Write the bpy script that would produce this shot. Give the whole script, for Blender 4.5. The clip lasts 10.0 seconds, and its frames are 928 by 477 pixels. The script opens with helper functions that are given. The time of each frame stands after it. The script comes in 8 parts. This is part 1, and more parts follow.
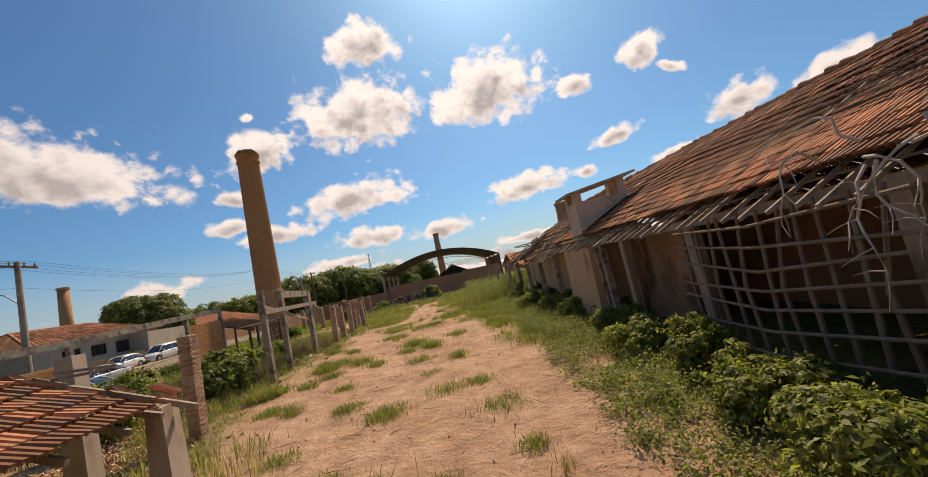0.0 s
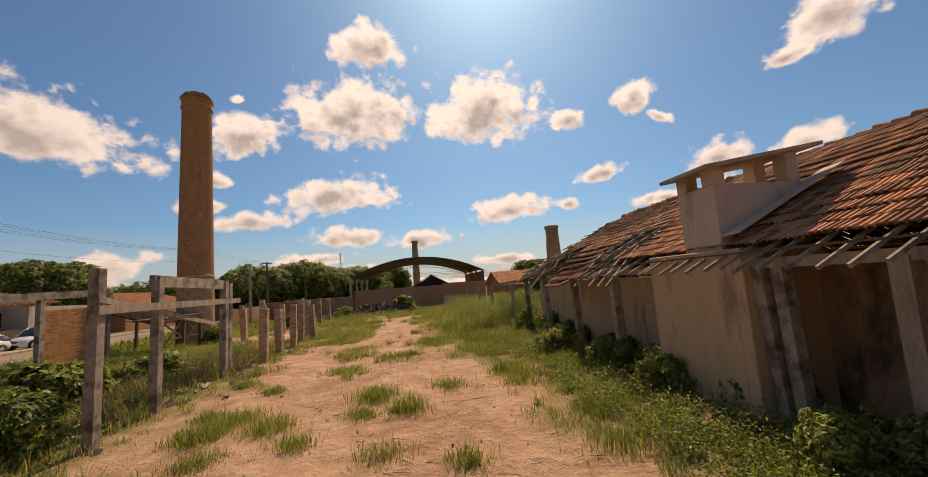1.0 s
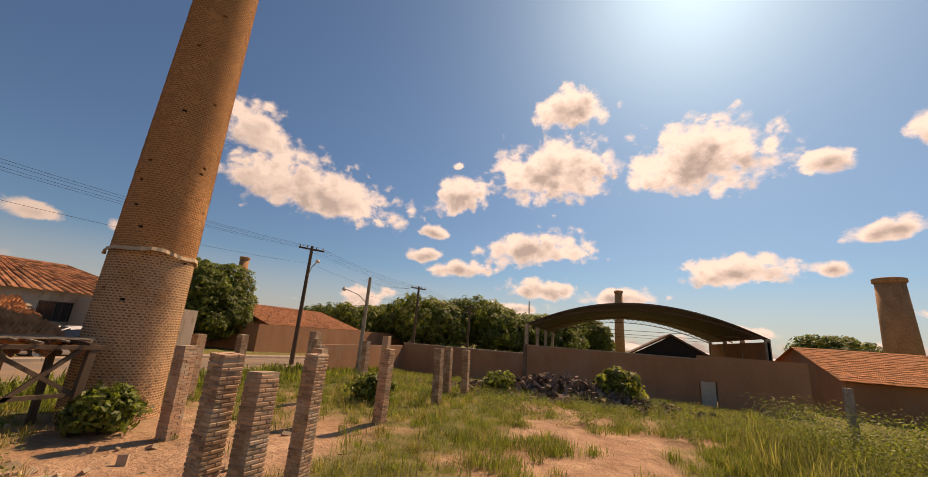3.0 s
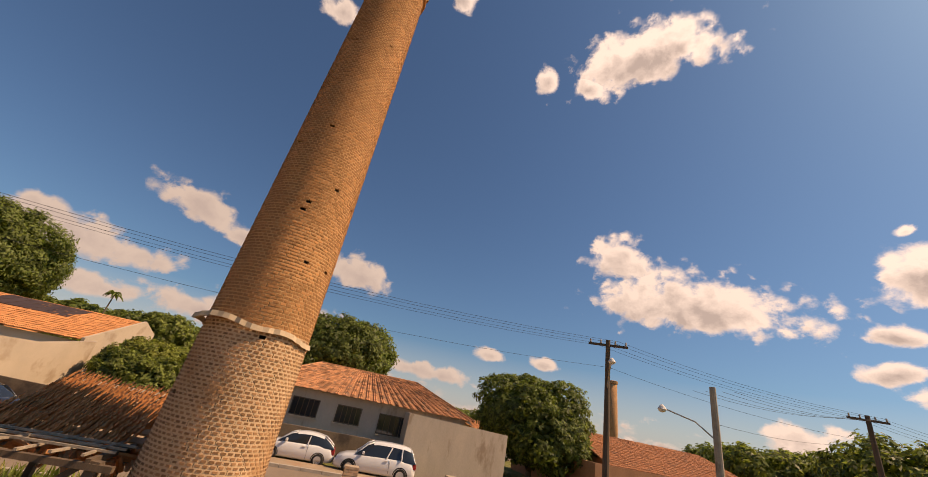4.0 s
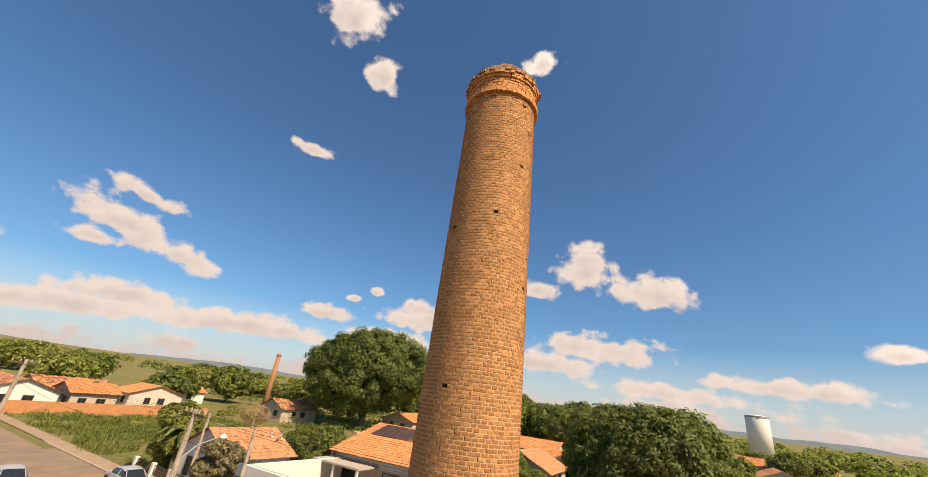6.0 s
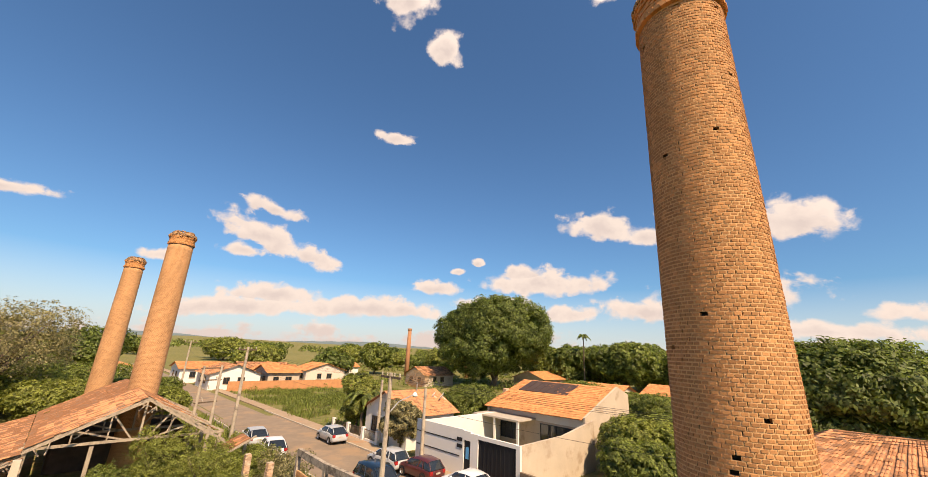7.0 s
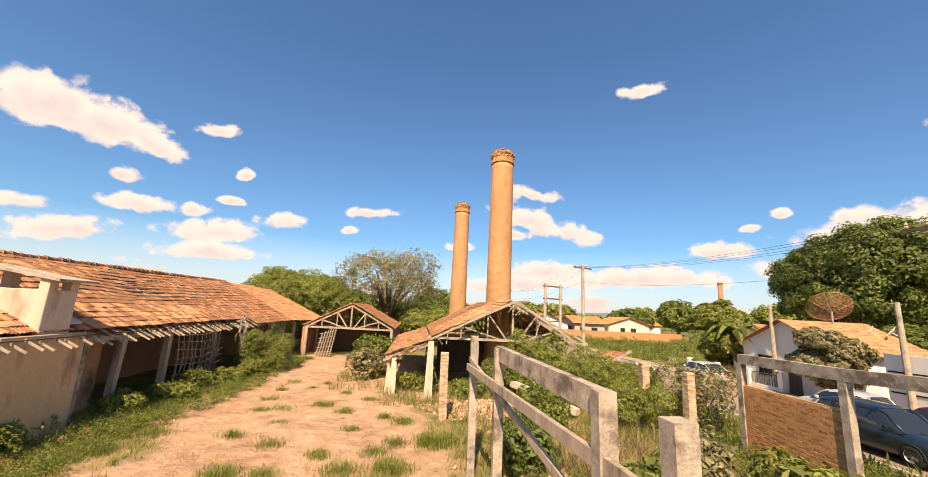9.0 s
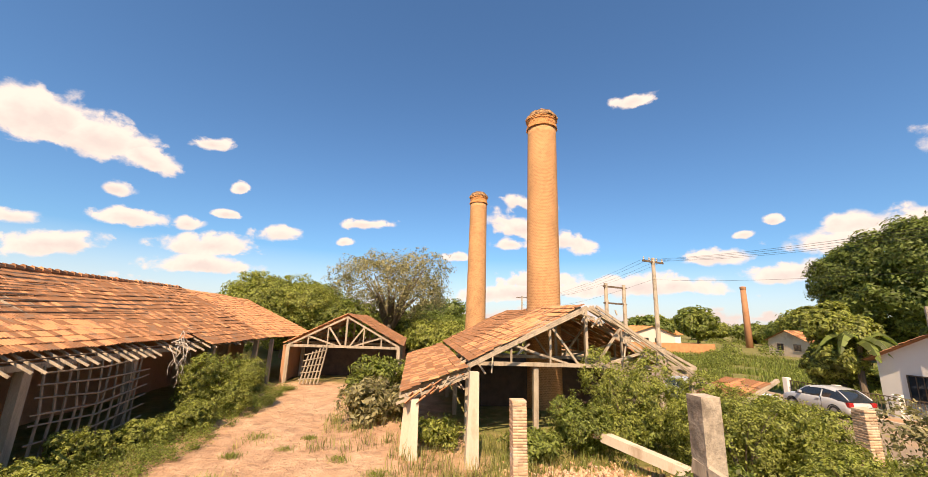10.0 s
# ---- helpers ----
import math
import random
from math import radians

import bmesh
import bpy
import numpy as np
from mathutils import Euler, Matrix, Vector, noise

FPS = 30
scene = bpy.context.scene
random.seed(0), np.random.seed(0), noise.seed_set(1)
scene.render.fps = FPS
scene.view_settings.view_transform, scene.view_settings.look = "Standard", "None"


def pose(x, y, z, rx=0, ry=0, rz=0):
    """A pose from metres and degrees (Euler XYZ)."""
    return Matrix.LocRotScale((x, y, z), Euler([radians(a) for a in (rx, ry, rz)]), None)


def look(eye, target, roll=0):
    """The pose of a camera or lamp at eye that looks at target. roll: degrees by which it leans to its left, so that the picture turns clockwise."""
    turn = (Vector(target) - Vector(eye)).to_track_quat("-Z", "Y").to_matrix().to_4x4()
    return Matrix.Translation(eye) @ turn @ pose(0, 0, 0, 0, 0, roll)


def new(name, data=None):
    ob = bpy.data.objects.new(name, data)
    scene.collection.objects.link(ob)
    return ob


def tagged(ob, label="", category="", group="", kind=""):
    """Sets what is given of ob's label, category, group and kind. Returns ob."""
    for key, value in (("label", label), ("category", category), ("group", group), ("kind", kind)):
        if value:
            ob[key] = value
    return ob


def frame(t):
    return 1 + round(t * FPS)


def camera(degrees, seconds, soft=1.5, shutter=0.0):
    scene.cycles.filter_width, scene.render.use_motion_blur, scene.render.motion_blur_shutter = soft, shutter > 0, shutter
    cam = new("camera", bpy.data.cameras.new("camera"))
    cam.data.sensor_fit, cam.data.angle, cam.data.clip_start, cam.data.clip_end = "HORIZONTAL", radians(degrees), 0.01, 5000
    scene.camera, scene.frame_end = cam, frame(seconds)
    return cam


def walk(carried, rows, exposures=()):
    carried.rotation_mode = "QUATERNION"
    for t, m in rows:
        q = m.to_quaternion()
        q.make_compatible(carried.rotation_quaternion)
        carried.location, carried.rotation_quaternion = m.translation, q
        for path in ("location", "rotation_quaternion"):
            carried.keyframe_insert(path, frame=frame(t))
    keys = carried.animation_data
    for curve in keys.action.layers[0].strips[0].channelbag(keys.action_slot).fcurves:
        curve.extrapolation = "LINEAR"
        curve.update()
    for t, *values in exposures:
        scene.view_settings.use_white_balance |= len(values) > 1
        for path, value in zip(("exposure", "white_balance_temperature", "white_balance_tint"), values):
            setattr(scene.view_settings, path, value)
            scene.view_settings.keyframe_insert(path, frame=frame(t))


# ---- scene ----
cam = camera(101.4, 10.0, soft=0.8)
PATH = [
    (0, (0.0, 0.0, 2.85), (0.146, 1.988, 3.014), -11.9),
    (0.5, (-0.912, 3.214, 2.766), (-0.582, 5.18, 2.937), -9.0),
    (1, (-0.752, 7.331, 2.888), (-0.479, 9.299, 3.114), -4.2),
    (1.5, (-0.285, 12.178, 2.803), (-0.103, 14.147, 3.104), -0.1),
    (2, (-0.565, 17.476, 2.794), (-0.47, 19.44, 3.159), 0.7),
    (3.3, (-3.443, 33.295, 2.886), (-4.574, 34.829, 3.49), 6.8),
    (3.5, (-4.017, 35.496, 2.932), (-5.437, 36.736, 3.599), 8.6),
    (4, (-6.535, 39.789, 3.702), (-8.305, 40.169, 4.551), 11.5),
    (4.5, (-8.211, 42.323, 5.145), (-9.978, 41.977, 6.014), 14.6),
    (5, (-8.836, 42.923, 7.456), (-10.522, 42.17, 8.225), 13.4),
    (5.2, (-8.97, 42.871, 8.299), (-10.63, 42.029, 9.031), 11.9),
    (6.3, (-8.546, 40.873, 9.978), (-10.094, 39.882, 10.766), 5.9),
    (6.5, (-8.286, 40.409, 9.936), (-9.804, 39.362, 10.709), 4.6),
    (7, (-7.256, 39.429, 9.232), (-8.604, 38.066, 9.801), 2.6),
    (7.5, (-6.309, 38.072, 7.694), (-7.3, 36.38, 8.09), 1.2),
    (8, (-6.299, 35.824, 6.294), (-6.936, 33.96, 6.642), 0.8),
    (8.5, (-6.295, 32.765, 4.901), (-6.685, 30.837, 5.266), 1.9),
    (9, (-6.102, 29.167, 4.559), (-6.317, 27.214, 4.931), 2.9),
    (9.5, (-5.625, 25.24, 4.673), (-5.754, 23.28, 5.047), 3.3),
    (10, (-4.828, 21.049, 4.485), (-5.061, 19.109, 4.91), 2.0),
]
EXPOSURES = [(0, -0.1, 7300, 16), (1, -0.18, 8300, 21), (2, -0.18, 9000, 26), (3.5, -0.1, 9400, 28), (4, -0.04, 9000, 26), (4.5, 0.14, 8500, 22), (5, 0.3, 8100, 19), (6.5, 0.44, 7700, 17), (7.5, 0.68, 8000, 19), (8.5, 0.77, 8000, 18), (10, 0.82, 7900, 18)]
walk(cam, [(t, look(eye, target, roll)) for t, eye, target, roll in PATH], EXPOSURES)

# ---- light ----
SUN_DIR = Vector((0.17, 0.65, 0.737)).normalized()
sun_data = bpy.data.lights.new("sun", "SUN")
sun_data.energy, sun_data.angle, sun_data.color = 5.0, radians(0.5), (1.0, 0.86, 0.66)
sun = new("sun", sun_data)
sun.matrix_world = look((0, 0, 60), Vector((0, 0, 60)) - SUN_DIR)

# clouds: azimuth (degrees to the left of +y), elevation, half width, half height, tilt
CLOUDS_NORTH_EAST = [
    (-55, 24.4, 4.2, 3.3, 18), (-51, 22.1, 2.9, 1.1, 6), (-51, 12.6, 3.6, 1.9, 16), (-43, 12.8, 3.9, 2.4, 6),
    (-42, 8.8, 4.5, 1.7, 4), (-37, 19.7, 2.0, 0.9, -34), (-36, 9.3, 4.1, 1.1, 1), (-34, 22.7, 2.4, 2.5, -23),
    (-31, 5.3, 2.3, 0.8, -2), (-29, 13.7, 3.4, 1.3, 5), (-25, 21.6, 2.7, 1.6, -8), (-24, 10.1, 1.8, 1.2, -3),
    (-15, 10.0, 6.2, 2.4, -1), (-14, 2.9, 5.0, 1.0, 0), (-12, 24.2, 9.2, 5.6, -3), (-1, 6.6, 5.5, 1.5, 1),
]
CLOUDS_NORTH_WEST = [
    (5, 32.9, 5.6, 3.2, 5), (7.5, 24.3, 9.3, 5.6, 5), (9, 7.4, 5.4, 1.9, 2), (11, 13.1, 8.6, 3.0, 4),
    (13, 4.5, 5.9, 1.2, 2), (22, 20.5, 3.9, 3.5, 10), (22, 9.7, 5.2, 1.6, 5), (23, 25.1, 1.0, 0.8, 12),
    (26, 14.9, 2.6, 1.3, -8), (27, 11.4, 3.0, 1.3, 7), (35, 4.2, 4.5, 2.0, 4), (44, 18.2, 12.8, 4.6, -5),
    (53, 24.2, 4.6, 3.4, -10), (49, 50.2, 10.0, 4.2, 4), (59, 47.6, 3.2, 1.8, -20), (62.5, 8.8, 2.4, 1.1, -3),
]
CLOUDS_WEST = [
    (70.5, 9.0, 2.3, 1.2, -5), (67, 48.7, 1.8, 2.2, 0), (81, 5.2, 8.5, 1.3, -2), (89, 56.3, 1.8, 2.1, -50),
    (92, 3.7, 10.1, 1.4, -3), (93, 16.0, 5.1, 2.6, -3), (97, 8.2, 6.2, 2.1, -4), (102, 19.2, 4.4, 3.8, -8),
    (103, 8.6, 5.3, 2.1, -5), (109, 5.9, 10.0, 1.8, -3), (110, 47.9, 3.0, 1.6, 18), (109, 16.2, 4.2, 1.6, -10),
    (115, 17.9, 6.0, 2.3, -12), (119, 5.6, 5.0, 1.5, 2), (123, 9.9, 9.0, 2.2, 0), (126, 11.4, 4.0, 1.5, 2),
]
CLOUDS_SOUTH_WEST = [
    (131, 6.6, 7.5, 1.5, 0), (133, 12.8, 1.1, 0.7, -8), (136, 11.5, 1.2, 0.6, 7), (139, 8.7, 4.8, 1.4, -1),
    (140.5, 42.7, 2.9, 2.6, -16), (147.5, 30.2, 3.3, 1.1, 2), (148, 48.0, 3.4, 4.6, -41),
    (150, 5.2, 12.0, 1.8, 2), (157, 11.6, 4.0, 1.8, -17), (161, 6.2, 6.5, 1.6, 3), (163, 17.4, 4.3, 1.3, -10),
    (163, 13.6, 6.9, 2.3, -18), (165, 4.2, 10.1, 1.6, 5), (166, 11.5, 3.0, 1.1, -1), (174, 9.4, 2.2, 0.9, 2),
]
CLOUDS_SOUTH = [
    (188, 13.4, 3.9, 0.9, 6), (191, 10.5, 1.2, 0.8, 5), (200, 10.5, 3.1, 1.3, 7), (205, 15.9, 1.2, 0.8, 12),
    (206, 12.4, 1.7, 0.7, 4), (207, 8.1, 5.9, 1.7, 4), (208, 5.6, 6.4, 1.4, 6), (209, 20.6, 2.4, 0.9, 11),
    (210, 10.4, 1.9, 1.0, 10), (215, 17.1, 3.7, 1.7, -11), (215, 10.2, 3.9, 1.2, 4), (217, 13.0, 1.9, 1.0, 1),
    (219, 17.9, 4.9, 2.7, 4), (221, 6.2, 5.0, 1.5, 9), (224, 8.4, 2.4, 1.0, 10), (224, 18.3, 5.0, 3.0, 12),
]
world = bpy.data.worlds.new("sky")
scene.world = world
world.use_nodes = True


def wire_sky():
    nt = world.node_tree
    nt.nodes.clear()
    add, link = nt.nodes.new, nt.links.new
    sky = add("ShaderNodeTexSky")
    sky.sky_type, sky.sun_disc = "NISHITA", False
    sky.sun_elevation = math.asin(SUN_DIR.z)
    sky.sun_rotation = math.atan2(SUN_DIR.x, SUN_DIR.y)
    sky.air_density, sky.dust_density, sky.ozone_density = 1.0, 1.1, 3.2
    out, bg = add("ShaderNodeOutputWorld"), add("ShaderNodeBackground")
    bg.inputs["Strength"].default_value = SKY_STRENGTH
    link(bg.outputs[0], out.inputs[0])

    def m(op, a, b=None, clamp=False):
        n = add("ShaderNodeMath")
        n.operation, n.use_clamp = op, clamp
        for k, v in ((0, a), (1, b)):
            if v is None:
                continue
            if isinstance(v, (int, float)):
                n.inputs[k].default_value = v
            else:
                link(v, n.inputs[k])
        return n.outputs[0]

    co = add("ShaderNodeTexCoord")
    sep = add("ShaderNodeSeparateXYZ")
    link(co.outputs["Generated"], sep.inputs[0])
    x, y, z = sep.outputs
    el = m("ARCSINE", z)

    def noise_of(scale, detail, rough, toward_sun=0.0):
        mp = add("ShaderNodeMapping")
        mp.inputs["Scale"].default_value = (1, 1, 1.3)
        mp.inputs["Location"].default_value = SUN_DIR * toward_sun
        link(co.outputs["Generated"], mp.inputs[0])
        n = add("ShaderNodeTexNoise")
        n.inputs["Scale"].default_value, n.inputs["Detail"].default_value, n.inputs["Roughness"].default_value = scale, detail, rough
        n.inputs["Distortion"].default_value = 0.25
        link(mp.outputs[0], n.inputs[0])
        return n.outputs[0]

    def vec(op, a, b=None, c=None):
        n = add("ShaderNodeVectorMath")
        n.operation = op
        for k, v in enumerate((a, b, c)):
            if v is None:
                continue
            if isinstance(v, tuple):
                n.inputs[k].default_value = v
            else:
                link(v, n.inputs[k])
        return n

    billow = noise_of(13.0, 9.0, 0.62)
    fine = noise_of(42.0, 6.0, 0.6)
    beyond = noise_of(13.0, 9.0, 0.62, 0.035)
    puffs = add("ShaderNodeTexVoronoi")
    puffs.feature = "SMOOTH_F1"
    puffs.inputs["Scale"].default_value, puffs.inputs["Smoothness"].default_value = 30.0, 0.6
    warp = vec("MULTIPLY_ADD", billow, (0.05, 0.05, 0.05), co.outputs["Generated"])
    link(warp.outputs[0], puffs.inputs["Vector"])
    cover, lit = None, None
    for a, e, w, h, tilt in CLOUDS_NORTH_EAST + CLOUDS_NORTH_WEST + CLOUDS_WEST + CLOUDS_SOUTH_WEST + CLOUDS_SOUTH:
        a, e, w, h, tilt = (radians(v) for v in (a, e, w, h, tilt))
        c = Vector((-math.sin(a) * math.cos(e), math.cos(a) * math.cos(e), math.sin(e)))
        right = c.cross(Vector((0, 0, 1))).normalized()
        up = right.cross(c)
        ax = right * math.cos(tilt) + up * math.sin(tilt)
        ay = up * math.cos(tilt) - right * math.sin(tilt)
        mp = add("ShaderNodeMapping")
        mp.vector_type = "TEXTURE"
        mp.inputs["Location"].default_value = c
        mp.inputs["Rotation"].default_value = Matrix((ax, ay, ax.cross(ay))).transposed().to_euler("XYZ")
        mp.inputs["Scale"].default_value = (w * 1.04, h * 1.12, 1.0)
        link(co.outputs["Generated"] if cover is None else vec("MULTIPLY_ADD", cover, (1e-7, 1e-7, 1e-7), co.outputs["Generated"]).outputs[0], mp.inputs[0])
        low = vec("MINIMUM", mp.outputs[0], (0.0, 0.0, 0.0))
        flat = vec("MULTIPLY_ADD", low.outputs[0], (0.0, 0.4, 0.0), mp.outputs[0])
        d = m("SUBTRACT", 1.0, vec("LENGTH", flat.outputs[0]).outputs["Value"])
        part_y = add("ShaderNodeSeparateXYZ")
        link(mp.outputs[0], part_y.inputs[0])
        if cover is None:
            cover, lit = d, part_y.outputs[1]
        else:
            pick = add("ShaderNodeMix")
            link(m("GREATER_THAN", d, cover), pick.inputs[0])
            link(lit, pick.inputs[2])
            link(part_y.outputs[1], pick.inputs[3])
            lit = pick.outputs[0]
            n = add("ShaderNodeMath")
            n.operation = "SMOOTH_MAX"
            link(cover, n.inputs[0])
            link(d, n.inputs[1])
            n.inputs[2].default_value = 0.15
            cover = n.outputs[0]
    ruffle = m("ADD", m("MULTIPLY", m("SUBTRACT", billow, 0.5), 1.75), m("MULTIPLY", m("SUBTRACT", fine, 0.5), 0.7))
    ruffle = m("ADD", ruffle, m("MULTIPLY", m("SUBTRACT", 0.42, puffs.outputs["Distance"]), 0.7))
    # low banks of cloud seen edge-on above the horizon
    bank = add("ShaderNodeMapRange")
    bank.inputs["From Min"].default_value, bank.inputs["From Max"].default_value = 0.01, 0.3
    bank.inputs["To Min"].default_value, bank.inputs["To Max"].default_value = 0.42, -3.4
    link(el, bank.inputs["Value"])
    mp = add("ShaderNodeMapping")
    mp.inputs["Scale"].default_value = (1, 1, 6.0)
    link(co.outputs["Generated"], mp.inputs[0])
    streaks = add("ShaderNodeTexNoise")
    streaks.inputs["Scale"].default_value, streaks.inputs["Detail"].default_value = 5.5, 6.0
    link(mp.outputs[0], streaks.inputs[0])
    low_bank = m("ADD", bank.outputs[0], m("MULTIPLY", m("SUBTRACT", streaks.outputs[0], 0.5), 1.9))
    cover = m("MAXIMUM", m("MULTIPLY", cover, 1.15), m("MAXIMUM", low_bank, -2.6))
    dens = m("ADD", cover, ruffle)
    alpha = add("ShaderNodeMapRange")
    alpha.interpolation_type = "SMOOTHSTEP"
    alpha.inputs["From Min"].default_value, alpha.inputs["From Max"].default_value = -0.04, 0.46
    link(dens, alpha.inputs["Value"])
    # thick undersides are greyer, thin rims and lumps turned to the sun whiter
    core = add("ShaderNodeMapRange")
    core.inputs["From Min"].default_value, core.inputs["From Max"].default_value = 0.3, 1.15
    relief = m("MULTIPLY", m("SUBTRACT", beyond, billow), 2.2)
    link(m("ADD", m("SUBTRACT", dens, m("MULTIPLY", lit, 0.55)), relief), core.inputs["Value"])
    # clouds towards the sun shine through at their thin rims
    sunward = m("ADD", m("MULTIPLY", x, SUN_DIR.x), m("ADD", m("MULTIPLY", y, SUN_DIR.y), m("MULTIPLY", z, SUN_DIR.z)))
    glow = m("ADD", 1.0, m("MULTIPLY", m("MAXIMUM", sunward, 0.0), 0.9))
    rims = add("ShaderNodeMix")
    rims.data_type, rims.blend_type = "RGBA", "MULTIPLY"
    rims.inputs[0].default_value = 1.0
    rims.inputs[6].default_value = CLOUD_LIGHT
    link(glow, rims.inputs[7])
    bright = add("ShaderNodeMix")
    bright.data_type = "RGBA"
    bright.inputs[7].default_value = CLOUD_SHADE
    link(rims.outputs[2], bright.inputs[6])
    link(core.outputs[0], bright.inputs[0])
    # a paler band of haze above the horizon
    haze = add("ShaderNodeMapRange")
    haze.inputs["From Min"].default_value, haze.inputs["From Max"].default_value = 0.0, 0.16
    haze.inputs["To Min"].default_value, haze.inputs["To Max"].default_value = 0.62, 0.0
    link(el, haze.inputs["Value"])
    mixh = add("ShaderNodeMix")
    mixh.data_type = "RGBA"
    mixh.inputs[7].default_value = HAZE
    link(haze.outputs[0], mixh.inputs[0])
    tint = add("ShaderNodeMix")
    tint.data_type, tint.blend_type = "RGBA", "MULTIPLY"
    tint.inputs[0].default_value = 1.0
    tint.inputs[7].default_value = SKY_TINT
    link(sky.outputs[0], tint.inputs[6])
    link(tint.outputs[2], mixh.inputs[6])
    mix = add("ShaderNodeMix")
    mix.data_type = "RGBA"
    link(alpha.outputs[0], mix.inputs[0])
    link(mixh.outputs[2], mix.inputs[6])
    link(bright.outputs[2], mix.inputs[7])
    link(mix.outputs[2], bg.inputs["Color"])


SKY_STRENGTH = 0.1
SKY_TINT = (0.475, 0.845, 1.09, 1)
HAZE = (6.0, 6.3, 6.9, 1)
CLOUD_LIGHT, CLOUD_SHADE = (6.0, 5.65, 5.5, 1), (4.9, 4.6, 4.65, 1)
wire_sky()


# ---- materials ----
def mat(name, base, rough=0.85, var=0.25, scale=3.0, fine=40.0, bump=0.3, spec=0.3, metal=0.0, stain=None, stain_scale=0.7, stain_at=0.55, island=0.0, obj=0.0, bump_scale=None, streak=1.0):
    """A worn surface: base colour varied by coarse and fine noise, stains of a second colour, fine relief."""
    ma = bpy.data.materials.new(name)
    ma.use_nodes = True
    nt = ma.node_tree
    add, link = nt.nodes.new, nt.links.new
    bs = nt.nodes["Principled BSDF"]
    bs.inputs["Roughness"].default_value, bs.inputs["Metallic"].default_value = rough, metal
    bs.inputs["Specular IOR Level"].default_value = spec
    geo = add("ShaderNodeNewGeometry")
    mp = add("ShaderNodeMapping")
    mp.inputs["Scale"].default_value = (1, 1, streak)
    link(geo.outputs["Position"], mp.inputs[0])

    def noise_node(sc, detail=5.0):
        n = add("ShaderNodeTexNoise")
        n.inputs["Scale"].default_value, n.inputs["Detail"].default_value, n.inputs["Roughness"].default_value = sc, detail, 0.62
        link(mp.outputs[0], n.inputs["Vector"])
        return n

    n1, n2 = noise_node(scale), noise_node(fine, 3.0)

    def math_node(op, a, b):
        n = add("ShaderNodeMath")
        n.operation = op
        for k, v in ((0, a), (1, b)):
            if isinstance(v, (int, float)):
                n.inputs[k].default_value = v
            else:
                link(v, n.inputs[k])
        return n.outputs[0]

    total = math_node("ADD", math_node("MULTIPLY", n1.outputs[0], 0.65), math_node("MULTIPLY", n2.outputs[0], 0.35))
    if island:
        total = math_node("ADD", total, math_node("MULTIPLY", math_node("SUBTRACT", geo.outputs["Random Per Island"], 0.5), island))
    if obj:
        info = add("ShaderNodeObjectInfo")
        total = math_node("ADD", total, math_node("MULTIPLY", math_node("SUBTRACT", info.outputs["Random"], 0.5), obj))
    ramp = add("ShaderNodeValToRGB")
    e = ramp.color_ramp.elements
    e[0].position, e[1].position = 0.3, 0.7
    e[0].color = (*[c * (1 - var) for c in base], 1)
    e[1].color = (*[min(1, c * (1 + var)) for c in base], 1)
    link(total, ramp.inputs[0])
    colour = ramp.outputs[0]
    if stain:
        n3 = noise_node(stain_scale, 8.0)
        mr = add("ShaderNodeMapRange")
        mr.inputs["From Min"].default_value, mr.inputs["From Max"].default_value = stain_at, stain_at + 0.12
        link(n3.outputs[0], mr.inputs["Value"])
        mx = add("ShaderNodeMix")
        mx.data_type = "RGBA"
        mx.inputs[7].default_value = (*stain, 1)
        link(math_node("MULTIPLY", mr.outputs[0], 0.8), mx.inputs[0])
        link(colour, mx.inputs[6])
        colour = mx.outputs[2]
    link(colour, bs.inputs["Base Color"])
    if bump:
        bu = add("ShaderNodeBump")
        bu.inputs["Strength"].default_value, bu.inputs["Distance"].default_value = bump, bump_scale or 0.02
        link(total, bu.inputs["Height"])
        link(bu.outputs[0], bs.inputs["Normal"])
    return ma


def leafy(ma, share=0.4, gain=1.7):
    """Lets part of the light shine through thin leaves and blades."""
    nt = ma.node_tree
    add, link = nt.nodes.new, nt.links.new
    bs, out = nt.nodes["Principled BSDF"], nt.nodes["Material Output"]
    tr, mx, tone = add("ShaderNodeBsdfTranslucent"), add("ShaderNodeMixShader"), add("ShaderNodeMix")
    tone.data_type, tone.blend_type = "RGBA", "MULTIPLY"
    tone.inputs[0].default_value = 1.0
    tone.inputs[7].default_value = (gain * 1.05, gain * 1.1, gain * 0.6, 1)
    link(bs.inputs["Base Color"].links[0].from_socket, tone.inputs[6])
    link(tone.outputs[2], tr.inputs["Color"])
    mx.inputs[0].default_value = share
    link(bs.outputs[0], mx.inputs[1])
    link(tr.outputs[0], mx.inputs[2])
    link(mx.outputs[0], out.inputs["Surface"])
    return ma


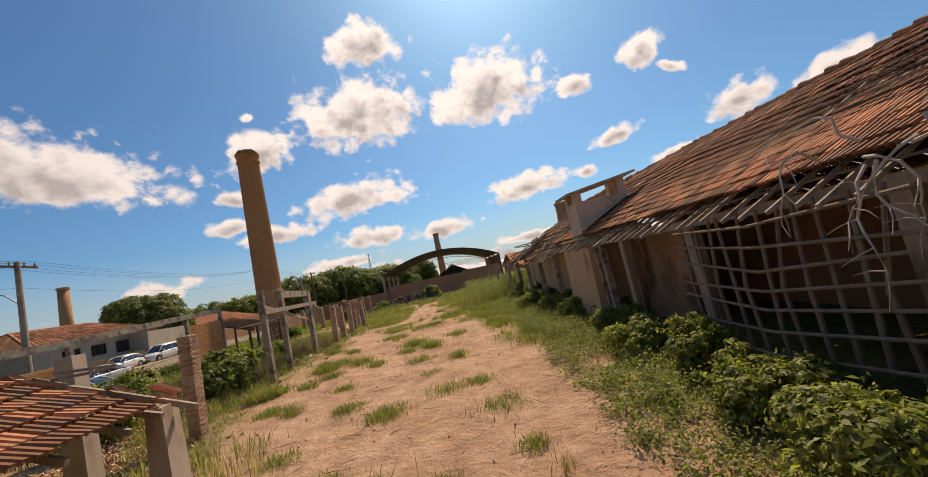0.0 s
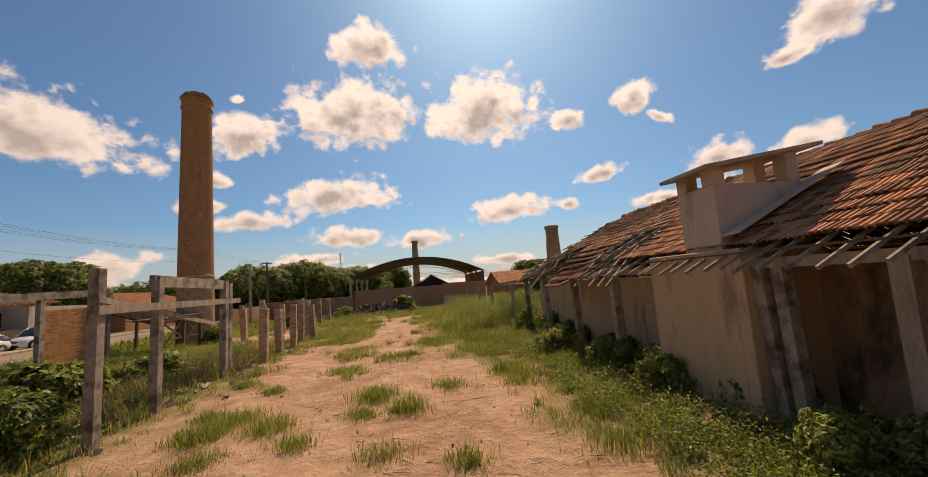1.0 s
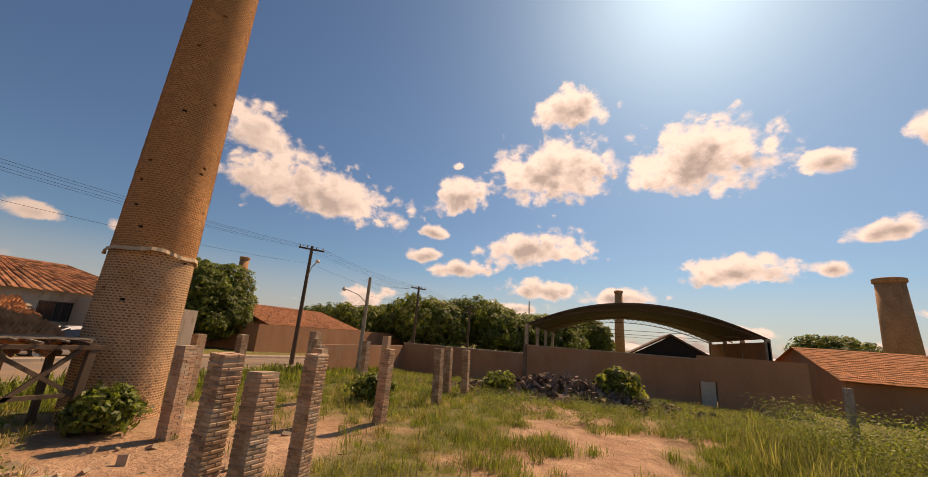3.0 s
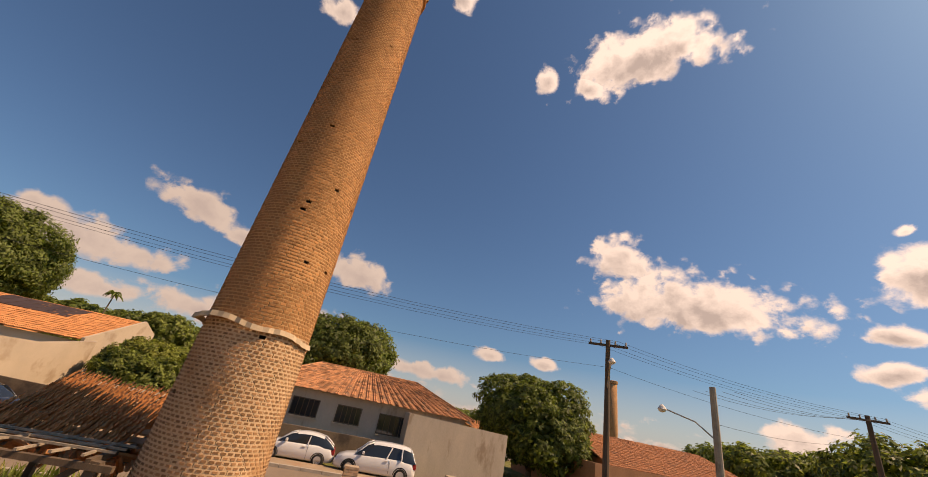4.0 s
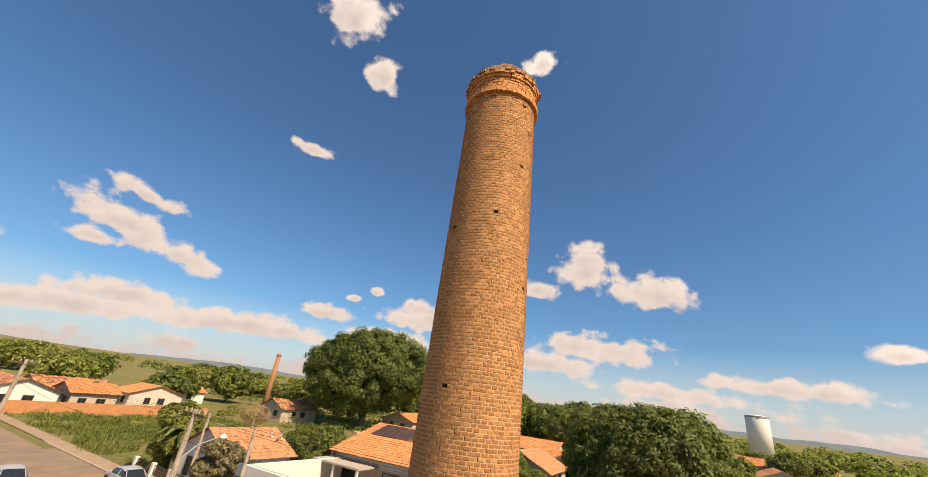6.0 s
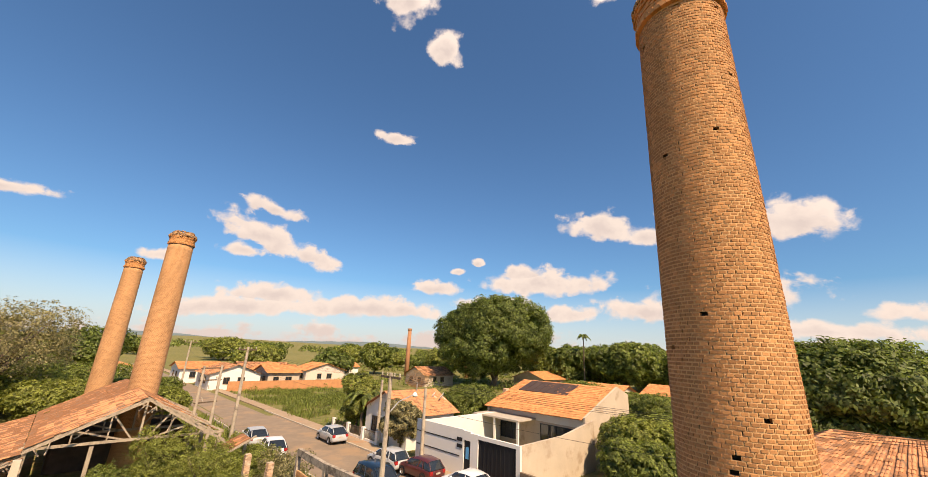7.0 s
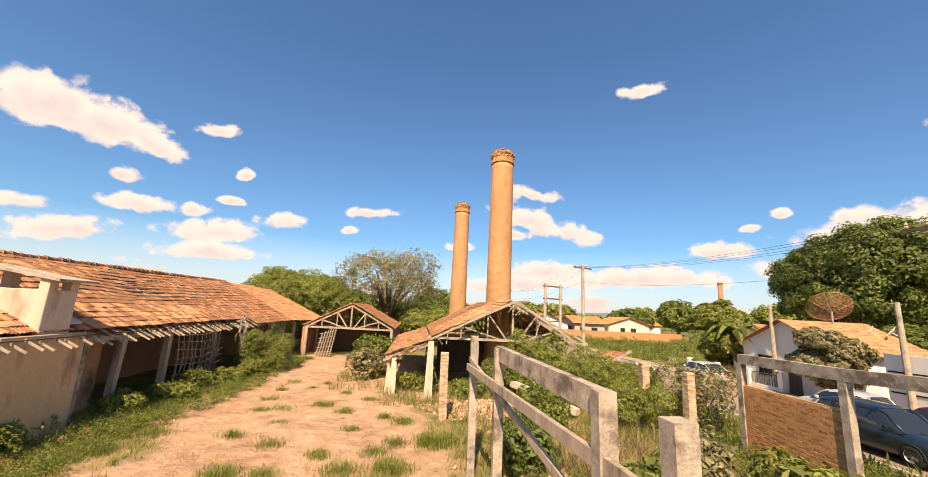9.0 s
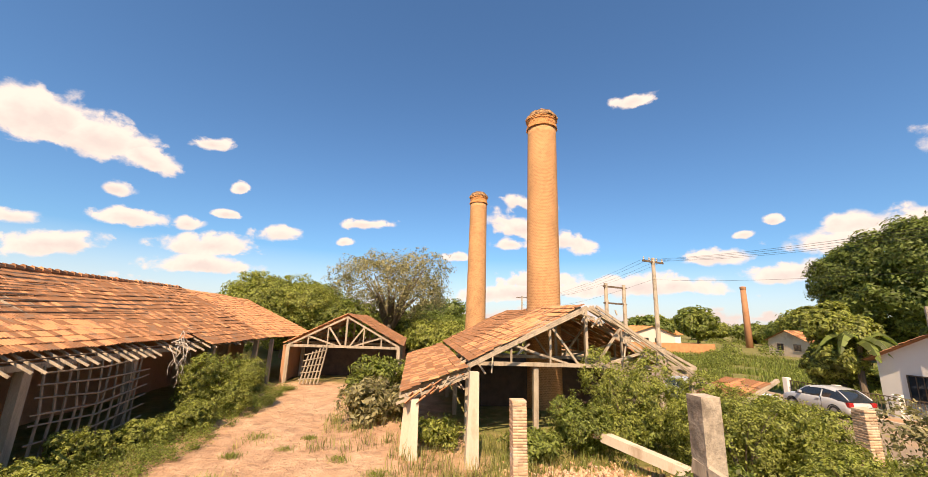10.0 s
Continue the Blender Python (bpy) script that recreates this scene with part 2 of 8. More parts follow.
def glass_mat(name, tint):
    ma = bpy.data.materials.new(name)
    ma.use_nodes = True
    bs = ma.node_tree.nodes["Principled BSDF"]
    bs.inputs["Base Color"].default_value = (*tint, 1)
    bs.inputs["Roughness"].default_value, bs.inputs["Specular IOR Level"].default_value = 0.06, 0.8
    return ma


M_BRICK = mat("brick_orange", (0.48, 0.222, 0.086), 0.9, 0.28, 1.0, 30, 0.5, island=0.7, obj=0.7, stain=(0.4, 0.18, 0.072), stain_scale=0.5, stain_at=0.56, streak=0.5)
M_BRICK_LOW = mat("brick_brown", (0.33, 0.175, 0.085), 0.92, 0.3, 1.2, 30, 0.4, island=0.6)
M_MORTAR = mat("mortar", (0.6, 0.345, 0.16), 0.95, 0.2, 2, 60, 0.5)
M_RIM = mat("weathered_rim_brick", (0.3, 0.175, 0.095), 0.95, 0.4, 2, 30, 0.4, island=0.8)
M_MORTAR_PALE = mat("mortar_pale", (0.64, 0.43, 0.255), 0.95, 0.18, 1.2, 60, 0.5, stain=(0.5, 0.28, 0.13), stain_scale=0.7)
M_OLDBRICK = mat("brick_old", (0.45, 0.285, 0.18), 0.92, 0.3, 2.5, 30, 0.5, island=0.6, obj=0.6, stain=(0.58, 0.46, 0.34), stain_scale=2.4, stain_at=0.5)
M_FARCHIM = mat("brick_far_red", (0.36, 0.175, 0.09), 0.92, 0.2, 0.8, 10, 0.3)
M_CONCRETE_DARK = mat("darkened_concrete", (0.38, 0.31, 0.235), 0.93, 0.5, 3.0, 26, 0.8, stain=(0.11, 0.085, 0.065), stain_scale=2.2, stain_at=0.49, bump_scale=0.04)
M_OLDMORTAR = mat("mortar_old", (0.46, 0.35, 0.24), 0.95, 0.25, 3, 50, 0.5)
M_TILE = mat("roof_tile_clay", (0.4, 0.18, 0.085), 0.9, 0.42, 1.6, 18, 0.4, island=1.0, obj=1.0, stain=(0.2, 0.13, 0.09), stain_scale=2.6, stain_at=0.52)
M_TILE_NEW = mat("roof_tile_bright", (0.55, 0.23, 0.09), 0.85, 0.2, 0.8, 20, 0.3, island=0.4, stain=(0.3, 0.15, 0.08), stain_scale=0.5, stain_at=0.6)
M_PLASTER = mat("plaster_cream", (0.55, 0.385, 0.22), 0.93, 0.2, 1.1, 22, 0.35, stain=(0.26, 0.155, 0.095), stain_scale=1.1, stain_at=0.54, streak=0.3)
# plaster with the porch shade put into its base colour, plus black soot stains
M_PLASTER_SHADE = mat("plaster_shaded_sooty", (0.4, 0.245, 0.145), 0.94, 0.3, 1.3, 22, 0.4, stain=(0.06, 0.045, 0.035), stain_scale=0.9, stain_at=0.53, streak=0.5)
M_PLASTER_W = mat("plaster_white", (0.55, 0.45, 0.345), 0.93, 0.18, 1.1, 22, 0.3, stain=(0.34, 0.24, 0.16), stain_scale=1.2, stain_at=0.56, streak=0.4)
M_WHITE = mat("paint_white", (0.72, 0.68, 0.62), 0.7, 0.06, 0.6, 20, 0.08)
M_PINKWALL = mat("plaster_pink_brown", (0.42, 0.215, 0.12), 0.93, 0.25, 0.5, 14, 0.3, stain=(0.42, 0.27, 0.18), stain_scale=0.4, streak=0.5)
M_WOOD = mat("weathered_wood", (0.35, 0.28, 0.205), 0.9, 0.4, 4, 60, 0.5, stain=(0.12, 0.09, 0.07), stain_scale=3, streak=0.15)
M_STICK = mat("grey_brown_sticks", (0.23, 0.175, 0.13), 0.92, 0.4, 5, 60, 0.5, streak=0.2)
M_WOOD_DARK = mat("dark_wood", (0.13, 0.09, 0.06), 0.9, 0.4, 4, 60, 0.5, streak=0.15)
M_CONCRETE = mat("weathered_concrete", (0.4, 0.33, 0.25), 0.93, 0.3, 2.2, 45, 0.45, stain=(0.15, 0.12, 0.09), stain_scale=1.6, stain_at=0.54)
M_ASPHALT = mat("asphalt", (0.25, 0.185, 0.13), 0.9, 0.2, 0.5, 60, 0.4, stain=(0.34, 0.22, 0.13), stain_scale=0.25, stain_at=0.5)
M_PAVE = mat("pavement", (0.35, 0.25, 0.165), 0.92, 0.2, 0.8, 40, 0.3, stain=(0.4, 0.2, 0.1), stain_scale=0.5)
M_KERB = mat("kerb_concrete", (0.45, 0.38, 0.3), 0.92, 0.2, 2, 40, 0.3)
M_GRASS = leafy(mat("grass_blades", (0.165, 0.19, 0.045), 0.7, 0.4, 0.35, 9, 0.0, island=0.6, stain=(0.34, 0.29, 0.11), stain_scale=0.6, stain_at=0.57), 0.4)
M_DRYGRASS = leafy(mat("dry_grass_blades", (0.34, 0.28, 0.11), 0.8, 0.35, 0.4, 9, 0.0, island=0.6), 0.3)
M_LEAF = leafy(mat("leaves_mid", (0.16, 0.185, 0.045), 0.55, 0.45, 0.5, 6, 0.0, island=0.9), 0.4)
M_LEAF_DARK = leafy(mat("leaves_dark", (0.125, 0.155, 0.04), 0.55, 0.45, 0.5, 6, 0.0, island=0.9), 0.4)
M_LEAF_LIGHT = leafy(mat("leaves_light", (0.21, 0.225, 0.055), 0.55, 0.45, 0.5, 6, 0.0, island=0.9), 0.4)
M_LEAF_GREY = leafy(mat("leaves_grey", (0.24, 0.21, 0.11), 0.55, 0.45, 0.5, 6, 0.0, island=0.9), 0.4)
M_TALLGRASS = leafy(mat("tall_grass_blades", (0.19, 0.19, 0.065), 0.75, 0.4, 0.5, 9, 0.0, island=0.7, stain=(0.38, 0.32, 0.15), stain_scale=0.8, stain_at=0.5), 0.4)
M_DEADWOOD = mat("bleached_dead_wood", (0.5, 0.43, 0.36), 0.9, 0.3, 5, 60, 0.4)
M_BARK = mat("bark", (0.16, 0.12, 0.085), 0.95, 0.35, 3, 30, 0.6, streak=0.3)
M_IRON = mat("rusty_iron", (0.13, 0.075, 0.05), 0.8, 0.4, 2, 30, 0.2)
M_METAL = mat("grey_metal", (0.42, 0.4, 0.37), 0.5, 0.15, 2, 30, 0.1, metal=0.6)
M_BLACK = mat("black_paint", (0.018, 0.018, 0.02), 0.45, 0.2, 2, 30, 0.05)
M_DARK = mat("dark_interior", (0.03, 0.025, 0.02), 0.95, 0.3, 2, 30, 0.1)
# brick coloured near black: interior shade of the sheds put into the colour
M_SHADE_BRICK = mat("shade_dark_brick", (0.09, 0.06, 0.045), 0.95, 0.4, 2, 30, 0.3)
M_RUBBER = mat("rubber", (0.02, 0.02, 0.02), 0.85, 0.2, 4, 30, 0.1)
M_GLASS = glass_mat("dark_glass", (0.02, 0.025, 0.03))
M_WIRE = mat("wire", (0.03, 0.03, 0.03), 0.7, 0.1, 4, 30, 0)


# ---- building helpers ----
class Build:
    """Collects vertices and faces for one mesh."""

    def __init__(self):
        self.v, self.f = [], []

    def add(self, verts, faces):
        n = len(self.v)
        self.v.extend(tuple(p) for p in verts)
        self.f.extend(tuple(i + n for i in f) for f in faces)
        return self

    def box(self, x0, y0, z0, x1, y1, z1, b=0.0):
        if b <= 0:
            vs = [(x, y, z) for z in (z0, z1) for y in (y0, y1) for x in (x0, x1)]
            return self.add(vs, [(0, 2, 3, 1), (4, 5, 7, 6), (0, 1, 5, 4), (2, 6, 7, 3), (0, 4, 6, 2), (1, 3, 7, 5)])
        ring = lambda d, z: [(x0 + d, y0, z), (x1 - d, y0, z), (x1, y0 + d, z), (x1, y1 - d, z), (x1 - d, y1, z), (x0 + d, y1, z), (x0, y1 - d, z), (x0, y0 + d, z)]
        inner = lambda z: [(x0 + b, y0 + b, z), (x1 - b, y0 + b, z), (x1 - b, y0 + b, z), (x1 - b, y1 - b, z), (x1 - b, y1 - b, z), (x0 + b, y1 - b, z), (x0 + b, y1 - b, z), (x0 + b, y0 + b, z)]
        vs = inner(z0) + ring(b, z0 + b) + ring(b, z1 - b) + inner(z1)
        fs = [tuple(range(7, -1, -1)), tuple(range(24, 32))]
        for r in range(3):
            for k in range(8):
                fs.append((r * 8 + k, r * 8 + (k + 1) % 8, r * 8 + 8 + (k + 1) % 8, r * 8 + 8 + k))
        return self.add(vs, fs)

    def beam(self, p, q, w, h=None, up=(0, 0, 1), jitter=0.0):
        """A squared timber from p to q."""
        h = h or w
        p, q = Vector(p), Vector(q)
        d = (q - p).normalized()
        u = Vector(up)
        if abs(d.dot(u)) > 0.98:
            u = Vector((0, 1, 0))
        s = d.cross(u).normalized()
        u = s.cross(d).normalized()
        vs = []
        for k in range(3):
            c = p.lerp(q, k / 2)
            if k == 1 and jitter:
                c = c + Vector([random.uniform(-jitter, jitter) for _ in range(3)])
            vs += [c + s * (a * w / 2) + u * (b2 * h / 2) for a, b2 in ((-1, -1), (1, -1), (1, 1), (-1, 1))]
        fs = [(3, 2, 1, 0), (8, 9, 10, 11)]
        for r in (0, 4):
            fs += [(r + k, r + (k + 1) % 4, r + 4 + (k + 1) % 4, r + 4 + k) for k in range(4)]
        return self.add(vs, fs)

    def tube(self, pts, radii, n=8):
        pts = [Vector(p) for p in pts]
        vs, fs = [], []
        for i, p in enumerate(pts):
            d = (pts[min(i + 1, len(pts) - 1)] - pts[max(i - 1, 0)]).normalized()
            a = d.orthogonal().normalized() if abs(d.z) < 0.99 else Vector((1, 0, 0))
            b = d.cross(a).normalized()
            r = radii[i] if isinstance(radii, (list, tuple)) else radii
            vs += [p + (a * math.cos(2 * math.pi * k / n) + b * math.sin(2 * math.pi * k / n)) * r for k in range(n)]
        for i in range(len(pts) - 1):
            fs += [(i * n + k, i * n + (k + 1) % n, (i + 1) * n + (k + 1) % n, (i + 1) * n + k) for k in range(n)]
        fs += [tuple(range(n - 1, -1, -1)), tuple((len(pts) - 1) * n + k for k in range(n))]
        return self.add(vs, fs)

    def lathe(self, prof, n=24, c=(0, 0, 0)):
        """Revolves (radius, z) rows about a vertical axis."""
        vs = [(c[0] + r * math.cos(2 * math.pi * k / n), c[1] + r * math.sin(2 * math.pi * k / n), c[2] + z) for r, z in prof for k in range(n)]
        fs = [(i * n + k, i * n + (k + 1) % n, (i + 1) * n + (k + 1) % n, (i + 1) * n + k) for i in range(len(prof) - 1) for k in range(n)]
        fs += [tuple(range(n - 1, -1, -1)), tuple((len(prof) - 1) * n + k for k in range(n))]
        return self.add(vs, fs)

    def prism(self, poly, axis, a, b):
        """Extrudes a polygon given in the two other axes from a to b."""
        def at(u, v, w):
            return {"x": (w, u, v), "y": (u, w, v), "z": (u, v, w)}[axis]
        n = len(poly)
        vs = [at(u, v, a) for u, v in poly] + [at(u, v, b) for u, v in poly]
        fs = [tuple(range(n)), tuple(range(2 * n - 1, n - 1, -1))] + [(k, n + k, n + (k + 1) % n, (k + 1) % n) for k in range(n)]
        return self.add(vs, fs)

    def mesh(self, name, material, smooth=False, fix=True):
        me = bpy.data.meshes.new(name)
        me.from_pydata(self.v, [], self.f)
        if fix and len(self.f) < 4000:
            bm = bmesh.new()
            bm.from_mesh(me)
            bmesh.ops.recalc_face_normals(bm, faces=bm.faces)
            bm.to_mesh(me)
            bm.free()
        if smooth:
            me.polygons.foreach_set("use_smooth", [True] * len(me.polygons))
        if material:
            me.materials.append(material)
        return me


def part(name, build, material, parent=None, label="", smooth=False, kind=""):
    """Links a build as one mesh object under a thing or part."""
    ob = new(name, build.mesh(name, material, smooth) if isinstance(build, Build) else build)
    if parent:
        ob.parent = parent
    return tagged(ob, label=label, kind=kind)


def thing(name, label, category, group="", at=None, kind=""):
    ob = new(name)
    ob.empty_display_size = 0.2
    if at is not None:
        ob.matrix_basis = at
    return tagged(ob, label, category, group, kind)


def solid(name, build, material, label, category, group="", kind="", smooth=False):
    return tagged(part(name, build, material, None, "", smooth), label, category, group, kind)


def ground_z(x, y):
    """Height of the ground: level yard, a slightly higher street, land falling away to the north."""
    z = -0.15
    if y > 50:
        z -= 0.03 * (min(y, 75) - 50)
    if x < -19.5:
        z += 0.3 * min(1, (-19.5 - x) / 3)
    return z

# ---- ground ----
def fbm(x, y, s, seed=0.0):
    return noise.fractal(Vector((x * s, y * s, seed)), 1.0, 2.0, 4)


def soil_bare(x, y):
    """1 where the soil is bare and trodden, 0 where plants cover it."""
    n = fbm(x, y, 0.22, 3.0) * 0.9 + fbm(x, y, 0.9, 7.0) * 0.35
    mid = -2.0 - 0.03 * y
    half = 5.6 if y < 16 else 5.6 - 0.08 * min(y - 16, 18)
    d = (half - abs(x - mid)) / 1.6 if x < mid or y > 24 else (half + 1.3 * min(1, (24 - y) / 4) - (x - mid)) / 1.6
    d = min(d, (54 - y) / 5, (y + 9) / 2)
    strip = min((x + 17.5) / 1.5, (-8.0 - x) / 1.5, (44 - y) / 5, (y - 24) / 3)
    mound = min((x + 14) / 2, (-8.5 - x) / 1.5, (16 - y) / 2, (y - 8) / 2)
    return max(0.0, min(1.0, max(d, strip * 0.7, mound * 0.8) + n * 1.3))


def spaced(lo, hi, step, far):
    a = list(np.arange(lo, hi + 1e-6, step))
    k, out, back = step, [], []
    p, q = hi, lo
    while p < far:
        k *= 1.28
        p, q = p + k, q - k
        out.append(p)
        back.append(q)
    return back[::-1] + a + out


def make_ground():
    xs, ys = spaced(-40, 12, 0.4, 4200), spaced(-14, 70, 0.4, 4200)
    vs, cols = [], []
    for y in ys:
        for x in xs:
            near = -42 < x < 14 and -16 < y < 74
            z = ground_z(x, y)
            bare = soil_bare(x, y) if near else 0.0
            if near:
                z += 0.07 * fbm(x, y * 1.6, 0.45, 1.0) + 0.035 * fbm(x, y, 1.6, 2.0)
                if -31.5 < x < -21.5:
                    z -= 0.2
            r = math.hypot(x + 5, y - 20)
            if r > 400:
                z += min(1, (r - 400) / 900) * (10 * fbm(x, y, 0.0012, 5.0) - 3)
                if r > 1600 and y < 1500:
                    z += min(1, (r - 1600) / 900) * max(0, 14 + 22 * fbm(x, y, 0.0006, 8.0))
            vs.append((x, y, z))
            cols.append((bare, bare, bare, 1))
    n = len(xs)
    fs = [(j * n + i, j * n + i + 1, (j + 1) * n + i + 1, (j + 1) * n + i) for j in range(len(ys) - 1) for i in range(n - 1)]
    me = bpy.data.meshes.new("ground")
    me.from_pydata(vs, [], fs)
    layer = me.color_attributes.new("bare", "FLOAT_COLOR", "POINT")
    layer.data.foreach_set("color", np.array(cols, dtype=np.float32).ravel())
    me.polygons.foreach_set("use_smooth", [True] * len(me.polygons))
    ma = bpy.data.materials.new("soil_and_turf")
    ma.use_nodes = True
    nt = ma.node_tree
    add, link = nt.nodes.new, nt.links.new
    bs = nt.nodes["Principled BSDF"]
    bs.inputs["Roughness"].default_value, bs.inputs["Specular IOR Level"].default_value = 0.95, 0.15
    geo, att = add("ShaderNodeNewGeometry"), add("ShaderNodeAttribute")
    att.attribute_name = "bare"

    def noise_node(sc, det=6.0):
        nn = add("ShaderNodeTexNoise")
        nn.inputs["Scale"].default_value, nn.inputs["Detail"].default_value, nn.inputs["Roughness"].default_value = sc, det, 0.65
        link(geo.outputs["Position"], nn.inputs["Vector"])
        return nn.outputs[0]

    def ramp(src, stops):
        r = add("ShaderNodeValToRGB")
        e = r.color_ramp.elements
        while len(e) < len(stops):
            e.new(0.5)
        for el, (p, c) in zip(e, stops):
            el.position, el.color = p, (*c, 1)
        link(src, r.inputs[0])
        return r.outputs[0]

    def mix(f, a, b):
        x = add("ShaderNodeMix")
        x.data_type = "RGBA"
        link(f, x.inputs[0])
        link(a, x.inputs[6])
        link(b, x.inputs[7])
        return x.outputs[2]

    n_big, n_mid, n_fine = noise_node(0.35), noise_node(1.7, 8.0), noise_node(14.0)
    dirt = ramp(n_mid, [(0.3, (0.22, 0.125, 0.075)), (0.42, (0.4, 0.24, 0.15)), (0.54, (0.54, 0.335, 0.205)), (0.68, (0.68, 0.455, 0.3))])
    dirt2 = ramp(n_big, [(0.35, (0.37, 0.2, 0.115)), (0.65, (0.6, 0.39, 0.25))])
    dirt = mix(ramp(n_fine, [(0.3, (0.2, 0.2, 0.2)), (0.7, (0.8, 0.8, 0.8))]), dirt, dirt2)
    # trodden crust: darker worn lines and flakes
    crust = add("ShaderNodeTexNoise")
    crust.noise_type = "RIDGED_MULTIFRACTAL"
    crust.inputs["Scale"].default_value, crust.inputs["Detail"].default_value = 0.9, 7.0
    stretch = add("ShaderNodeMapping")
    stretch.inputs["Scale"].default_value = (0.55, 1.3, 1.0)
    link(geo.outputs["Position"], stretch.inputs[0])
    link(stretch.outputs[0], crust.inputs["Vector"])
    dark_soil = add("ShaderNodeRGB")
    dark_soil.outputs[0].default_value = (0.27, 0.155, 0.095, 1)
    dirt = mix(ramp(crust.outputs[0], [(0.45, (0, 0, 0)), (0.85, (0.55, 0.55, 0.55))]), dirt, dark_soil.outputs[0])
    turf = ramp(n_mid, [(0.3, (0.12, 0.115, 0.035)), (0.5, (0.21, 0.185, 0.065)), (0.7, (0.33, 0.24, 0.115))])
    n_field = noise_node(0.02, 4.0)
    fields = ramp(n_field, [(0.2, (0.2, 0.13, 0.07)), (0.35, (0.105, 0.125, 0.035)), (0.5, (0.16, 0.165, 0.05)), (0.65, (0.23, 0.18, 0.08))])
    turf = mix(ramp(noise_node(0.6), [(0.4, (0, 0, 0)), (0.6, (0.8, 0.8, 0.8))]), turf, fields)
    link(mix(att.outputs["Fac"], turf, dirt), bs.inputs["Base Color"])
    bu = add("ShaderNodeBump")
    bu.inputs["Strength"].default_value, bu.inputs["Distance"].default_value = 0.6, 0.05
    link(n_fine, bu.inputs["Height"])
    bu2 = add("ShaderNodeBump")
    bu2.inputs["Strength"].default_value, bu2.inputs["Distance"].default_value = 1.0, 0.25
    link(n_mid, bu2.inputs["Height"])
    link(bu.outputs[0], bu2.inputs["Normal"])
    link(bu2.outputs[0], bs.inputs["Normal"])
    me.materials.append(ma)
    tagged(new("ground", me), "dry pinkish earth yard with grass and weeds", "ground", kind="structure")


make_ground()

# street along the west side of the yard
def make_street():
    b = Build()
    ys = list(np.arange(-140, 170, 4.0))
    for y0, y1 in zip(ys, ys[1:]):
        b.add([(x, y, ground_z(-25, y) + 0.03 - 0.012 * abs(x + 25.4)) for y in (y0, y1) for x in (-28.9, -25.4, -22.0)], [(0, 1, 4, 3), (1, 2, 5, 4)])
    solid("road", b, M_ASPHALT, "worn asphalt street with dusty edges", "road", kind="structure")
    for name, x0, x1 in (("pavement_west", -30.5, -28.95),):
        b = Build()
        for y0, y1 in zip(ys, ys[1:]):
            z0, z1 = ground_z(-25, y0) + 0.14, ground_z(-25, y1) + 0.14
            b.add([(x0, y0, z0), (x1, y0, z0), (x1, y1, z1), (x0, y1, z1), (x0, y0, z0 - 0.4), (x1, y0, z0 - 0.4), (x1, y1, z1 - 0.4), (x0, y1, z1 - 0.4)],
                  [(0, 1, 2, 3), (1, 5, 6, 2), (0, 3, 7, 4)])
        solid(name, b, M_PAVE, "dusty concrete pavement beside the street", "pavement", kind="structure")
    for name, x in (("kerb_west", -28.95), ("kerb_east", -22.0)):
        kerb = thing(name, "pale concrete kerb along the street", "kerb", kind="structure")
        kb = Build().box(0, 0, -0.3, 0.14, 0.98, 0.0, 0.015).mesh("kerb_stone", M_KERB)
        for k in range(-20, 62):
            o = new("kerb_stone", kb)
            o.location = (x, k, ground_z(-25, k) + (0.15 if x < -25 else 0.08))
            o.parent = kerb


make_street()

# ---- chimneys ----
def ragged_ring(b, r, z, course, brick_w, rng, miss, jut):
    """One course of whole and broken bricks round a head."""
    count = round(2 * math.pi * r / brick_w)
    off = rng.random()
    for k in range(count):
        if rng.random() < miss:
            continue
        a = 2 * math.pi * (k + off) / count
        ca, sa = math.cos(a), math.sin(a)
        ww = math.pi * r / count - 0.008
        out = r + rng.uniform(-jut, jut)
        h0, h1 = -course / 2 + 0.006, course / 2 - 0.006 + rng.uniform(-0.01, 0.006)
        pts = [(rr * ca - sa * s, rr * sa + ca * s, z + zz) for rr in (r - 0.2, out) for zz in (h0, h1) for s in (-ww, ww)]
        b.add(pts, [(4, 5, 7, 6), (0, 1, 5, 4), (2, 6, 7, 3), (0, 4, 6, 2), (1, 3, 7, 5)])


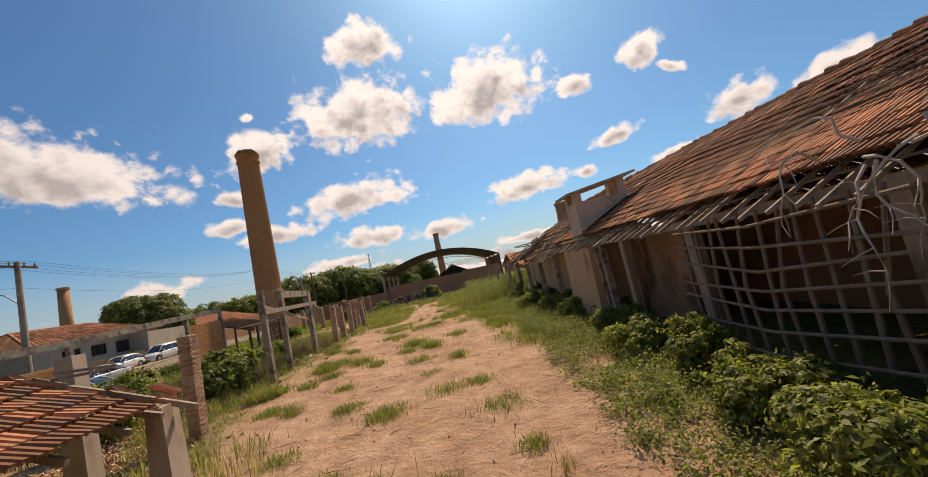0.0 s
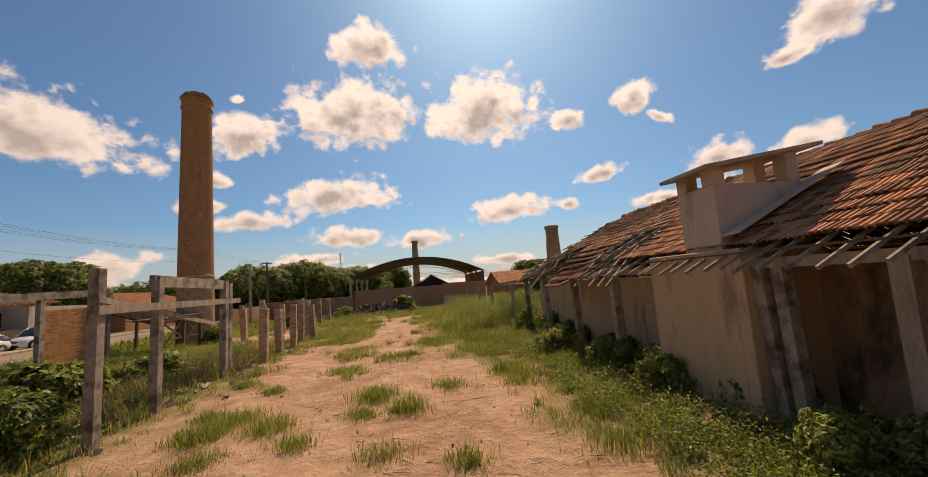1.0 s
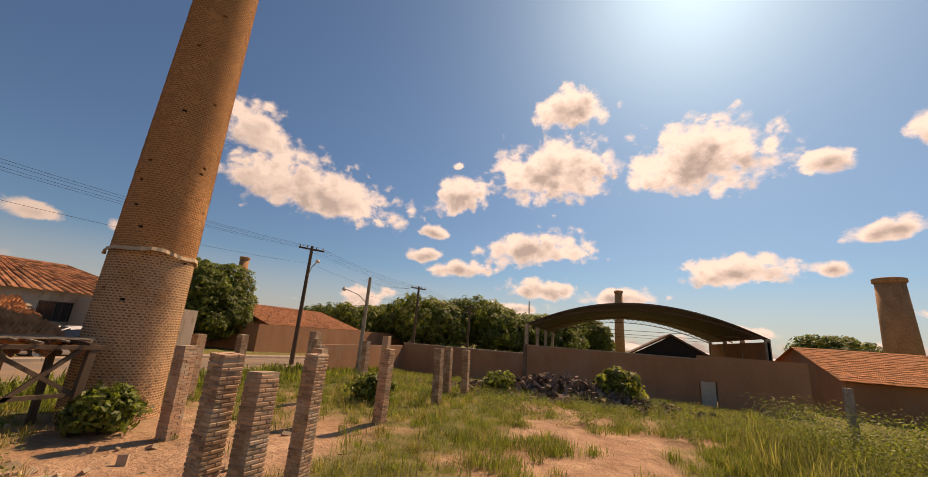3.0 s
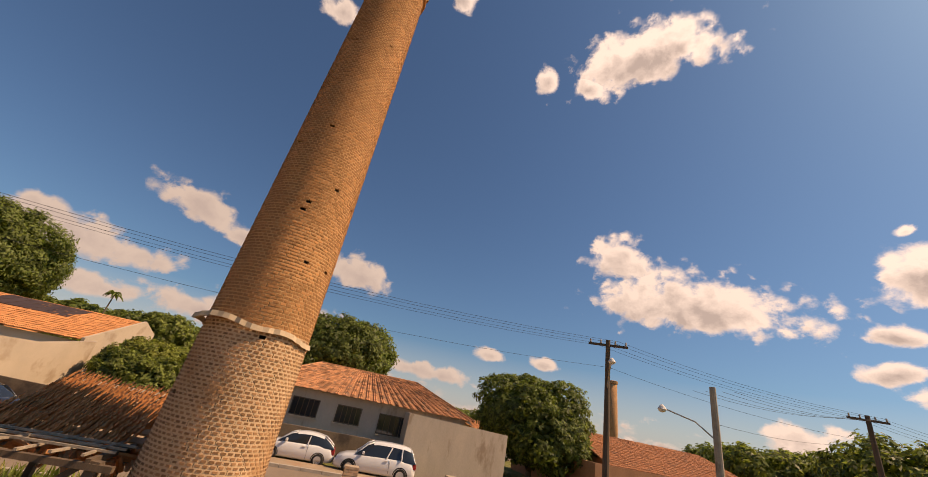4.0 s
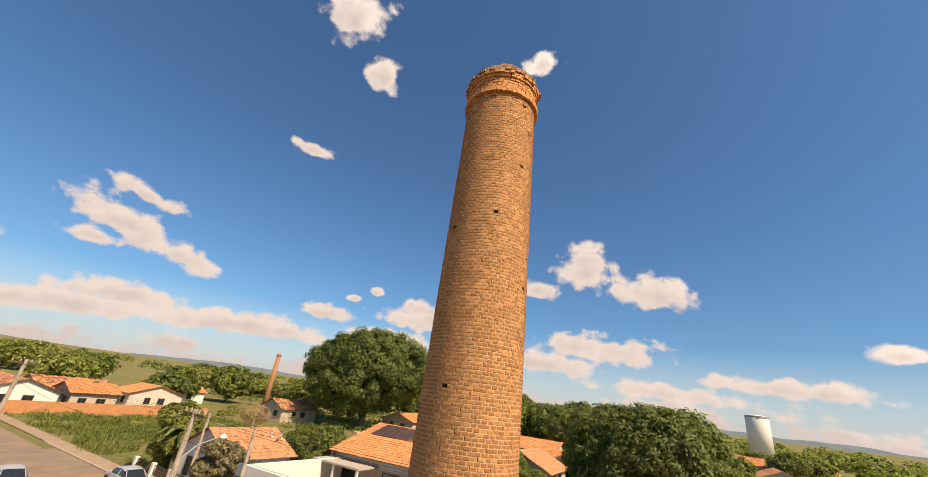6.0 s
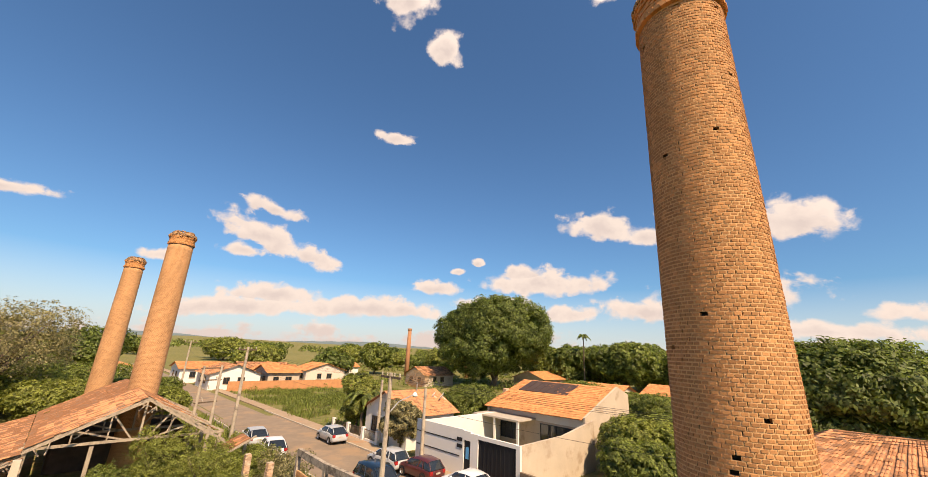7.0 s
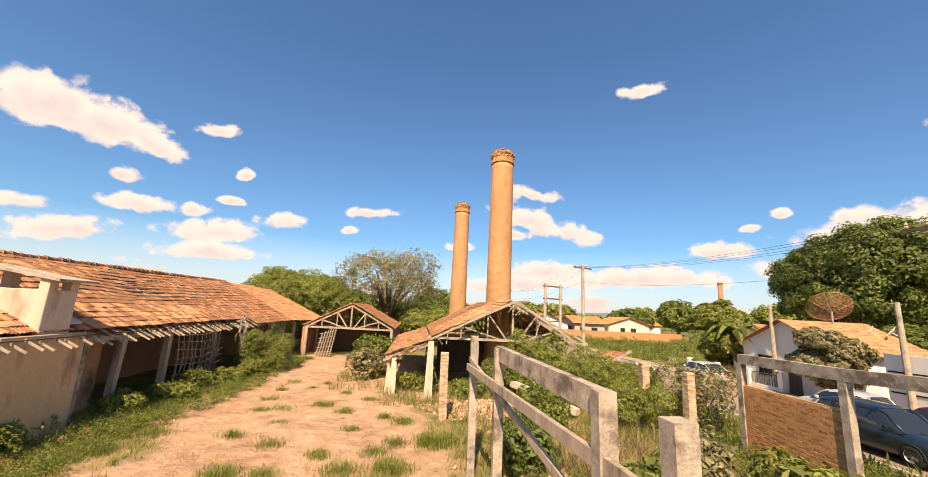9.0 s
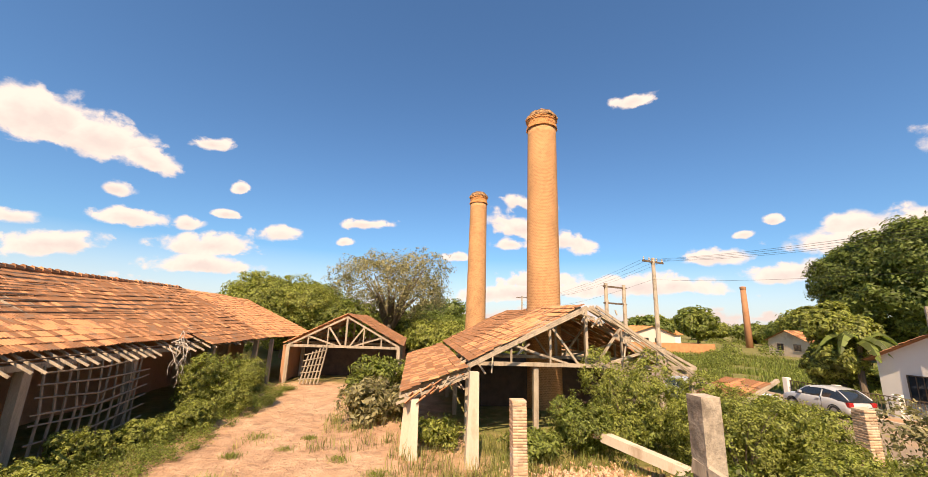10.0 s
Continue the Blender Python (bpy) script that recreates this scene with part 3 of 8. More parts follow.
def chimney(name, x, y, r0, r1, height, z0, brick_w, course, seed, label, bricks=True, collar=4.9):
    rng = random.Random(seed)
    th = thing(name, label, "chimney", at=pose(x, y, z0))
    cap = height - 1.25
    rad = lambda z: r0 + (r1 - r0) * z / height
    if bricks:
        part("flue", Build().lathe([(rad(z) - 0.11, z) for z in np.linspace(0, cap, 20)], 48), M_DARK, th, "sooty inner flue", smooth=True)
    else:
        part("shaft", Build().lathe([(rad(z), z) for z in np.linspace(0, cap, 40)], 64), M_CHIM, th, smooth=True)
    # moulded head: two string courses and a crumbling rim
    rc = rad(cap)
    prof = [(rc - 0.02, cap - 0.05), (rc - 0.02, cap + 1.0), (rc - 0.3, cap + 1.0), (rc - 0.3, cap - 0.6)]
    part("core", Build().lathe(prof, 48), M_MORTAR, th, smooth=False)
    head, rim = Build(), Build()
    rows = [(0.05, 0.09), (0.14, 0.07), (0.23, 0.015), (0.32, 0.01), (0.41, 0.015), (0.5, 0.02), (0.59, 0.06), (0.68, 0.1), (0.77, 0.12), (0.86, 0.06), (0.95, 0.0), (1.04, -0.06), (1.12, -0.12), (1.19, -0.2)]
    for dz, dr in rows:
        miss = 0.01 if dz < 0.6 else 0.06 + max(0, dz - 0.8) * 0.9
        ragged_ring(head if dz < 0.75 else rim, rc + dr, cap + dz, 0.088, 0.142, rng, miss, 0.012 if dz < 0.6 else 0.035)
    head = part("head", head, M_BRICK, th, "moulded brick head")
    part("rim", rim, M_RIM, head, "dark crumbling brick rim")
    if not bricks:
        return th
    # bricks laid as headers; here and there one has fallen out and leaves a dark pocket
    upper, lower, joints, pale = Build(), Build(), Build(), Build()
    w, d = brick_w / 2 - 0.014, 0.016
    proto = Build().box(-w, -0.09, -course / 2 + 0.013, w, d, course / 2 - 0.013, 0.005).mesh("brick", M_BRICK)
    singles = 0
    rows = int((cap - 0.03) / course)
    for i in range(rows):
        z = (i + 0.5) * course
        r = rad(z)
        count = round(2 * math.pi * r / brick_w)
        off = 0.5 * (i % 2) + 0.06 * rng.random()
        low = z < collar
        ww = math.pi * r / count
        for k in range(count):
            a = 2 * math.pi * (k + off + rng.uniform(-0.07, 0.07)) / count
            if rng.random() < (0.0075 if i % 3 else 0.003) and z > 3.2:
                continue
            ca, sa = math.cos(a), math.sin(a)
            t = (-sa, ca)
            rj = r - 0.003
            (pale if low else joints).add([(rj * math.cos(a + e * ww / r), rj * math.sin(a + e * ww / r), z + zz) for e, zz in ((-1, -course / 2), (1, -course / 2), (1, course / 2), (-1, course / 2))], [(0, 1, 2, 3)])
            out = r + rng.uniform(-0.001, 0.009)
            if singles < 300 and 6.0 < z < 7.4 and -0.75 < a - 0.15 < 0.75:
                o = new("brick", proto)
                o.matrix_basis = Matrix.Translation((out * ca - 0.016 * ca, out * sa - 0.016 * sa, z)) @ Matrix.Rotation(a - math.pi / 2, 4, "Z")
                o.parent = th
                singles += 1
                continue
            h = course / 2 - (0.016 if low else 0.011) - 0.004 * rng.random()
            s2 = ww - (0.022 if low else 0.012) - 0.007 * rng.random()
            pts = [(rr * ca + t[0] * s, rr * sa + t[1] * s, z + zz) for rr in (r - 0.1, out) for zz in (-h, h) for s in (-s2, s2)]
            (lower if low else upper).add(pts, [(4, 5, 7, 6), (0, 1, 5, 4), (2, 6, 7, 3), (0, 4, 6, 2), (1, 3, 7, 5)])
    part("joints", joints, M_MORTAR, th, kind="stuff")
    part("joints", pale, M_MORTAR_PALE, th, kind="stuff")
    part("brickwork", upper, M_BRICK, th, kind="stuff")
    part("brickwork", lower, M_BRICK_LOW, th, kind="stuff")
    return th


def chim_mat(r):
    """Header-laid brick with pale joints, set out by angle and height round the shaft."""
    ma = mat("brick_headers", (0.44, 0.225, 0.1), 0.9, 0.25, 0.9, 12, 0.3, stain=(0.34, 0.17, 0.075), stain_scale=0.5, streak=0.5)
    nt = ma.node_tree
    add, link = nt.nodes.new, nt.links.new
    bs = nt.nodes["Principled BSDF"]
    co, sep, comb, br, mx = (add(n) for n in ("ShaderNodeTexCoord", "ShaderNodeSeparateXYZ", "ShaderNodeCombineXYZ", "ShaderNodeTexBrick", "ShaderNodeMix"))
    at, mul = add("ShaderNodeMath"), add("ShaderNodeMath")
    at.operation, mul.operation = "ARCTAN2", "MULTIPLY"
    link(co.outputs["Object"], sep.inputs[0])
    link(sep.outputs[1], at.inputs[0])
    link(sep.outputs[0], at.inputs[1])
    link(at.outputs[0], mul.inputs[0])
    mul.inputs[1].default_value = r
    link(mul.outputs[0], comb.inputs[0])
    link(sep.outputs[2], comb.inputs[1])
    link(comb.outputs[0], br.inputs["Vector"])
    for key, v in (("Scale", 1.0), ("Mortar Size", 0.012), ("Mortar Smooth", 0.3), ("Bias", 0.0), ("Brick Width", 0.142), ("Row Height", 0.09)):
        br.inputs[key].default_value = v
    br.inputs["Color1"].default_value, br.inputs["Color2"].default_value, br.inputs["Mortar"].default_value = (0.75, 0.72, 0.7, 1), (1.1, 1.08, 1.05, 1), (1.3, 1.42, 1.6, 1)
    mx.data_type, mx.blend_type = "RGBA", "MULTIPLY"
    mx.inputs[0].default_value = 1.0
    link(bs.inputs["Base Color"].links[0].from_socket, mx.inputs[6])
    link(br.outputs[0], mx.inputs[7])
    link(mx.outputs[2], bs.inputs["Base Color"])
    return ma


M_CHIM = chim_mat(1.0)
chimney("factory_chimney", -16.55, 37.61, 1.19, 0.935, 18.92, -0.2, 0.131, 0.076, 5, "tall orange-brown brick factory chimney with broken rim")
chimney("factory_chimney", -12.53, -1.52, 1.04, 0.92, 18.57, -0.2, 0.14, 0.09, 6, "slender pale brick chimney rising behind the kiln shed", bricks=False)
chimney("factory_chimney", -10.83, -17.04, 1.04, 0.85, 18.07, -0.2, 0.14, 0.09, 7, "shorter pale brick chimney beyond the kiln shed", bricks=False)


def torn_sheet():
    """A torn strip of canvas round the chimney, one end hanging away."""
    b = Build()
    r = 1.19 - 0.26 * 4.7 / 19.15 + 0.03
    n = 40
    vs = []
    for i in range(n + 1):
        a = radians(-130 + 215 * i / n)
        flare = 0.02 + 0.05 * abs(math.sin(i * 1.3)) + (0.16 if 8 < i < 22 else 0.0) * math.sin((i - 8) / 14 * math.pi)
        sag = 0.035 * math.sin(i * 0.55) + 0.3 * abs(i / n - 0.45)
        for j, (rr, dz) in enumerate(((r + 0.01, 0.0), (r + flare, 0.02), (r + flare + 0.02, -0.09), (r + flare - 0.01, -0.09))):
            vs.append((rr * math.cos(a), rr * math.sin(a), 4.75 - sag + dz))
    fs = [(i * 4 + j, (i + 1) * 4 + j, (i + 1) * 4 + (j + 1) % 4, i * 4 + (j + 1) % 4) for i in range(n) for j in range(4)]
    b.add(vs, fs)
    ob = solid("canvas_strip", b, mat("canvas", (0.55, 0.42, 0.28), 0.9, 0.2, 3, 40, 0.3), "torn pale canvas strip wrapped round the chimney", "cloth")
    ob.location = (-16.55, 37.58, 0)
    return ob


torn_sheet()

# ---- tiled roofs ----
TILE_W, TILE_L = 0.23, 0.36


def tile_strip(b, p, along, down, up, w, l, rng, wob=0.02):
    """One curved clay tile: a shallow arch, thick at its lower end."""
    lift = rng.uniform(-wob, wob)
    skew = rng.uniform(-0.03, 0.03)
    wave = ((-0.5, 0.0), (-0.4, 0.042), (-0.2, 0.042), (-0.06, 0.0), (0.06, 0.042), (0.28, 0.042), (0.5, 0.0))
    n = len(wave)
    pts = []
    for s in (0.0, 1.0):
        pts += [p + along * (k * w * 1.04 + skew * s) + down * (l * 1.12 * s) + up * (hgt + 0.03 * s + lift * s) for k, hgt in wave]
    pts += [p + along * (k * w * 1.04 + skew) + down * (l * 1.12) + up * (hgt + 0.006 + lift) for k, hgt in wave]
    b.add(pts, [(r * n + k, r * n + k + 1, (r + 1) * n + k + 1, (r + 1) * n + k) for r in (0, 1) for k in range(n - 1)])


def tiled_hip(parent, apex, eave_a, eave_b, material, seed, tile_w=0.26, tile_l=0.42):
    """Covers the triangular end of a hipped roof with rows of tiles."""
    rng = random.Random(seed)
    apex, ea, eb = Vector(apex), Vector(eave_a), Vector(eave_b)
    along = (eb - ea).normalized()
    mid = (ea + eb) / 2
    down = (mid - apex).normalized()
    up = along.cross(down)
    if up.z < 0:
        up = -up
    rows = max(2, int((mid - apex).length / tile_l))
    b = Build()
    for j in range(rows):
        l, r = apex.lerp(ea, (j + 0.3) / rows), apex.lerp(eb, (j + 0.3) / rows)
        n = max(1, int((r - l).length / tile_w))
        for i in range(n):
            p = l.lerp(r, (i + 0.5) / n) - down * 0.3 * tile_l
            tile_strip(b, p, along, down, up, tile_w, tile_l, rng)
    part("tiles", b, material, parent, kind="stuff")


def tiled_slope(parent, ridge_a, ridge_b, eave_a, eave_b, material, seed, sag=0.0, gaps=None, singles=0, pick=None, tile_w=TILE_W, tile_l=TILE_L, bend=None):
    """Covers a slope between a ridge and an eave with rows of tiles. gaps(u, v) tells where tiles are missing."""
    rng = random.Random(seed)
    ra, rb, ea, eb = (Vector(p) for p in (ridge_a, ridge_b, eave_a, eave_b))
    length, depth = (rb - ra).length, ((ea - ra).length + (eb - rb).length) / 2
    cols, rows = max(2, int(length / tile_w)), max(2, int(depth / tile_l))
    b = Build()
    made = 0
    for j in range(rows):
        for i in range(cols):
            u, v = (i + 0.5) / cols, j / rows
            if gaps and gaps(u, v):
                continue
            top = ra.lerp(rb, u)
            low = ea.lerp(eb, u)
            p = top.lerp(low, v)
            along, down = (rb - ra).normalized(), (low - top).normalized()
            up = along.cross(down)
            if up.z < 0:
                up = -up
            w = length / cols
            drop = sag * (math.sin(u * math.pi * 3 + seed) * 0.5 + 0.6 * noise.noise(Vector((u * length * 0.25, v * 3, seed)))) * math.sin(math.pi * min(1, v * 1.1 + 0.15))
            p = p + Vector((0, 0, drop + 0.03 * noise.noise(Vector((u * length, v * depth, seed + 3)))))
            if bend:
                p = p + bend(u, v)
            if pick and made < singles and pick(u, v):
                one = Build()
                tile_strip(one, Vector((0, 0, 0)), along, down, up, w, depth / rows, rng)
                o = part("tile", one, material, parent)
                o.location = p
                made += 1
            else:
                tile_strip(b, p, along, down, up, w, depth / rows, rng)
    part("tiles", b, material, parent, kind="stuff")


def rafters(parent, ridge_a, ridge_b, eave_a, eave_b, step, size, material, over=0.0, missing=0.0, seed=1):
    rng = random.Random(seed)
    ra, rb, ea, eb = (Vector(p) for p in (ridge_a, ridge_b, eave_a, eave_b))
    n = max(2, int((rb - ra).length / step))
    for i in range(n + 1):
        if rng.random() < missing:
            continue
        top, low = ra.lerp(rb, i / n), ea.lerp(eb, i / n)
        d = (low - top).normalized()
        e = low + d * (over * rng.uniform(0.3, 1.2)) + Vector((rng.uniform(-0.08, 0.08), rng.uniform(-0.08, 0.08), rng.uniform(-0.06, 0.03)))
        part("rafter", Build().beam(top - Vector((0, 0, 0.1)), e - Vector((0, 0, 0.1)), size, size * 1.4, jitter=0.02), material, parent)


# ---- main shed along the east of the yard ----
EAVE_X, EAVE_Z, RIDGE_X, RIDGE_Z = 4.95, 2.95, 11.0, 6.0
SHED_Y0, SHED_Y1 = -7.0, 28.6


def main_shed():
    th = thing("brickworks_shed", "long derelict shed with plastered walls and a sagging clay tile roof", "shed")
    # plastered wall behind the porch posts, thick, with open bays to the south
    wx = 6.75
    for y0, y1, x, zt in ((16.7, 29.4, wx, 2.62), (14.1, 16.7, 5.45, 3.15), (10.7, 14.1, 7.1, 2.8)):
        # the recessed bay wall takes the plaster darkened for roof shade
        part("wall", Build().box(x, y0, -0.4, x + 0.28, y1, zt, 0.02), M_PLASTER_SHADE if y1 < 14.5 else M_PLASTER, th)
    part("wall", Build().box(5.45, 13.85, -0.4, 7.3, 14.12, 3.15, 0.02), M_PLASTER, th)
    part("wall", Build().box(5.73, 16.42, -0.4, 7.0, 16.69, 3.15, 0.02), M_PLASTER, th)
    part("wall", Build().box(wx, 29.4, -0.4, 16.4, 29.68, 2.5, 0.02), M_PLASTER, th)
    # added near-black gable, paints the roof-space shade behind the broken end
    part("inner_gable", Build().prism([(7.1, 2.4), (16.4, 2.4), (16.4, 2.75), (11.0, 5.35), (7.1, 3.5)], "y", 26.4, 26.6), M_SHADE_BRICK, th)
    part("back_wall", Build().box(16.4, SHED_Y0, -0.4, 16.7, 29.68, 2.9), M_PLASTER, th)
    part("inner_wall", Build().box(10.4, SHED_Y0, -0.4, 10.65, 28.0, 3.0), M_PINKWALL, th)
    part("end_wall", Build().box(7.2, SHED_Y0, -0.4, 16.4, SHED_Y0 + 0.28, 2.9), M_PLASTER, th)
    part("wall_plate", Build().beam((5.75, -6.5, 2.86), (5.75, 29.3, 2.8), 0.16, 0.18), M_WOOD, th)
    part("ridge_beam", Build().beam((RIDGE_X, SHED_Y0, RIDGE_Z - 0.2), (RIDGE_X, 28.8, RIDGE_Z - 0.35), 0.16, 0.2), M_WOOD_DARK, th)
    rng = random.Random(3)
    for y, x, w in ((13.75, 5.72, 0.2), (13.4, 5.8, 0.22), (16.5, 5.72, 0.22), (19.1, 5.7, 0.26), (22.3, 5.72, 0.24), (25.8, 5.72, 0.22), (29.2, 5.74, 0.24), (11.6, 5.75, 0.24), (8.5, 5.85, 0.26), (4.3, 5.8, 0.24), (-1.2, 5.6, 0.26), (-6.4, 5.4, 0.26)):
        part("post", Build().beam((x + 0.1, y + rng.uniform(-0.12, 0.12), -0.4), (x, y, 2.82), w, w, jitter=0.02), M_CONCRETE_DARK if y > 12 else M_WOOD, th)
    # west slope
    def gaps(u, v):
        y = SHED_Y0 + u * (SHED_Y1 - SHED_Y0)
        e = noise.noise(Vector((y * 0.5, v * 4, 1.0)))
        if 0.5 < y < 20 and v > 0.85 + 0.06 * e:
            return True
        if y >= 20 and v > 0.985 + 0.1 * e:
            return True
        if y > 23.9 + 0.6 * e and v > 0.6 + 0.12 * e - 0.05 * (y - 24):
            return noise.noise(Vector((y * 0.9, v * 7, 9.0))) < 0.1 or v > 0.85
        if y > 22 and noise.noise(Vector((y * 0.42, v * 3.2, 5.0))) > 0.26 + (28 - y) * 0.05:
            return True
        if y > 27.6 + 1.3 * e - 0.8 * v:
            return True
        if 18.3 + 0.3 * e < y < 20.3 + 0.3 * e and v > 0.57 + 0.08 * e:
            return True
        return False
    def droop(u, v):
        # the eave hangs down beside the broken end
        y = SHED_Y0 + u * (SHED_Y1 - SHED_Y0)
        k = max(0.0, min(1.0, (y - 19.8) / 2.4)) * max(0.0, (v - 0.62) / 0.38)
        return Vector((0.12 * k, 0.0, -0.55 * k))

    tiled_slope(th, (RIDGE_X, SHED_Y0, RIDGE_Z), (RIDGE_X, SHED_Y1, RIDGE_Z - 0.2), (EAVE_X, SHED_Y0, EAVE_Z), (EAVE_X, SHED_Y1, EAVE_Z - 0.1), M_TILE, 2, 0.2, gaps, 300,
                lambda u, v: 0.34 < u < 0.74 and v > 0.6, bend=droop)
    tiled_slope(th, (RIDGE_X, SHED_Y1, RIDGE_Z - 0.2), (RIDGE_X, SHED_Y0, RIDGE_Z), (RIDGE_X + 6, SHED_Y1, 2.9), (RIDGE_X + 6, SHED_Y0, 3.0), M_TILE, 4, 0.1, lambda u, v: u < 0.06 + 0.04 * noise.noise(Vector((v * 5, 0, 2))), tile_w=0.3, tile_l=0.5)
    rafters(th, (RIDGE_X, SHED_Y0, RIDGE_Z), (RIDGE_X, 20.0, RIDGE_Z - 0.15), (EAVE_X, SHED_Y0, EAVE_Z), (EAVE_X, 20.0, EAVE_Z - 0.08), 0.44, 0.045, M_WOOD, 0.1, 0.08, 5)
    rafters(th, (RIDGE_X, 20.4, RIDGE_Z - 0.2), (RIDGE_X, 23.6, RIDGE_Z - 0.22), (EAVE_X + 0.35, 20.4, EAVE_Z - 0.05), (EAVE_X + 0.35, 23.6, EAVE_Z - 0.38), 0.5, 0.05, M_WOOD_DARK, 0.0, 0.15, 6)
    rafters(th, (RIDGE_X, 23.9, RIDGE_Z - 0.17), (RIDGE_X, SHED_Y1, RIDGE_Z - 0.2), (EAVE_X + 0.7, 23.9, EAVE_Z + 0.1), (EAVE_X + 0.5, SHED_Y1 + 0.4, EAVE_Z - 0.15), 0.62, 0.07, M_WOOD_DARK, 0.2, 0.25, 15)
    # battens under the tiles
    for k in range(1, 15):
        v = k / 15
        x, z = RIDGE_X + (EAVE_X - RIDGE_X) * v, RIDGE_Z + (EAVE_Z - RIDGE_Z) * v
        part("batten", Build().beam((x, SHED_Y0, z - 0.03), (x, SHED_Y1 - rng.uniform(0, 0.6 if k < 8 else 4.6), z - 0.16), 0.05, 0.035), M_WOOD if k < 8 else M_WOOD_DARK, th)
    # ridge tiles
    b = Build()
    y = SHED_Y0
    while y < SHED_Y1 - 2:
        b.tube([(RIDGE_X, y, RIDGE_Z - 0.03 - 0.2 * (y - SHED_Y0) / 38), (RIDGE_X, y + 0.43, RIDGE_Z + rng.uniform(-0.02, 0.05) - 0.2 * (y - SHED_Y0) / 38)], [0.13, 0.15], 8)
        y += 0.38
    part("ridge_tiles", b, M_TILE, th, kind="stuff")
    # masonry ventilator through the roof
    v = part("ventilator", Build().box(5.6, 14.4, 2.9, 7.75, 15.5, 4.55, 0.02), M_PLASTER_W, th, "square masonry vent with a tilted slab roof")
    for x in (5.75, 7.6):
        for y in (14.56, 15.34):
            part("pier", Build().box(x - 0.15, y - 0.15, 4.55, x + 0.15, y + 0.15, 4.84 + (x - 5.2) * 0.155), M_PLASTER_W, v)
    part("slab", Build().add([(5.25, 14.15, 4.83), (8.15, 14.15, 5.28), (8.15, 15.6, 5.28), (5.25, 15.6, 4.83), (5.25, 14.15, 4.91), (8.15, 14.15, 5.36), (8.15, 15.6, 5.36), (5.25, 15.6, 4.91)], [(0, 3, 2, 1), (4, 5, 6, 7), (0, 1, 5, 4), (1, 2, 6, 5), (2, 3, 7, 6), (3, 0, 4, 7)]), M_CONCRETE, v)
    part("flashing", Build().add([(5.62, 14.4, 3.42), (8.3, 14.4, 4.75), (8.3, 13.9, 4.8), (5.62, 13.95, 3.45), (5.62, 14.4, 3.46), (8.3, 14.4, 4.79), (8.3, 13.9, 4.84), (5.62, 13.95, 3.49)], [(0, 1, 2, 3), (4, 7, 6, 5), (0, 4, 5, 1), (1, 5, 6, 2), (2, 6, 7, 3), (3, 7, 4, 0)]), M_PLASTER_W, v)
    return th


shed = main_shed()


def lattice():
    """A sagging screen of round sticks between two posts."""
    rng = random.Random(8)
    th = thing("stick_lattice", "sagging lattice screen of weathered round sticks", "lattice")
    for i in range(11):
        y = 4.4 + i * 0.38
        part("stick", Build().tube([(5.5, y, 0.1 + rng.uniform(0, 0.3)), (5.42, y + rng.uniform(-0.1, 0.1), 1.5), (5.5, y + rng.uniform(-0.15, 0.15), 2.85)], [0.045, 0.04, 0.034], 6), M_STICK, th)
    for k in range(7):
        z = 0.5 + k * 0.36
        part("stick", Build().tube([(5.4, 3.9, z + rng.uniform(-0.1, 0.1)), (5.33, 6.3, z - 0.12 + rng.uniform(-0.06, 0.06)), (5.4, 8.5, z + rng.uniform(-0.12, 0.12))], [0.03, 0.03, 0.026], 6), M_STICK, th)
    return th


lattice()

# ---- kiln shed and gable shed closing the yard to the south ----
def truss(parent, y, xl, xr, xm, z_eave, z_ridge, material, size=0.11):
    def bm(p, q, s=size):
        part("truss_beam", Build().beam(p, q, s, s * 1.3, up=(0, 1, 0), jitter=0.015), material, parent)
    bm((xl, y, z_eave), (xr, y, z_eave - 0.03), size * 1.3)
    bm((xl, y, z_eave), (xm, y, z_ridge - 0.12))
    bm((xr, y, z_eave), (xm, y, z_ridge - 0.12))
    bm((xm, y, z_eave), (xm, y, z_ridge - 0.1))
    for f in (0.35, 0.68):
        a = xl + (xm - xl) * f
        c = xr + (xm - xr) * f
        za = z_eave + (z_ridge - z_eave) * f
        bm((a, y, za - 0.1), (xm + (a - xm) * 0.25, y, z_eave + 0.05), size * 0.8)
        bm((c, y, za - 0.1), (xm + (c - xm) * 0.25, y, z_eave + 0.05), size * 0.8)
        bm((a, y, z_eave), (a, y, za - 0.1), size * 0.7)
        bm((c, y, z_eave), (c, y, za - 0.1), size * 0.7)


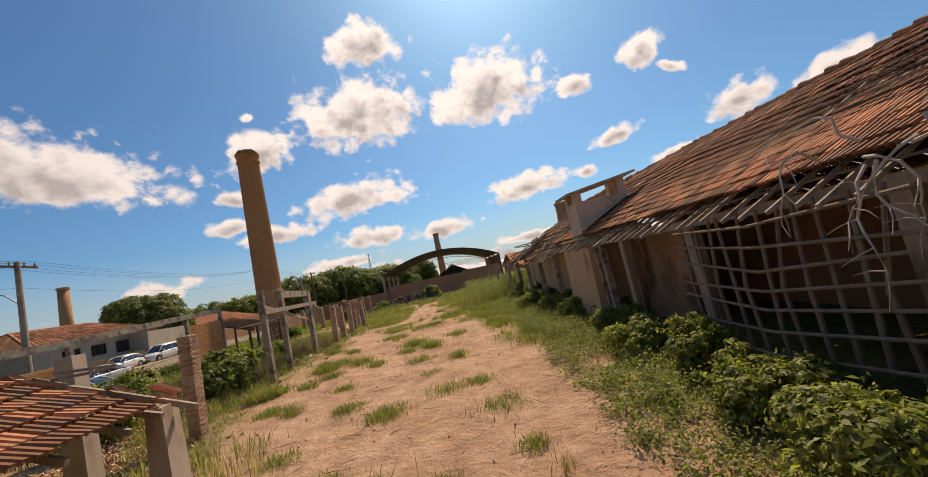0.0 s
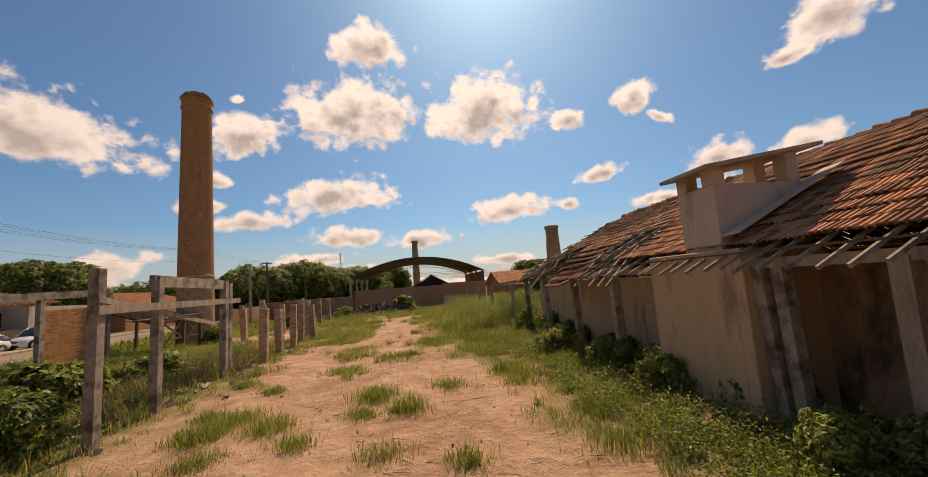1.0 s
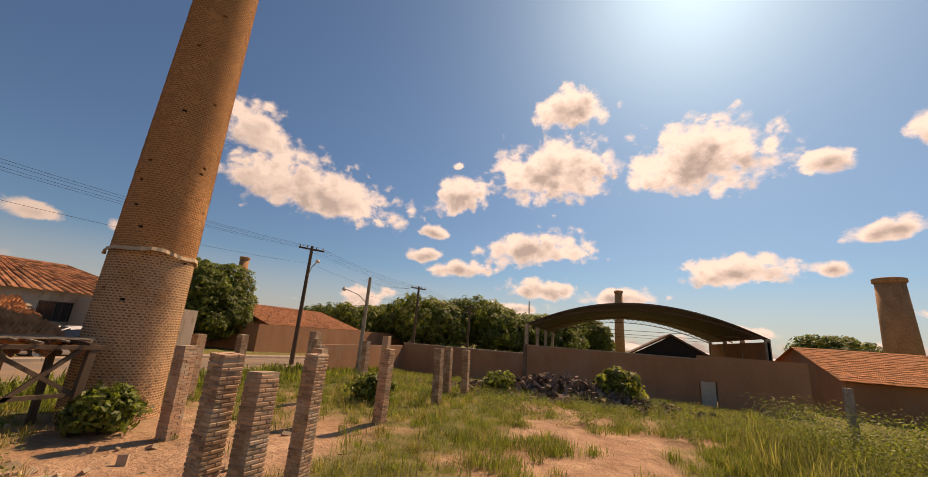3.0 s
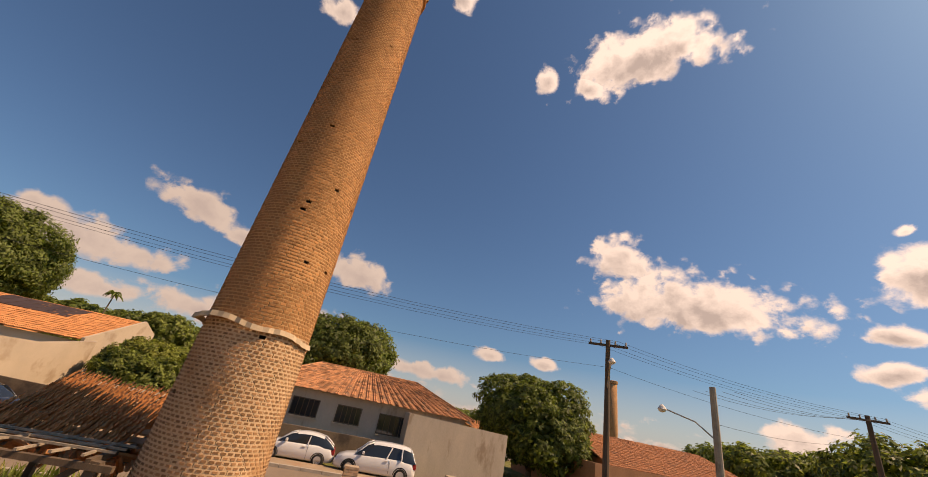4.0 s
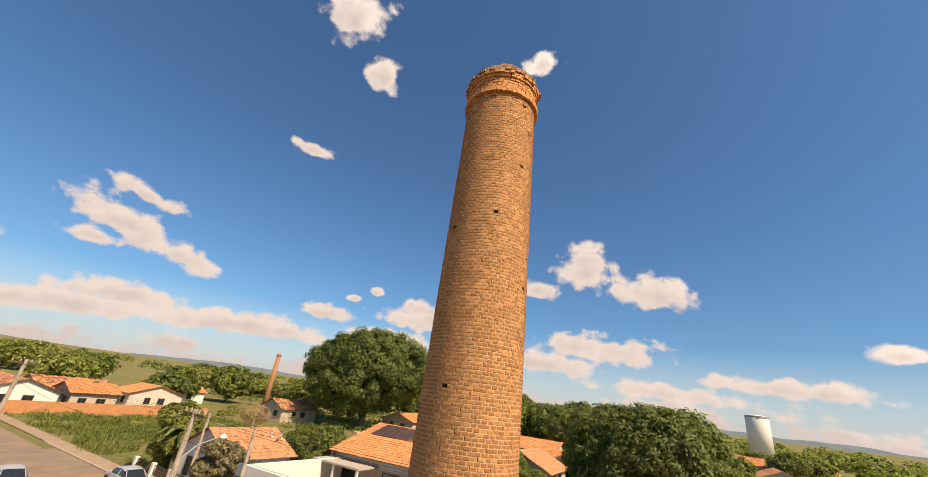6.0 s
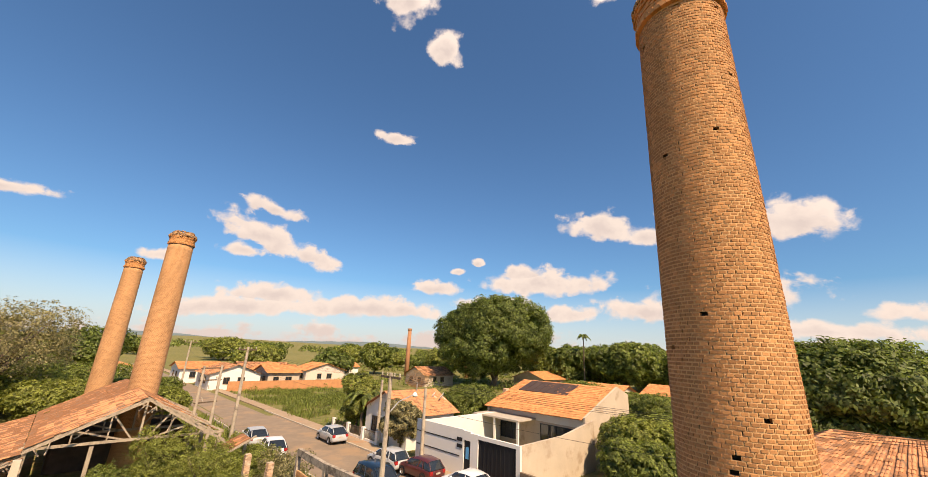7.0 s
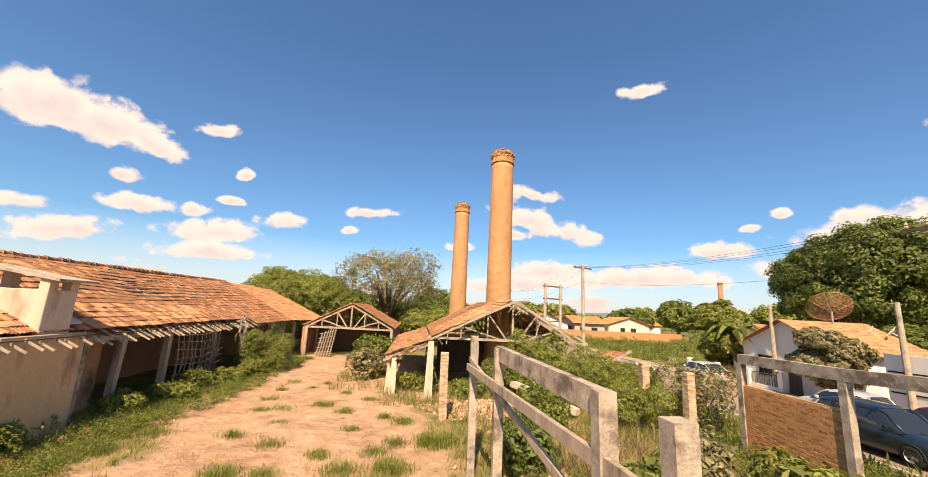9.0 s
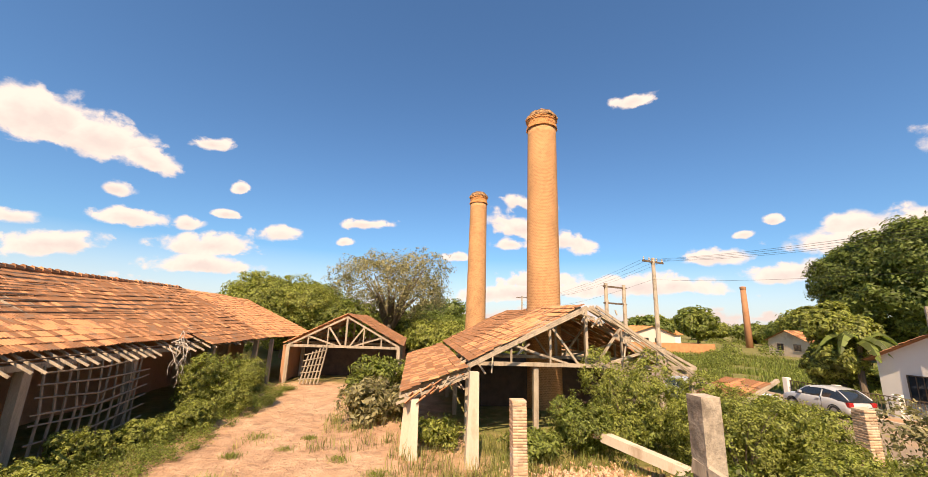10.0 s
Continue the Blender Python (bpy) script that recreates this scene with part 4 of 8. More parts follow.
def kiln_shed():
    th = thing("kiln_shed", "open kiln shed with timber trusses and a broken clay tile roof", "shed")
    xm, zr, y0, y1 = -12.1, 5.4, -9.0, 5.4
    xl, zl, xr, zr2 = -7.1, 2.95, -17.0, 2.6
    tiled_slope(th, (xm, y0, zr), (xm, y1, zr), (xl, y0, zl), (xl, y1 + 0.3, zl), M_TILE, 21, 0.18, lambda u, v: u > 0.985 - 0.05 * abs(noise.noise(Vector((v * 6, 1, 0)))) or noise.noise(Vector((u * 9, v * 4, 8))) > 0.6, 300, lambda u, v: u > 0.62)
    tiled_slope(th, (xm, y1, zr), (xm, y0, zr), (xr, y1, zr2), (xr, y0, zr2), M_TILE, 22, 0.18, lambda u, v: u < 0.1 + 0.16 * noise.noise(Vector((v * 5, 4, 0))) + 0.12 * v)
    # lower lean-to at the yard side, broken at the front
    tiled_slope(th, (xl + 0.1, y0, zl - 0.12), (xl + 0.1, 6.4, zl - 0.2), (-4.5, y0, 1.95), (-4.5, 6.4, 1.85), M_TILE, 23, 0.12, lambda u, v: u > 0.97 - 0.05 * noise.noise(Vector((v * 7, 2, 0))))
    for y in (5.2, 1.6, -3.0, -6.6):
        truss(th, y, xl, xr, xm, 2.85, zr - 0.05, M_WOOD)
    rafters(th, (xm, 3.4, zr), (xm, 6.2, zr - 0.05), (xr, 3.4, zr2), (xr, 6.2, zr2 - 0.2), 0.5, 0.07, M_WOOD, 0.2, 0.2, 9)
    rafters(th, (xm, 3.4, zr), (xm, 6.0, zr - 0.05), (xl, 3.4, zl), (xl, 6.0, zl), 0.6, 0.07, M_WOOD, 0.2, 0.2, 10)
    rafters(th, (xl, 1.0, zl - 0.2), (xl, 6.7, zl - 0.25), (-4.6, 1.0, 1.9), (-4.6, 6.7, 1.8), 0.6, 0.06, M_WOOD, 0.2, 0.1, 11)
    # posts: plastered brick at the front, timber behind
    for x, y, h in ((-6.95, 7.5, 2.8), (-5.0, 6.9, 1.8), (-4.75, 6.4, 1.75)):
        s = 0.14 if x > -6 else 0.17
        part("pier", Build().add([(x - s - 0.05, y - s, -0.2), (x + s + 0.05, y - s, -0.2), (x + s + 0.05, y + s, -0.2), (x - s - 0.05, y + s, -0.2), (x - s, y - s * 0.8, h), (x + s * 0.8, y - s * 0.8, h), (x + s * 0.8, y + s * 0.8, h), (x - s, y + s * 0.8, h)], [(0, 3, 2, 1), (4, 5, 6, 7), (0, 1, 5, 4), (1, 2, 6, 5), (2, 3, 7, 6), (3, 0, 4, 7)]), M_PLASTER_W, th, "flaking white plastered pier")
    for x, y in ((-7.1, 5.1), (-16.8, 5.2), (-7.1, 0.5), (-16.8, 0.5), (-7.1, -4.0), (-16.8, -4.0), (-4.7, 2.0), (-4.7, -2.5), (-9.9, 5.1)):
        part("post", Build().beam((x, y, -0.2), (x, y, 2.7 if x < -5 else 1.8), 0.2), M_WOOD, th)
    # kiln body inside, its dark colour stands for the shade under the roof
    part("kiln_body", Build().box(-16.2, -8.5, -0.4, -8.2, -1.5, 2.2, 0.15), M_SHADE_BRICK, th, "brick kiln under the roof, shade put into its dark colour")
    return th


kiln_shed()


def gable_shed():
    th = thing("gable_shed", "low open gable shed with timber truss and tile roof", "shed")
    xm, zr, y0, y1 = 0.0, 4.7, -20.0, -8.0
    xl, xr, ze = 4.2, -4.1, 2.55
    tiled_slope(th, (xm, y0, zr), (xm, y1, zr), (xl, y0, ze), (xl, y1, ze), M_TILE, 31, 0.1)
    tiled_slope(th, (xm, y1, zr), (xm, y0, zr), (xr, y1, ze), (xr, y0, ze), M_TILE, 32, 0.1)
    for y in (y1 - 0.2, y1 - 4, y1 - 8):
        truss(th, y, xl - 0.2, xr + 0.2, xm, 2.4, zr - 0.1, M_WOOD, 0.13)
    for x in (xl - 0.3, xr + 0.3):
        for y in (y1 - 0.2, y1 - 4, y1 - 8):
            part("post", Build().beam((x, y, -0.2), (x, y, 2.4), 0.24), M_WOOD, th)
    part("back_wall", Build().box(xr, y0, -0.2, xl, y0 + 0.25, 2.5), M_PINKWALL, th)
    # added near-black wall, stands in for the shade deep inside the shed
    part("partition", Build().box(xr + 0.4, -12.7, -0.2, xl - 0.2, -12.45, 2.6), M_SHADE_BRICK, th)
    part("side_wall", Build().box(xl - 0.1, y0, -0.2, xl + 0.15, y1 - 0.5, 2.4), M_PINKWALL, th)
    # a fallen lattice gate leaning in the opening
    rng = random.Random(4)
    for i in range(6):
        x = 1.4 + i * 0.24
        part("slat", Build().beam((x + 0.15, y1 + 0.35, -0.1), (x - 0.2, y1 - 0.05, 2.5 - 0.12 * i), 0.07), M_WOOD, th)
    for k in range(5):
        part("slat", Build().beam((1.45 - k * 0.05, y1 + 0.32 - 0.07 * k, 0.3 + 0.46 * k), (2.85 - k * 0.05, y1 + 0.32 - 0.07 * k, 0.2 + 0.4 * k), 0.06), M_WOOD, th)
    return th


gable_shed()


def low_annex():
    """Tile roof that joins the long shed with the gable shed."""
    th = thing("annex_roof", "sloping clay tile roof between two sheds", "roof")
    tiled_slope(th, (11.0, -17.5, 5.8), (11.0, -7.05, 6.0), (4.3, -17.5, 2.7), (4.95, -7.05, 2.95), M_TILE, 41, 0.1)
    for y in (-16.5, -12.0, -8.0):
        part("post", Build().beam((5.0, y, -0.3), (5.0, y, 2.8), 0.22), M_WOOD, th)
    part("back_wall", Build().box(10.6, -17.5, -0.3, 10.85, -7.0, 5.4), M_PINKWALL, th)


low_annex()

# ---- posts and fence frames in the yard ----
BRICK_SET = Build().box(0, 0, 0, 0.232, 0.108, 0.052, 0.008).mesh("brick", M_OLDBRICK)


def brick_post(x, y, h, label, lean=(0, 0), group="brick posts in the yard", single=True, seed=1, material=None):
    """A square pier of four bricks a course laid in a pinwheel."""
    rng = random.Random(seed)
    m = pose(x, y, ground_z(x, y) - 0.1, lean[0], lean[1], rng.uniform(-6, 6))
    th = thing("brick_post", label, "post", group, m)
    s = 0.174
    part("core", Build().box(-s + 0.012, -s + 0.012, 0, s - 0.012, s - 0.012, h + 0.06), M_OLDMORTAR, th)
    bulk = Build()
    n = int((h + 0.1) / 0.065)
    for i in range(n):
        z = i * 0.065
        for k in range(4):
            if i > n - 3 and rng.random() < 0.35:
                continue
            a = k * math.pi / 2 + (math.pi if i % 2 else 0)
            j = Vector((rng.uniform(-0.006, 0.006), rng.uniform(-0.008, 0.004), 0))
            flip = 1 if i % 2 else -1
            mm = Matrix.Rotation(a, 4, "Z") @ Matrix.Translation(Vector((-s if flip > 0 else -s + 0.116, -s, z)) + j)
            if single:
                o = new("brick", BRICK_SET)
                o.parent = th
                o.matrix_basis = mm
            else:
                b0 = [mm @ Vector(p) for p in [(xx, yy, zz) for zz in (0, 0.052) for yy in (0, 0.108) for xx in (0, 0.232)]]
                bulk.add(b0, [(0, 2, 3, 1), (4, 5, 7, 6), (0, 1, 5, 4), (2, 6, 7, 3), (0, 4, 6, 2), (1, 3, 7, 5)])
    if not single:
        part("brickwork", bulk, M_OLDBRICK, th, kind="stuff")
    return th


POST_LABEL = "weathered brick post standing in grass"
k = 0
for x, y, lean in ((-7.96, 26.8, 2), (-8.03, 29.2, -1), (-8.02, 31.5, 1), (-8.4, 34.4, 2), (-7.65, 34.5, -2), (-8.6, 36.7, 1), (-11.4, 40.2, -1), (-9.9, 41.8, 1)):
    brick_post(x, y, 2.4 + 0.05 * lean, POST_LABEL, (lean * 0.6, lean), single=True, seed=k)
    k += 1
for x, y, h in ((-10.1, 46.9, 2.45), (-10.8, 49.8, 2.45), (-10.0, 50.4, 2.4), (-17.6, 40.6, 2.4), (-18.7, 43.5, 2.4), (-17.2, 46.8, 2.4), (-16.6, 50.5, 2.4), (-13.0, 37.0, 2.3), (-13.8, 43.0, 2.3)):
    brick_post(x, y, h, POST_LABEL, (1, -1), single=False, seed=k)
    k += 1
brick_post(-7.5, 11.4, 2.85, "tall flaking brick post beside rubble", (0, 1), single=True, seed=40)
brick_post(-16.9, 11.6, 2.75, "weathered brick gate post among bushes", (0, 1), single=True, seed=41)
brick_post(-17.35, 13.95, 2.7, "weathered brick gate post among bushes", (0, 0), single=True, seed=42)


def fence_frame():
    """Tall squared concrete posts with two rails."""
    th = thing("fence_frame", "tall weathered concrete posts with heavy timber rails", "fence")
    for x, y, h, w in ((-7.95, 17.1, 3.8, 0.22), (-8.2, 19.6, 3.7, 0.22), (-8.55, 24.3, 3.65, 0.24), (-8.85, 25.3, 3.57, 0.26)):
        part("post", Build().beam((x, y, -0.4), (x + 0.03, y, h), w, w), M_CONCRETE_DARK, th)
    part("rail", Build().beam((-7.78, 16.9, 2.85), (-8.62, 25.9, 2.8), 0.09, 0.2), M_WOOD, th)
    part("beam", Build().beam((-8.2, 19.4, 3.56), (-8.55, 24.4, 3.48), 0.16, 0.34), M_CONCRETE_DARK, th)
    part("brace", Build().beam((-7.83, 17.0, 3.1), (-8.72, 25.2, 1.7), 0.07, 0.14), M_WOOD, th)
    return th


fence_frame()


def street_fence():
    """Concrete posts and a heavy top beam with low brick panels along the street."""
    th = thing("street_fence", "concrete frame fence with brick panels along the street", "fence")
    line = [(-18.2, 15.7), (-18.0, 19.4), (-17.8, 27.4), (-17.6, 31.0)]
    tops = (3.28, 3.3, 3.62, 3.72)
    for (x, y), zt in zip(line, tops):
        part("post", Build().beam((x, y, ground_z(x, y) - 0.3), (x, y, zt - 0.16), 0.22, 0.22), M_CONCRETE_DARK, th)
    for (x0, y0), (x1, y1), z0, z1 in zip(line, line[1:], tops, tops[1:]):
        part("beam", Build().beam((x0, y0, z0 + 0.02), (x1, y1, z1 + 0.02), 0.22, 0.34), M_CONCRETE_DARK, th)
    return th


street_fence()

# ---- plants ----
def leaf_mesh(name, pos, nrm, size, material, rs, spread=0.36):
    """One bent four-cornered leaf spray for each place, turned roughly along its normal."""
    k = len(pos)
    n = nrm + rs.normal(0, spread, (k, 3))
    n /= np.linalg.norm(n, axis=1)[:, None] + 1e-9
    s = np.cross(n, rs.normal(0, 1, (k, 3)))
    s /= np.linalg.norm(s, axis=1)[:, None] + 1e-9
    t = np.cross(n, s)
    w, l = (size * rs.uniform(0.3, 0.5, k))[:, None], (size * rs.uniform(0.7, 1.15, k))[:, None]
    bend = n * (size * rs.uniform(0.0, 0.22, k))[:, None]
    co = np.stack([pos - t * l, pos + s * w + bend, pos + t * l - bend * 0.4, pos - s * w + bend], 1).reshape(-1, 3)
    me = bpy.data.meshes.new(name)
    me.vertices.add(4 * k)
    me.vertices.foreach_set("co", co.astype(np.float32).ravel())
    me.loops.add(4 * k)
    me.loops.foreach_set("vertex_index", np.arange(4 * k, dtype=np.int32))
    me.polygons.add(k)
    me.polygons.foreach_set("loop_start", np.arange(0, 4 * k, 4, dtype=np.int32))
    me.update(calc_edges=True)
    me.materials.append(material)
    return me


def unit(rs, k):
    d = rs.normal(0, 1, (k, 3))
    return d / (np.linalg.norm(d, axis=1)[:, None] + 1e-9)


def clumped(name, lobes, count, size, material, seed, clump, airy=0.0, extra=None):
    """A crown of many leafy clumps set over the lobes, with dark hollows between them."""
    rs = np.random.RandomState(seed)
    lobe = np.array(lobes)
    centres, outward = [], []
    area = (lobe[:, 3] * lobe[:, 4]).clip(0.01)
    for i, (cx, cy, cz, r, rz) in enumerate(lobes):
        k = int(11.0 * area[i] / clump ** 2 * (1 - 0.6 * airy)) + 3
        d = unit(rs, k)
        d = d[(d[:, 2] > -0.5) | (rs.rand(k) < 0.35)]
        c = np.array((cx, cy, cz)) + d * np.array((r, r, rz)) * rs.uniform(0.72 - 0.4 * airy, 1.0, len(d))[:, None]
        keep = np.ones(len(c), bool)
        for j in range(len(lobes)):
            if j != i:
                q = (c - lobe[j, :3]) / np.array((lobe[j, 3], lobe[j, 3], lobe[j, 4]))
                keep &= (q * q).sum(1) > 0.62 * (1 - airy)
        keep &= c[:, 2] > 0.4 * clump
        centres.append(c[keep])
        outward.append(d[keep])
    c, d = np.concatenate(centres), np.concatenate(outward)
    per = max(6, int(count * 0.9 / max(1, len(c))))
    rad = np.repeat(clump * rs.uniform(0.6, 1.35, len(c)), per)[:, None]
    c, d = np.repeat(c, per, 0), np.repeat(d, per, 0)
    e = rs.normal(0, 1, c.shape) * 0.75 + d * 0.75 + np.array((0, 0, 0.35))
    e /= np.linalg.norm(e, axis=1)[:, None] + 1e-9
    pos = c + e * rad * rs.uniform(0.5, 1.0, len(c))[:, None] * np.array((1, 1, 0.8))
    nrm = e * 0.9 + d * 0.35 + np.array((0, 0, 0.25))
    sz = size * rs.uniform(0.7, 1.3, len(c))
    if not airy:
        # inner leaves close the crown behind the clumps
        for i, (cx, cy, cz, r, rz) in enumerate(lobes):
            k = int(area[i] * 14 / (size * 2.2) ** 2 / max(1.0, len(lobes) / 7)) + 4
            k = min(k, int(count * 0.3 / len(lobes)) + 4)
            dd = unit(rs, k)
            pos = np.concatenate([pos, np.array((cx, cy, cz)) + dd * np.array((r, r, rz)) * 0.74])
            nrm, sz = np.concatenate([nrm, dd]), np.concatenate([sz, np.full(k, size * 2.2)])
    if extra is not None and len(extra):
        pos, nrm = np.concatenate([pos, extra]), np.concatenate([nrm, unit(rs, len(extra)) + np.array((0, 0, 0.6))])
        sz = np.concatenate([sz, size * rs.uniform(0.5, 1.0, len(extra))])
    ok = pos[:, 2] > 0.02
    return leaf_mesh(name, pos[ok], nrm[ok], sz[ok], material, rs)


def lobes_for(w, h, z0, n, rng, flat=0.75):
    out = [(0, 0, z0 + (h - z0) * 0.5, w * 0.34, (h - z0) * 0.46)]
    for i in range(n):
        a = 2 * math.pi * i / n + rng.uniform(-0.4, 0.4)
        r = w * rng.uniform(0.22, 0.34)
        d = w * 0.5 - r * rng.uniform(0.75, 1.0)
        rz = r * flat * rng.uniform(0.85, 1.2)
        z = z0 + rz + (h - z0 - 2 * rz) * rng.random() ** 0.8
        out.append((d * math.cos(a), d * math.sin(a), z, r, rz))
    return out


def tree(x, y, h, w, label, material, seed, leaves=5000, size=0.5, bare=0.28, lobes=9, name="tree", fill=0.35, group=""):
    rng = random.Random(seed)
    z = ground_z(x, y)
    th = thing(name, label, "tree", group, pose(x, y, z))
    b = Build()
    tr = max(0.12, w * 0.028)
    top = h * bare
    b.tube([(0, 0, -0.3), (tr * 0.3, 0, top * 0.5), (0, tr * 0.4, top), (tr, 0, h * 0.55)], [tr * 1.4, tr * 1.05, tr * 0.9, tr * 0.4], 8)
    ll = lobes_for(w, h, h * bare * 0.85, lobes, rng)
    for lo in ll[1:]:
        s = Vector((0, 0, top * rng.uniform(0.7, 1.15)))
        e = Vector(lo[:3])
        b.tube([s, s.lerp(e, 0.5) + Vector((0, 0, 0.05 * w)), e], [tr * 0.6, tr * 0.4, tr * 0.12], 6)
    part("trunk", b, M_BARK, th, smooth=True)
    airy = max(0.0, fill - 0.35) * 1.4
    part("crown", clumped("crown", ll, leaves, size, material, seed, max(w * (0.072 - 0.03 * airy), size * 2.6), airy), None, th)
    return th


def shrub(x, y, h, w, label, material, seed, leaves=1500, size=0.16, name="shrub", group="", depth=None):
    rng = random.Random(seed)
    th = thing(name, label, "shrub", group, pose(x, y, ground_z(x, y)))
    for _ in range(7):
        a = rng.uniform(0, 6.28)
        e = (math.cos(a) * w * 0.3, math.sin(a) * w * 0.3, h * rng.uniform(0.5, 0.85))
        part("stem", Build().tube([(0, 0, -0.1), (e[0] * 0.4, e[1] * 0.4, e[2] * 0.55), e], [0.03, 0.022, 0.008], 5), M_BARK, th)
    ll = [(0, 0, h * 0.45, w * 0.3, h * 0.42)]
    for i in range(9):
        a = rng.uniform(0, 6.28)
        d = w * rng.uniform(0.15, 0.42)
        r = w * rng.uniform(0.12, 0.22)
        ll.append((d * math.cos(a), d * math.sin(a) * (depth or 1.0), rng.uniform(0.18, 0.75) * h, r, min(r * 1.2, h * 0.3)))
    # loose arching sprigs break up the outline
    loose = []
    for _ in range(34):
        a, el = rng.uniform(0, 6.28), rng.uniform(0.1, 1.35)
        d = Vector((math.cos(a) * math.cos(el) * w * 0.5, math.sin(a) * math.cos(el) * w * 0.5 * (depth or 1.0), math.sin(el) * h * 0.62))
        for q in range(int(12 + 0.09 / size * 16)):
            t = 0.5 + 0.75 * rng.random()
            p = Vector((0, 0, h * 0.35)) + d * t + Vector((0, 0, -0.22 * h * (t - 0.5) ** 2))
            loose.append([v + rng.gauss(0, size * 0.7) for v in p])
    part("foliage", clumped("foliage", ll, leaves, size, material, seed, max(w * 0.075, size * 2.2), 0.25, np.array(loose)), None, th)
    return th


def palm(x, y, h, seed):
    rng = random.Random(seed)
    th = thing("palm_tree", "tall palm with drooping fronds", "palm", at=pose(x, y, ground_z(x, y)))
    part("trunk", Build().tube([(0, 0, -0.2), (0.1, 0, h * 0.5), (0, 0.1, h)], [0.22, 0.16, 0.13], 8), M_BARK, th)
    for i in range(13):
        b = Build()
        a = 2 * math.pi * i / 13 + rng.uniform(-0.2, 0.2)
        up, ln = rng.uniform(0.2, 1.0), rng.uniform(1.8, 2.5)
        prev = None
        for s in range(9):
            t = s / 8
            p = Vector((math.cos(a) * ln * t, math.sin(a) * ln * t, h + up * math.sin(t * 2.4) * 1.2 - 1.3 * t * t))
            w = 0.34 * math.sin(math.pi * (0.12 + 0.85 * t))
            sd = Vector((-math.sin(a), math.cos(a), 0)) * w
            if prev:
                q, qs = prev
                b.add([q, p, p + sd - Vector((0, 0, w * 0.6)), q + qs - Vector((0, 0, 0.2))], [(0, 1, 2, 3)])
                b.add([q, p, p - sd - Vector((0, 0, w * 0.6)), q - qs - Vector((0, 0, 0.2))], [(0, 3, 2, 1)])
            prev = (p, sd)
        part("frond", b, M_LEAF_DARK, th)


def grass(name, label, spots, material, seed, height=0.35, width=0.012, lean=0.5):
    """Blades in tufts; spots give (x, y, blades, spread, scale)."""
    rng = random.Random(seed)
    v, f = [], []
    for x, y, n, spread, sc in spots:
        for _ in range(n):
            px, py = x + rng.gauss(0, spread), y + rng.gauss(0, spread)
            z = ground_z(px, py) - 0.02
            h = height * sc * rng.uniform(0.5, 1.3)
            a = rng.uniform(0, 6.28)
            dx, dy = math.cos(a), math.sin(a)
            w = width * (0.7 + sc * 0.5) * rng.uniform(0.7, 1.4)
            l = lean * h * rng.uniform(0.2, 1.0)
            k = len(v)
            v += [(px - dy * w, py + dx * w, z), (px + dy * w, py - dx * w, z),
                  (px + dx * l * 0.4 + dy * w * 0.8, py + dy * l * 0.4 - dx * w * 0.8, z + h * 0.6), (px + dx * l * 0.4 - dy * w * 0.8, py + dy * l * 0.4 + dx * w * 0.8, z + h * 0.6),
                  (px + dx * l, py + dy * l, z + h * 0.95)]
            f += [(k, k + 1, k + 2, k + 3), (k + 3, k + 2, k + 4)]
    b = Build()
    b.v, b.f = v, f
    solid(name, b, material, label, "grass", kind="stuff")


# single tufts on the bare soil: x, y, blades, spread, scale
TUFTS = [
    (-5, 11.5, 260, 0.16, 1), (-5.6, 14.6, 300, 0.2, 0.9), (-7.2, 14.4, 900, 0.34, 1.6), (-3.3, 15.8, 300, 0.2, 0.9), (-0.5, 10.4, 240, 0.25, 0.8),
    (0.7, 8.5, 260, 0.3, 0.7), (-5.6, 16.8, 520, 0.28, 1.3), (0.8, 4.4, 240, 0.3, 0.7), (-2, 18.6, 560, 0.3, 1.3), (-1.1, 17.3, 420, 0.26, 1.2),
    (-4.2, 17, 420, 0.28, 1.1), (-5.3, 17.9, 420, 0.3, 1.1), (-5.7, 17, 360, 0.3, 1), (-1.5, 14.8, 260, 0.26, 0.8), (0, 14.1, 240, 0.18, 1),
    (0.1, 19, 340, 0.3, 1), (3, 15.7, 380, 0.3, 1.1), (2.6, 14.1, 340, 0.28, 1.1), (2.2, 18.8, 360, 0.3, 1.1),
]


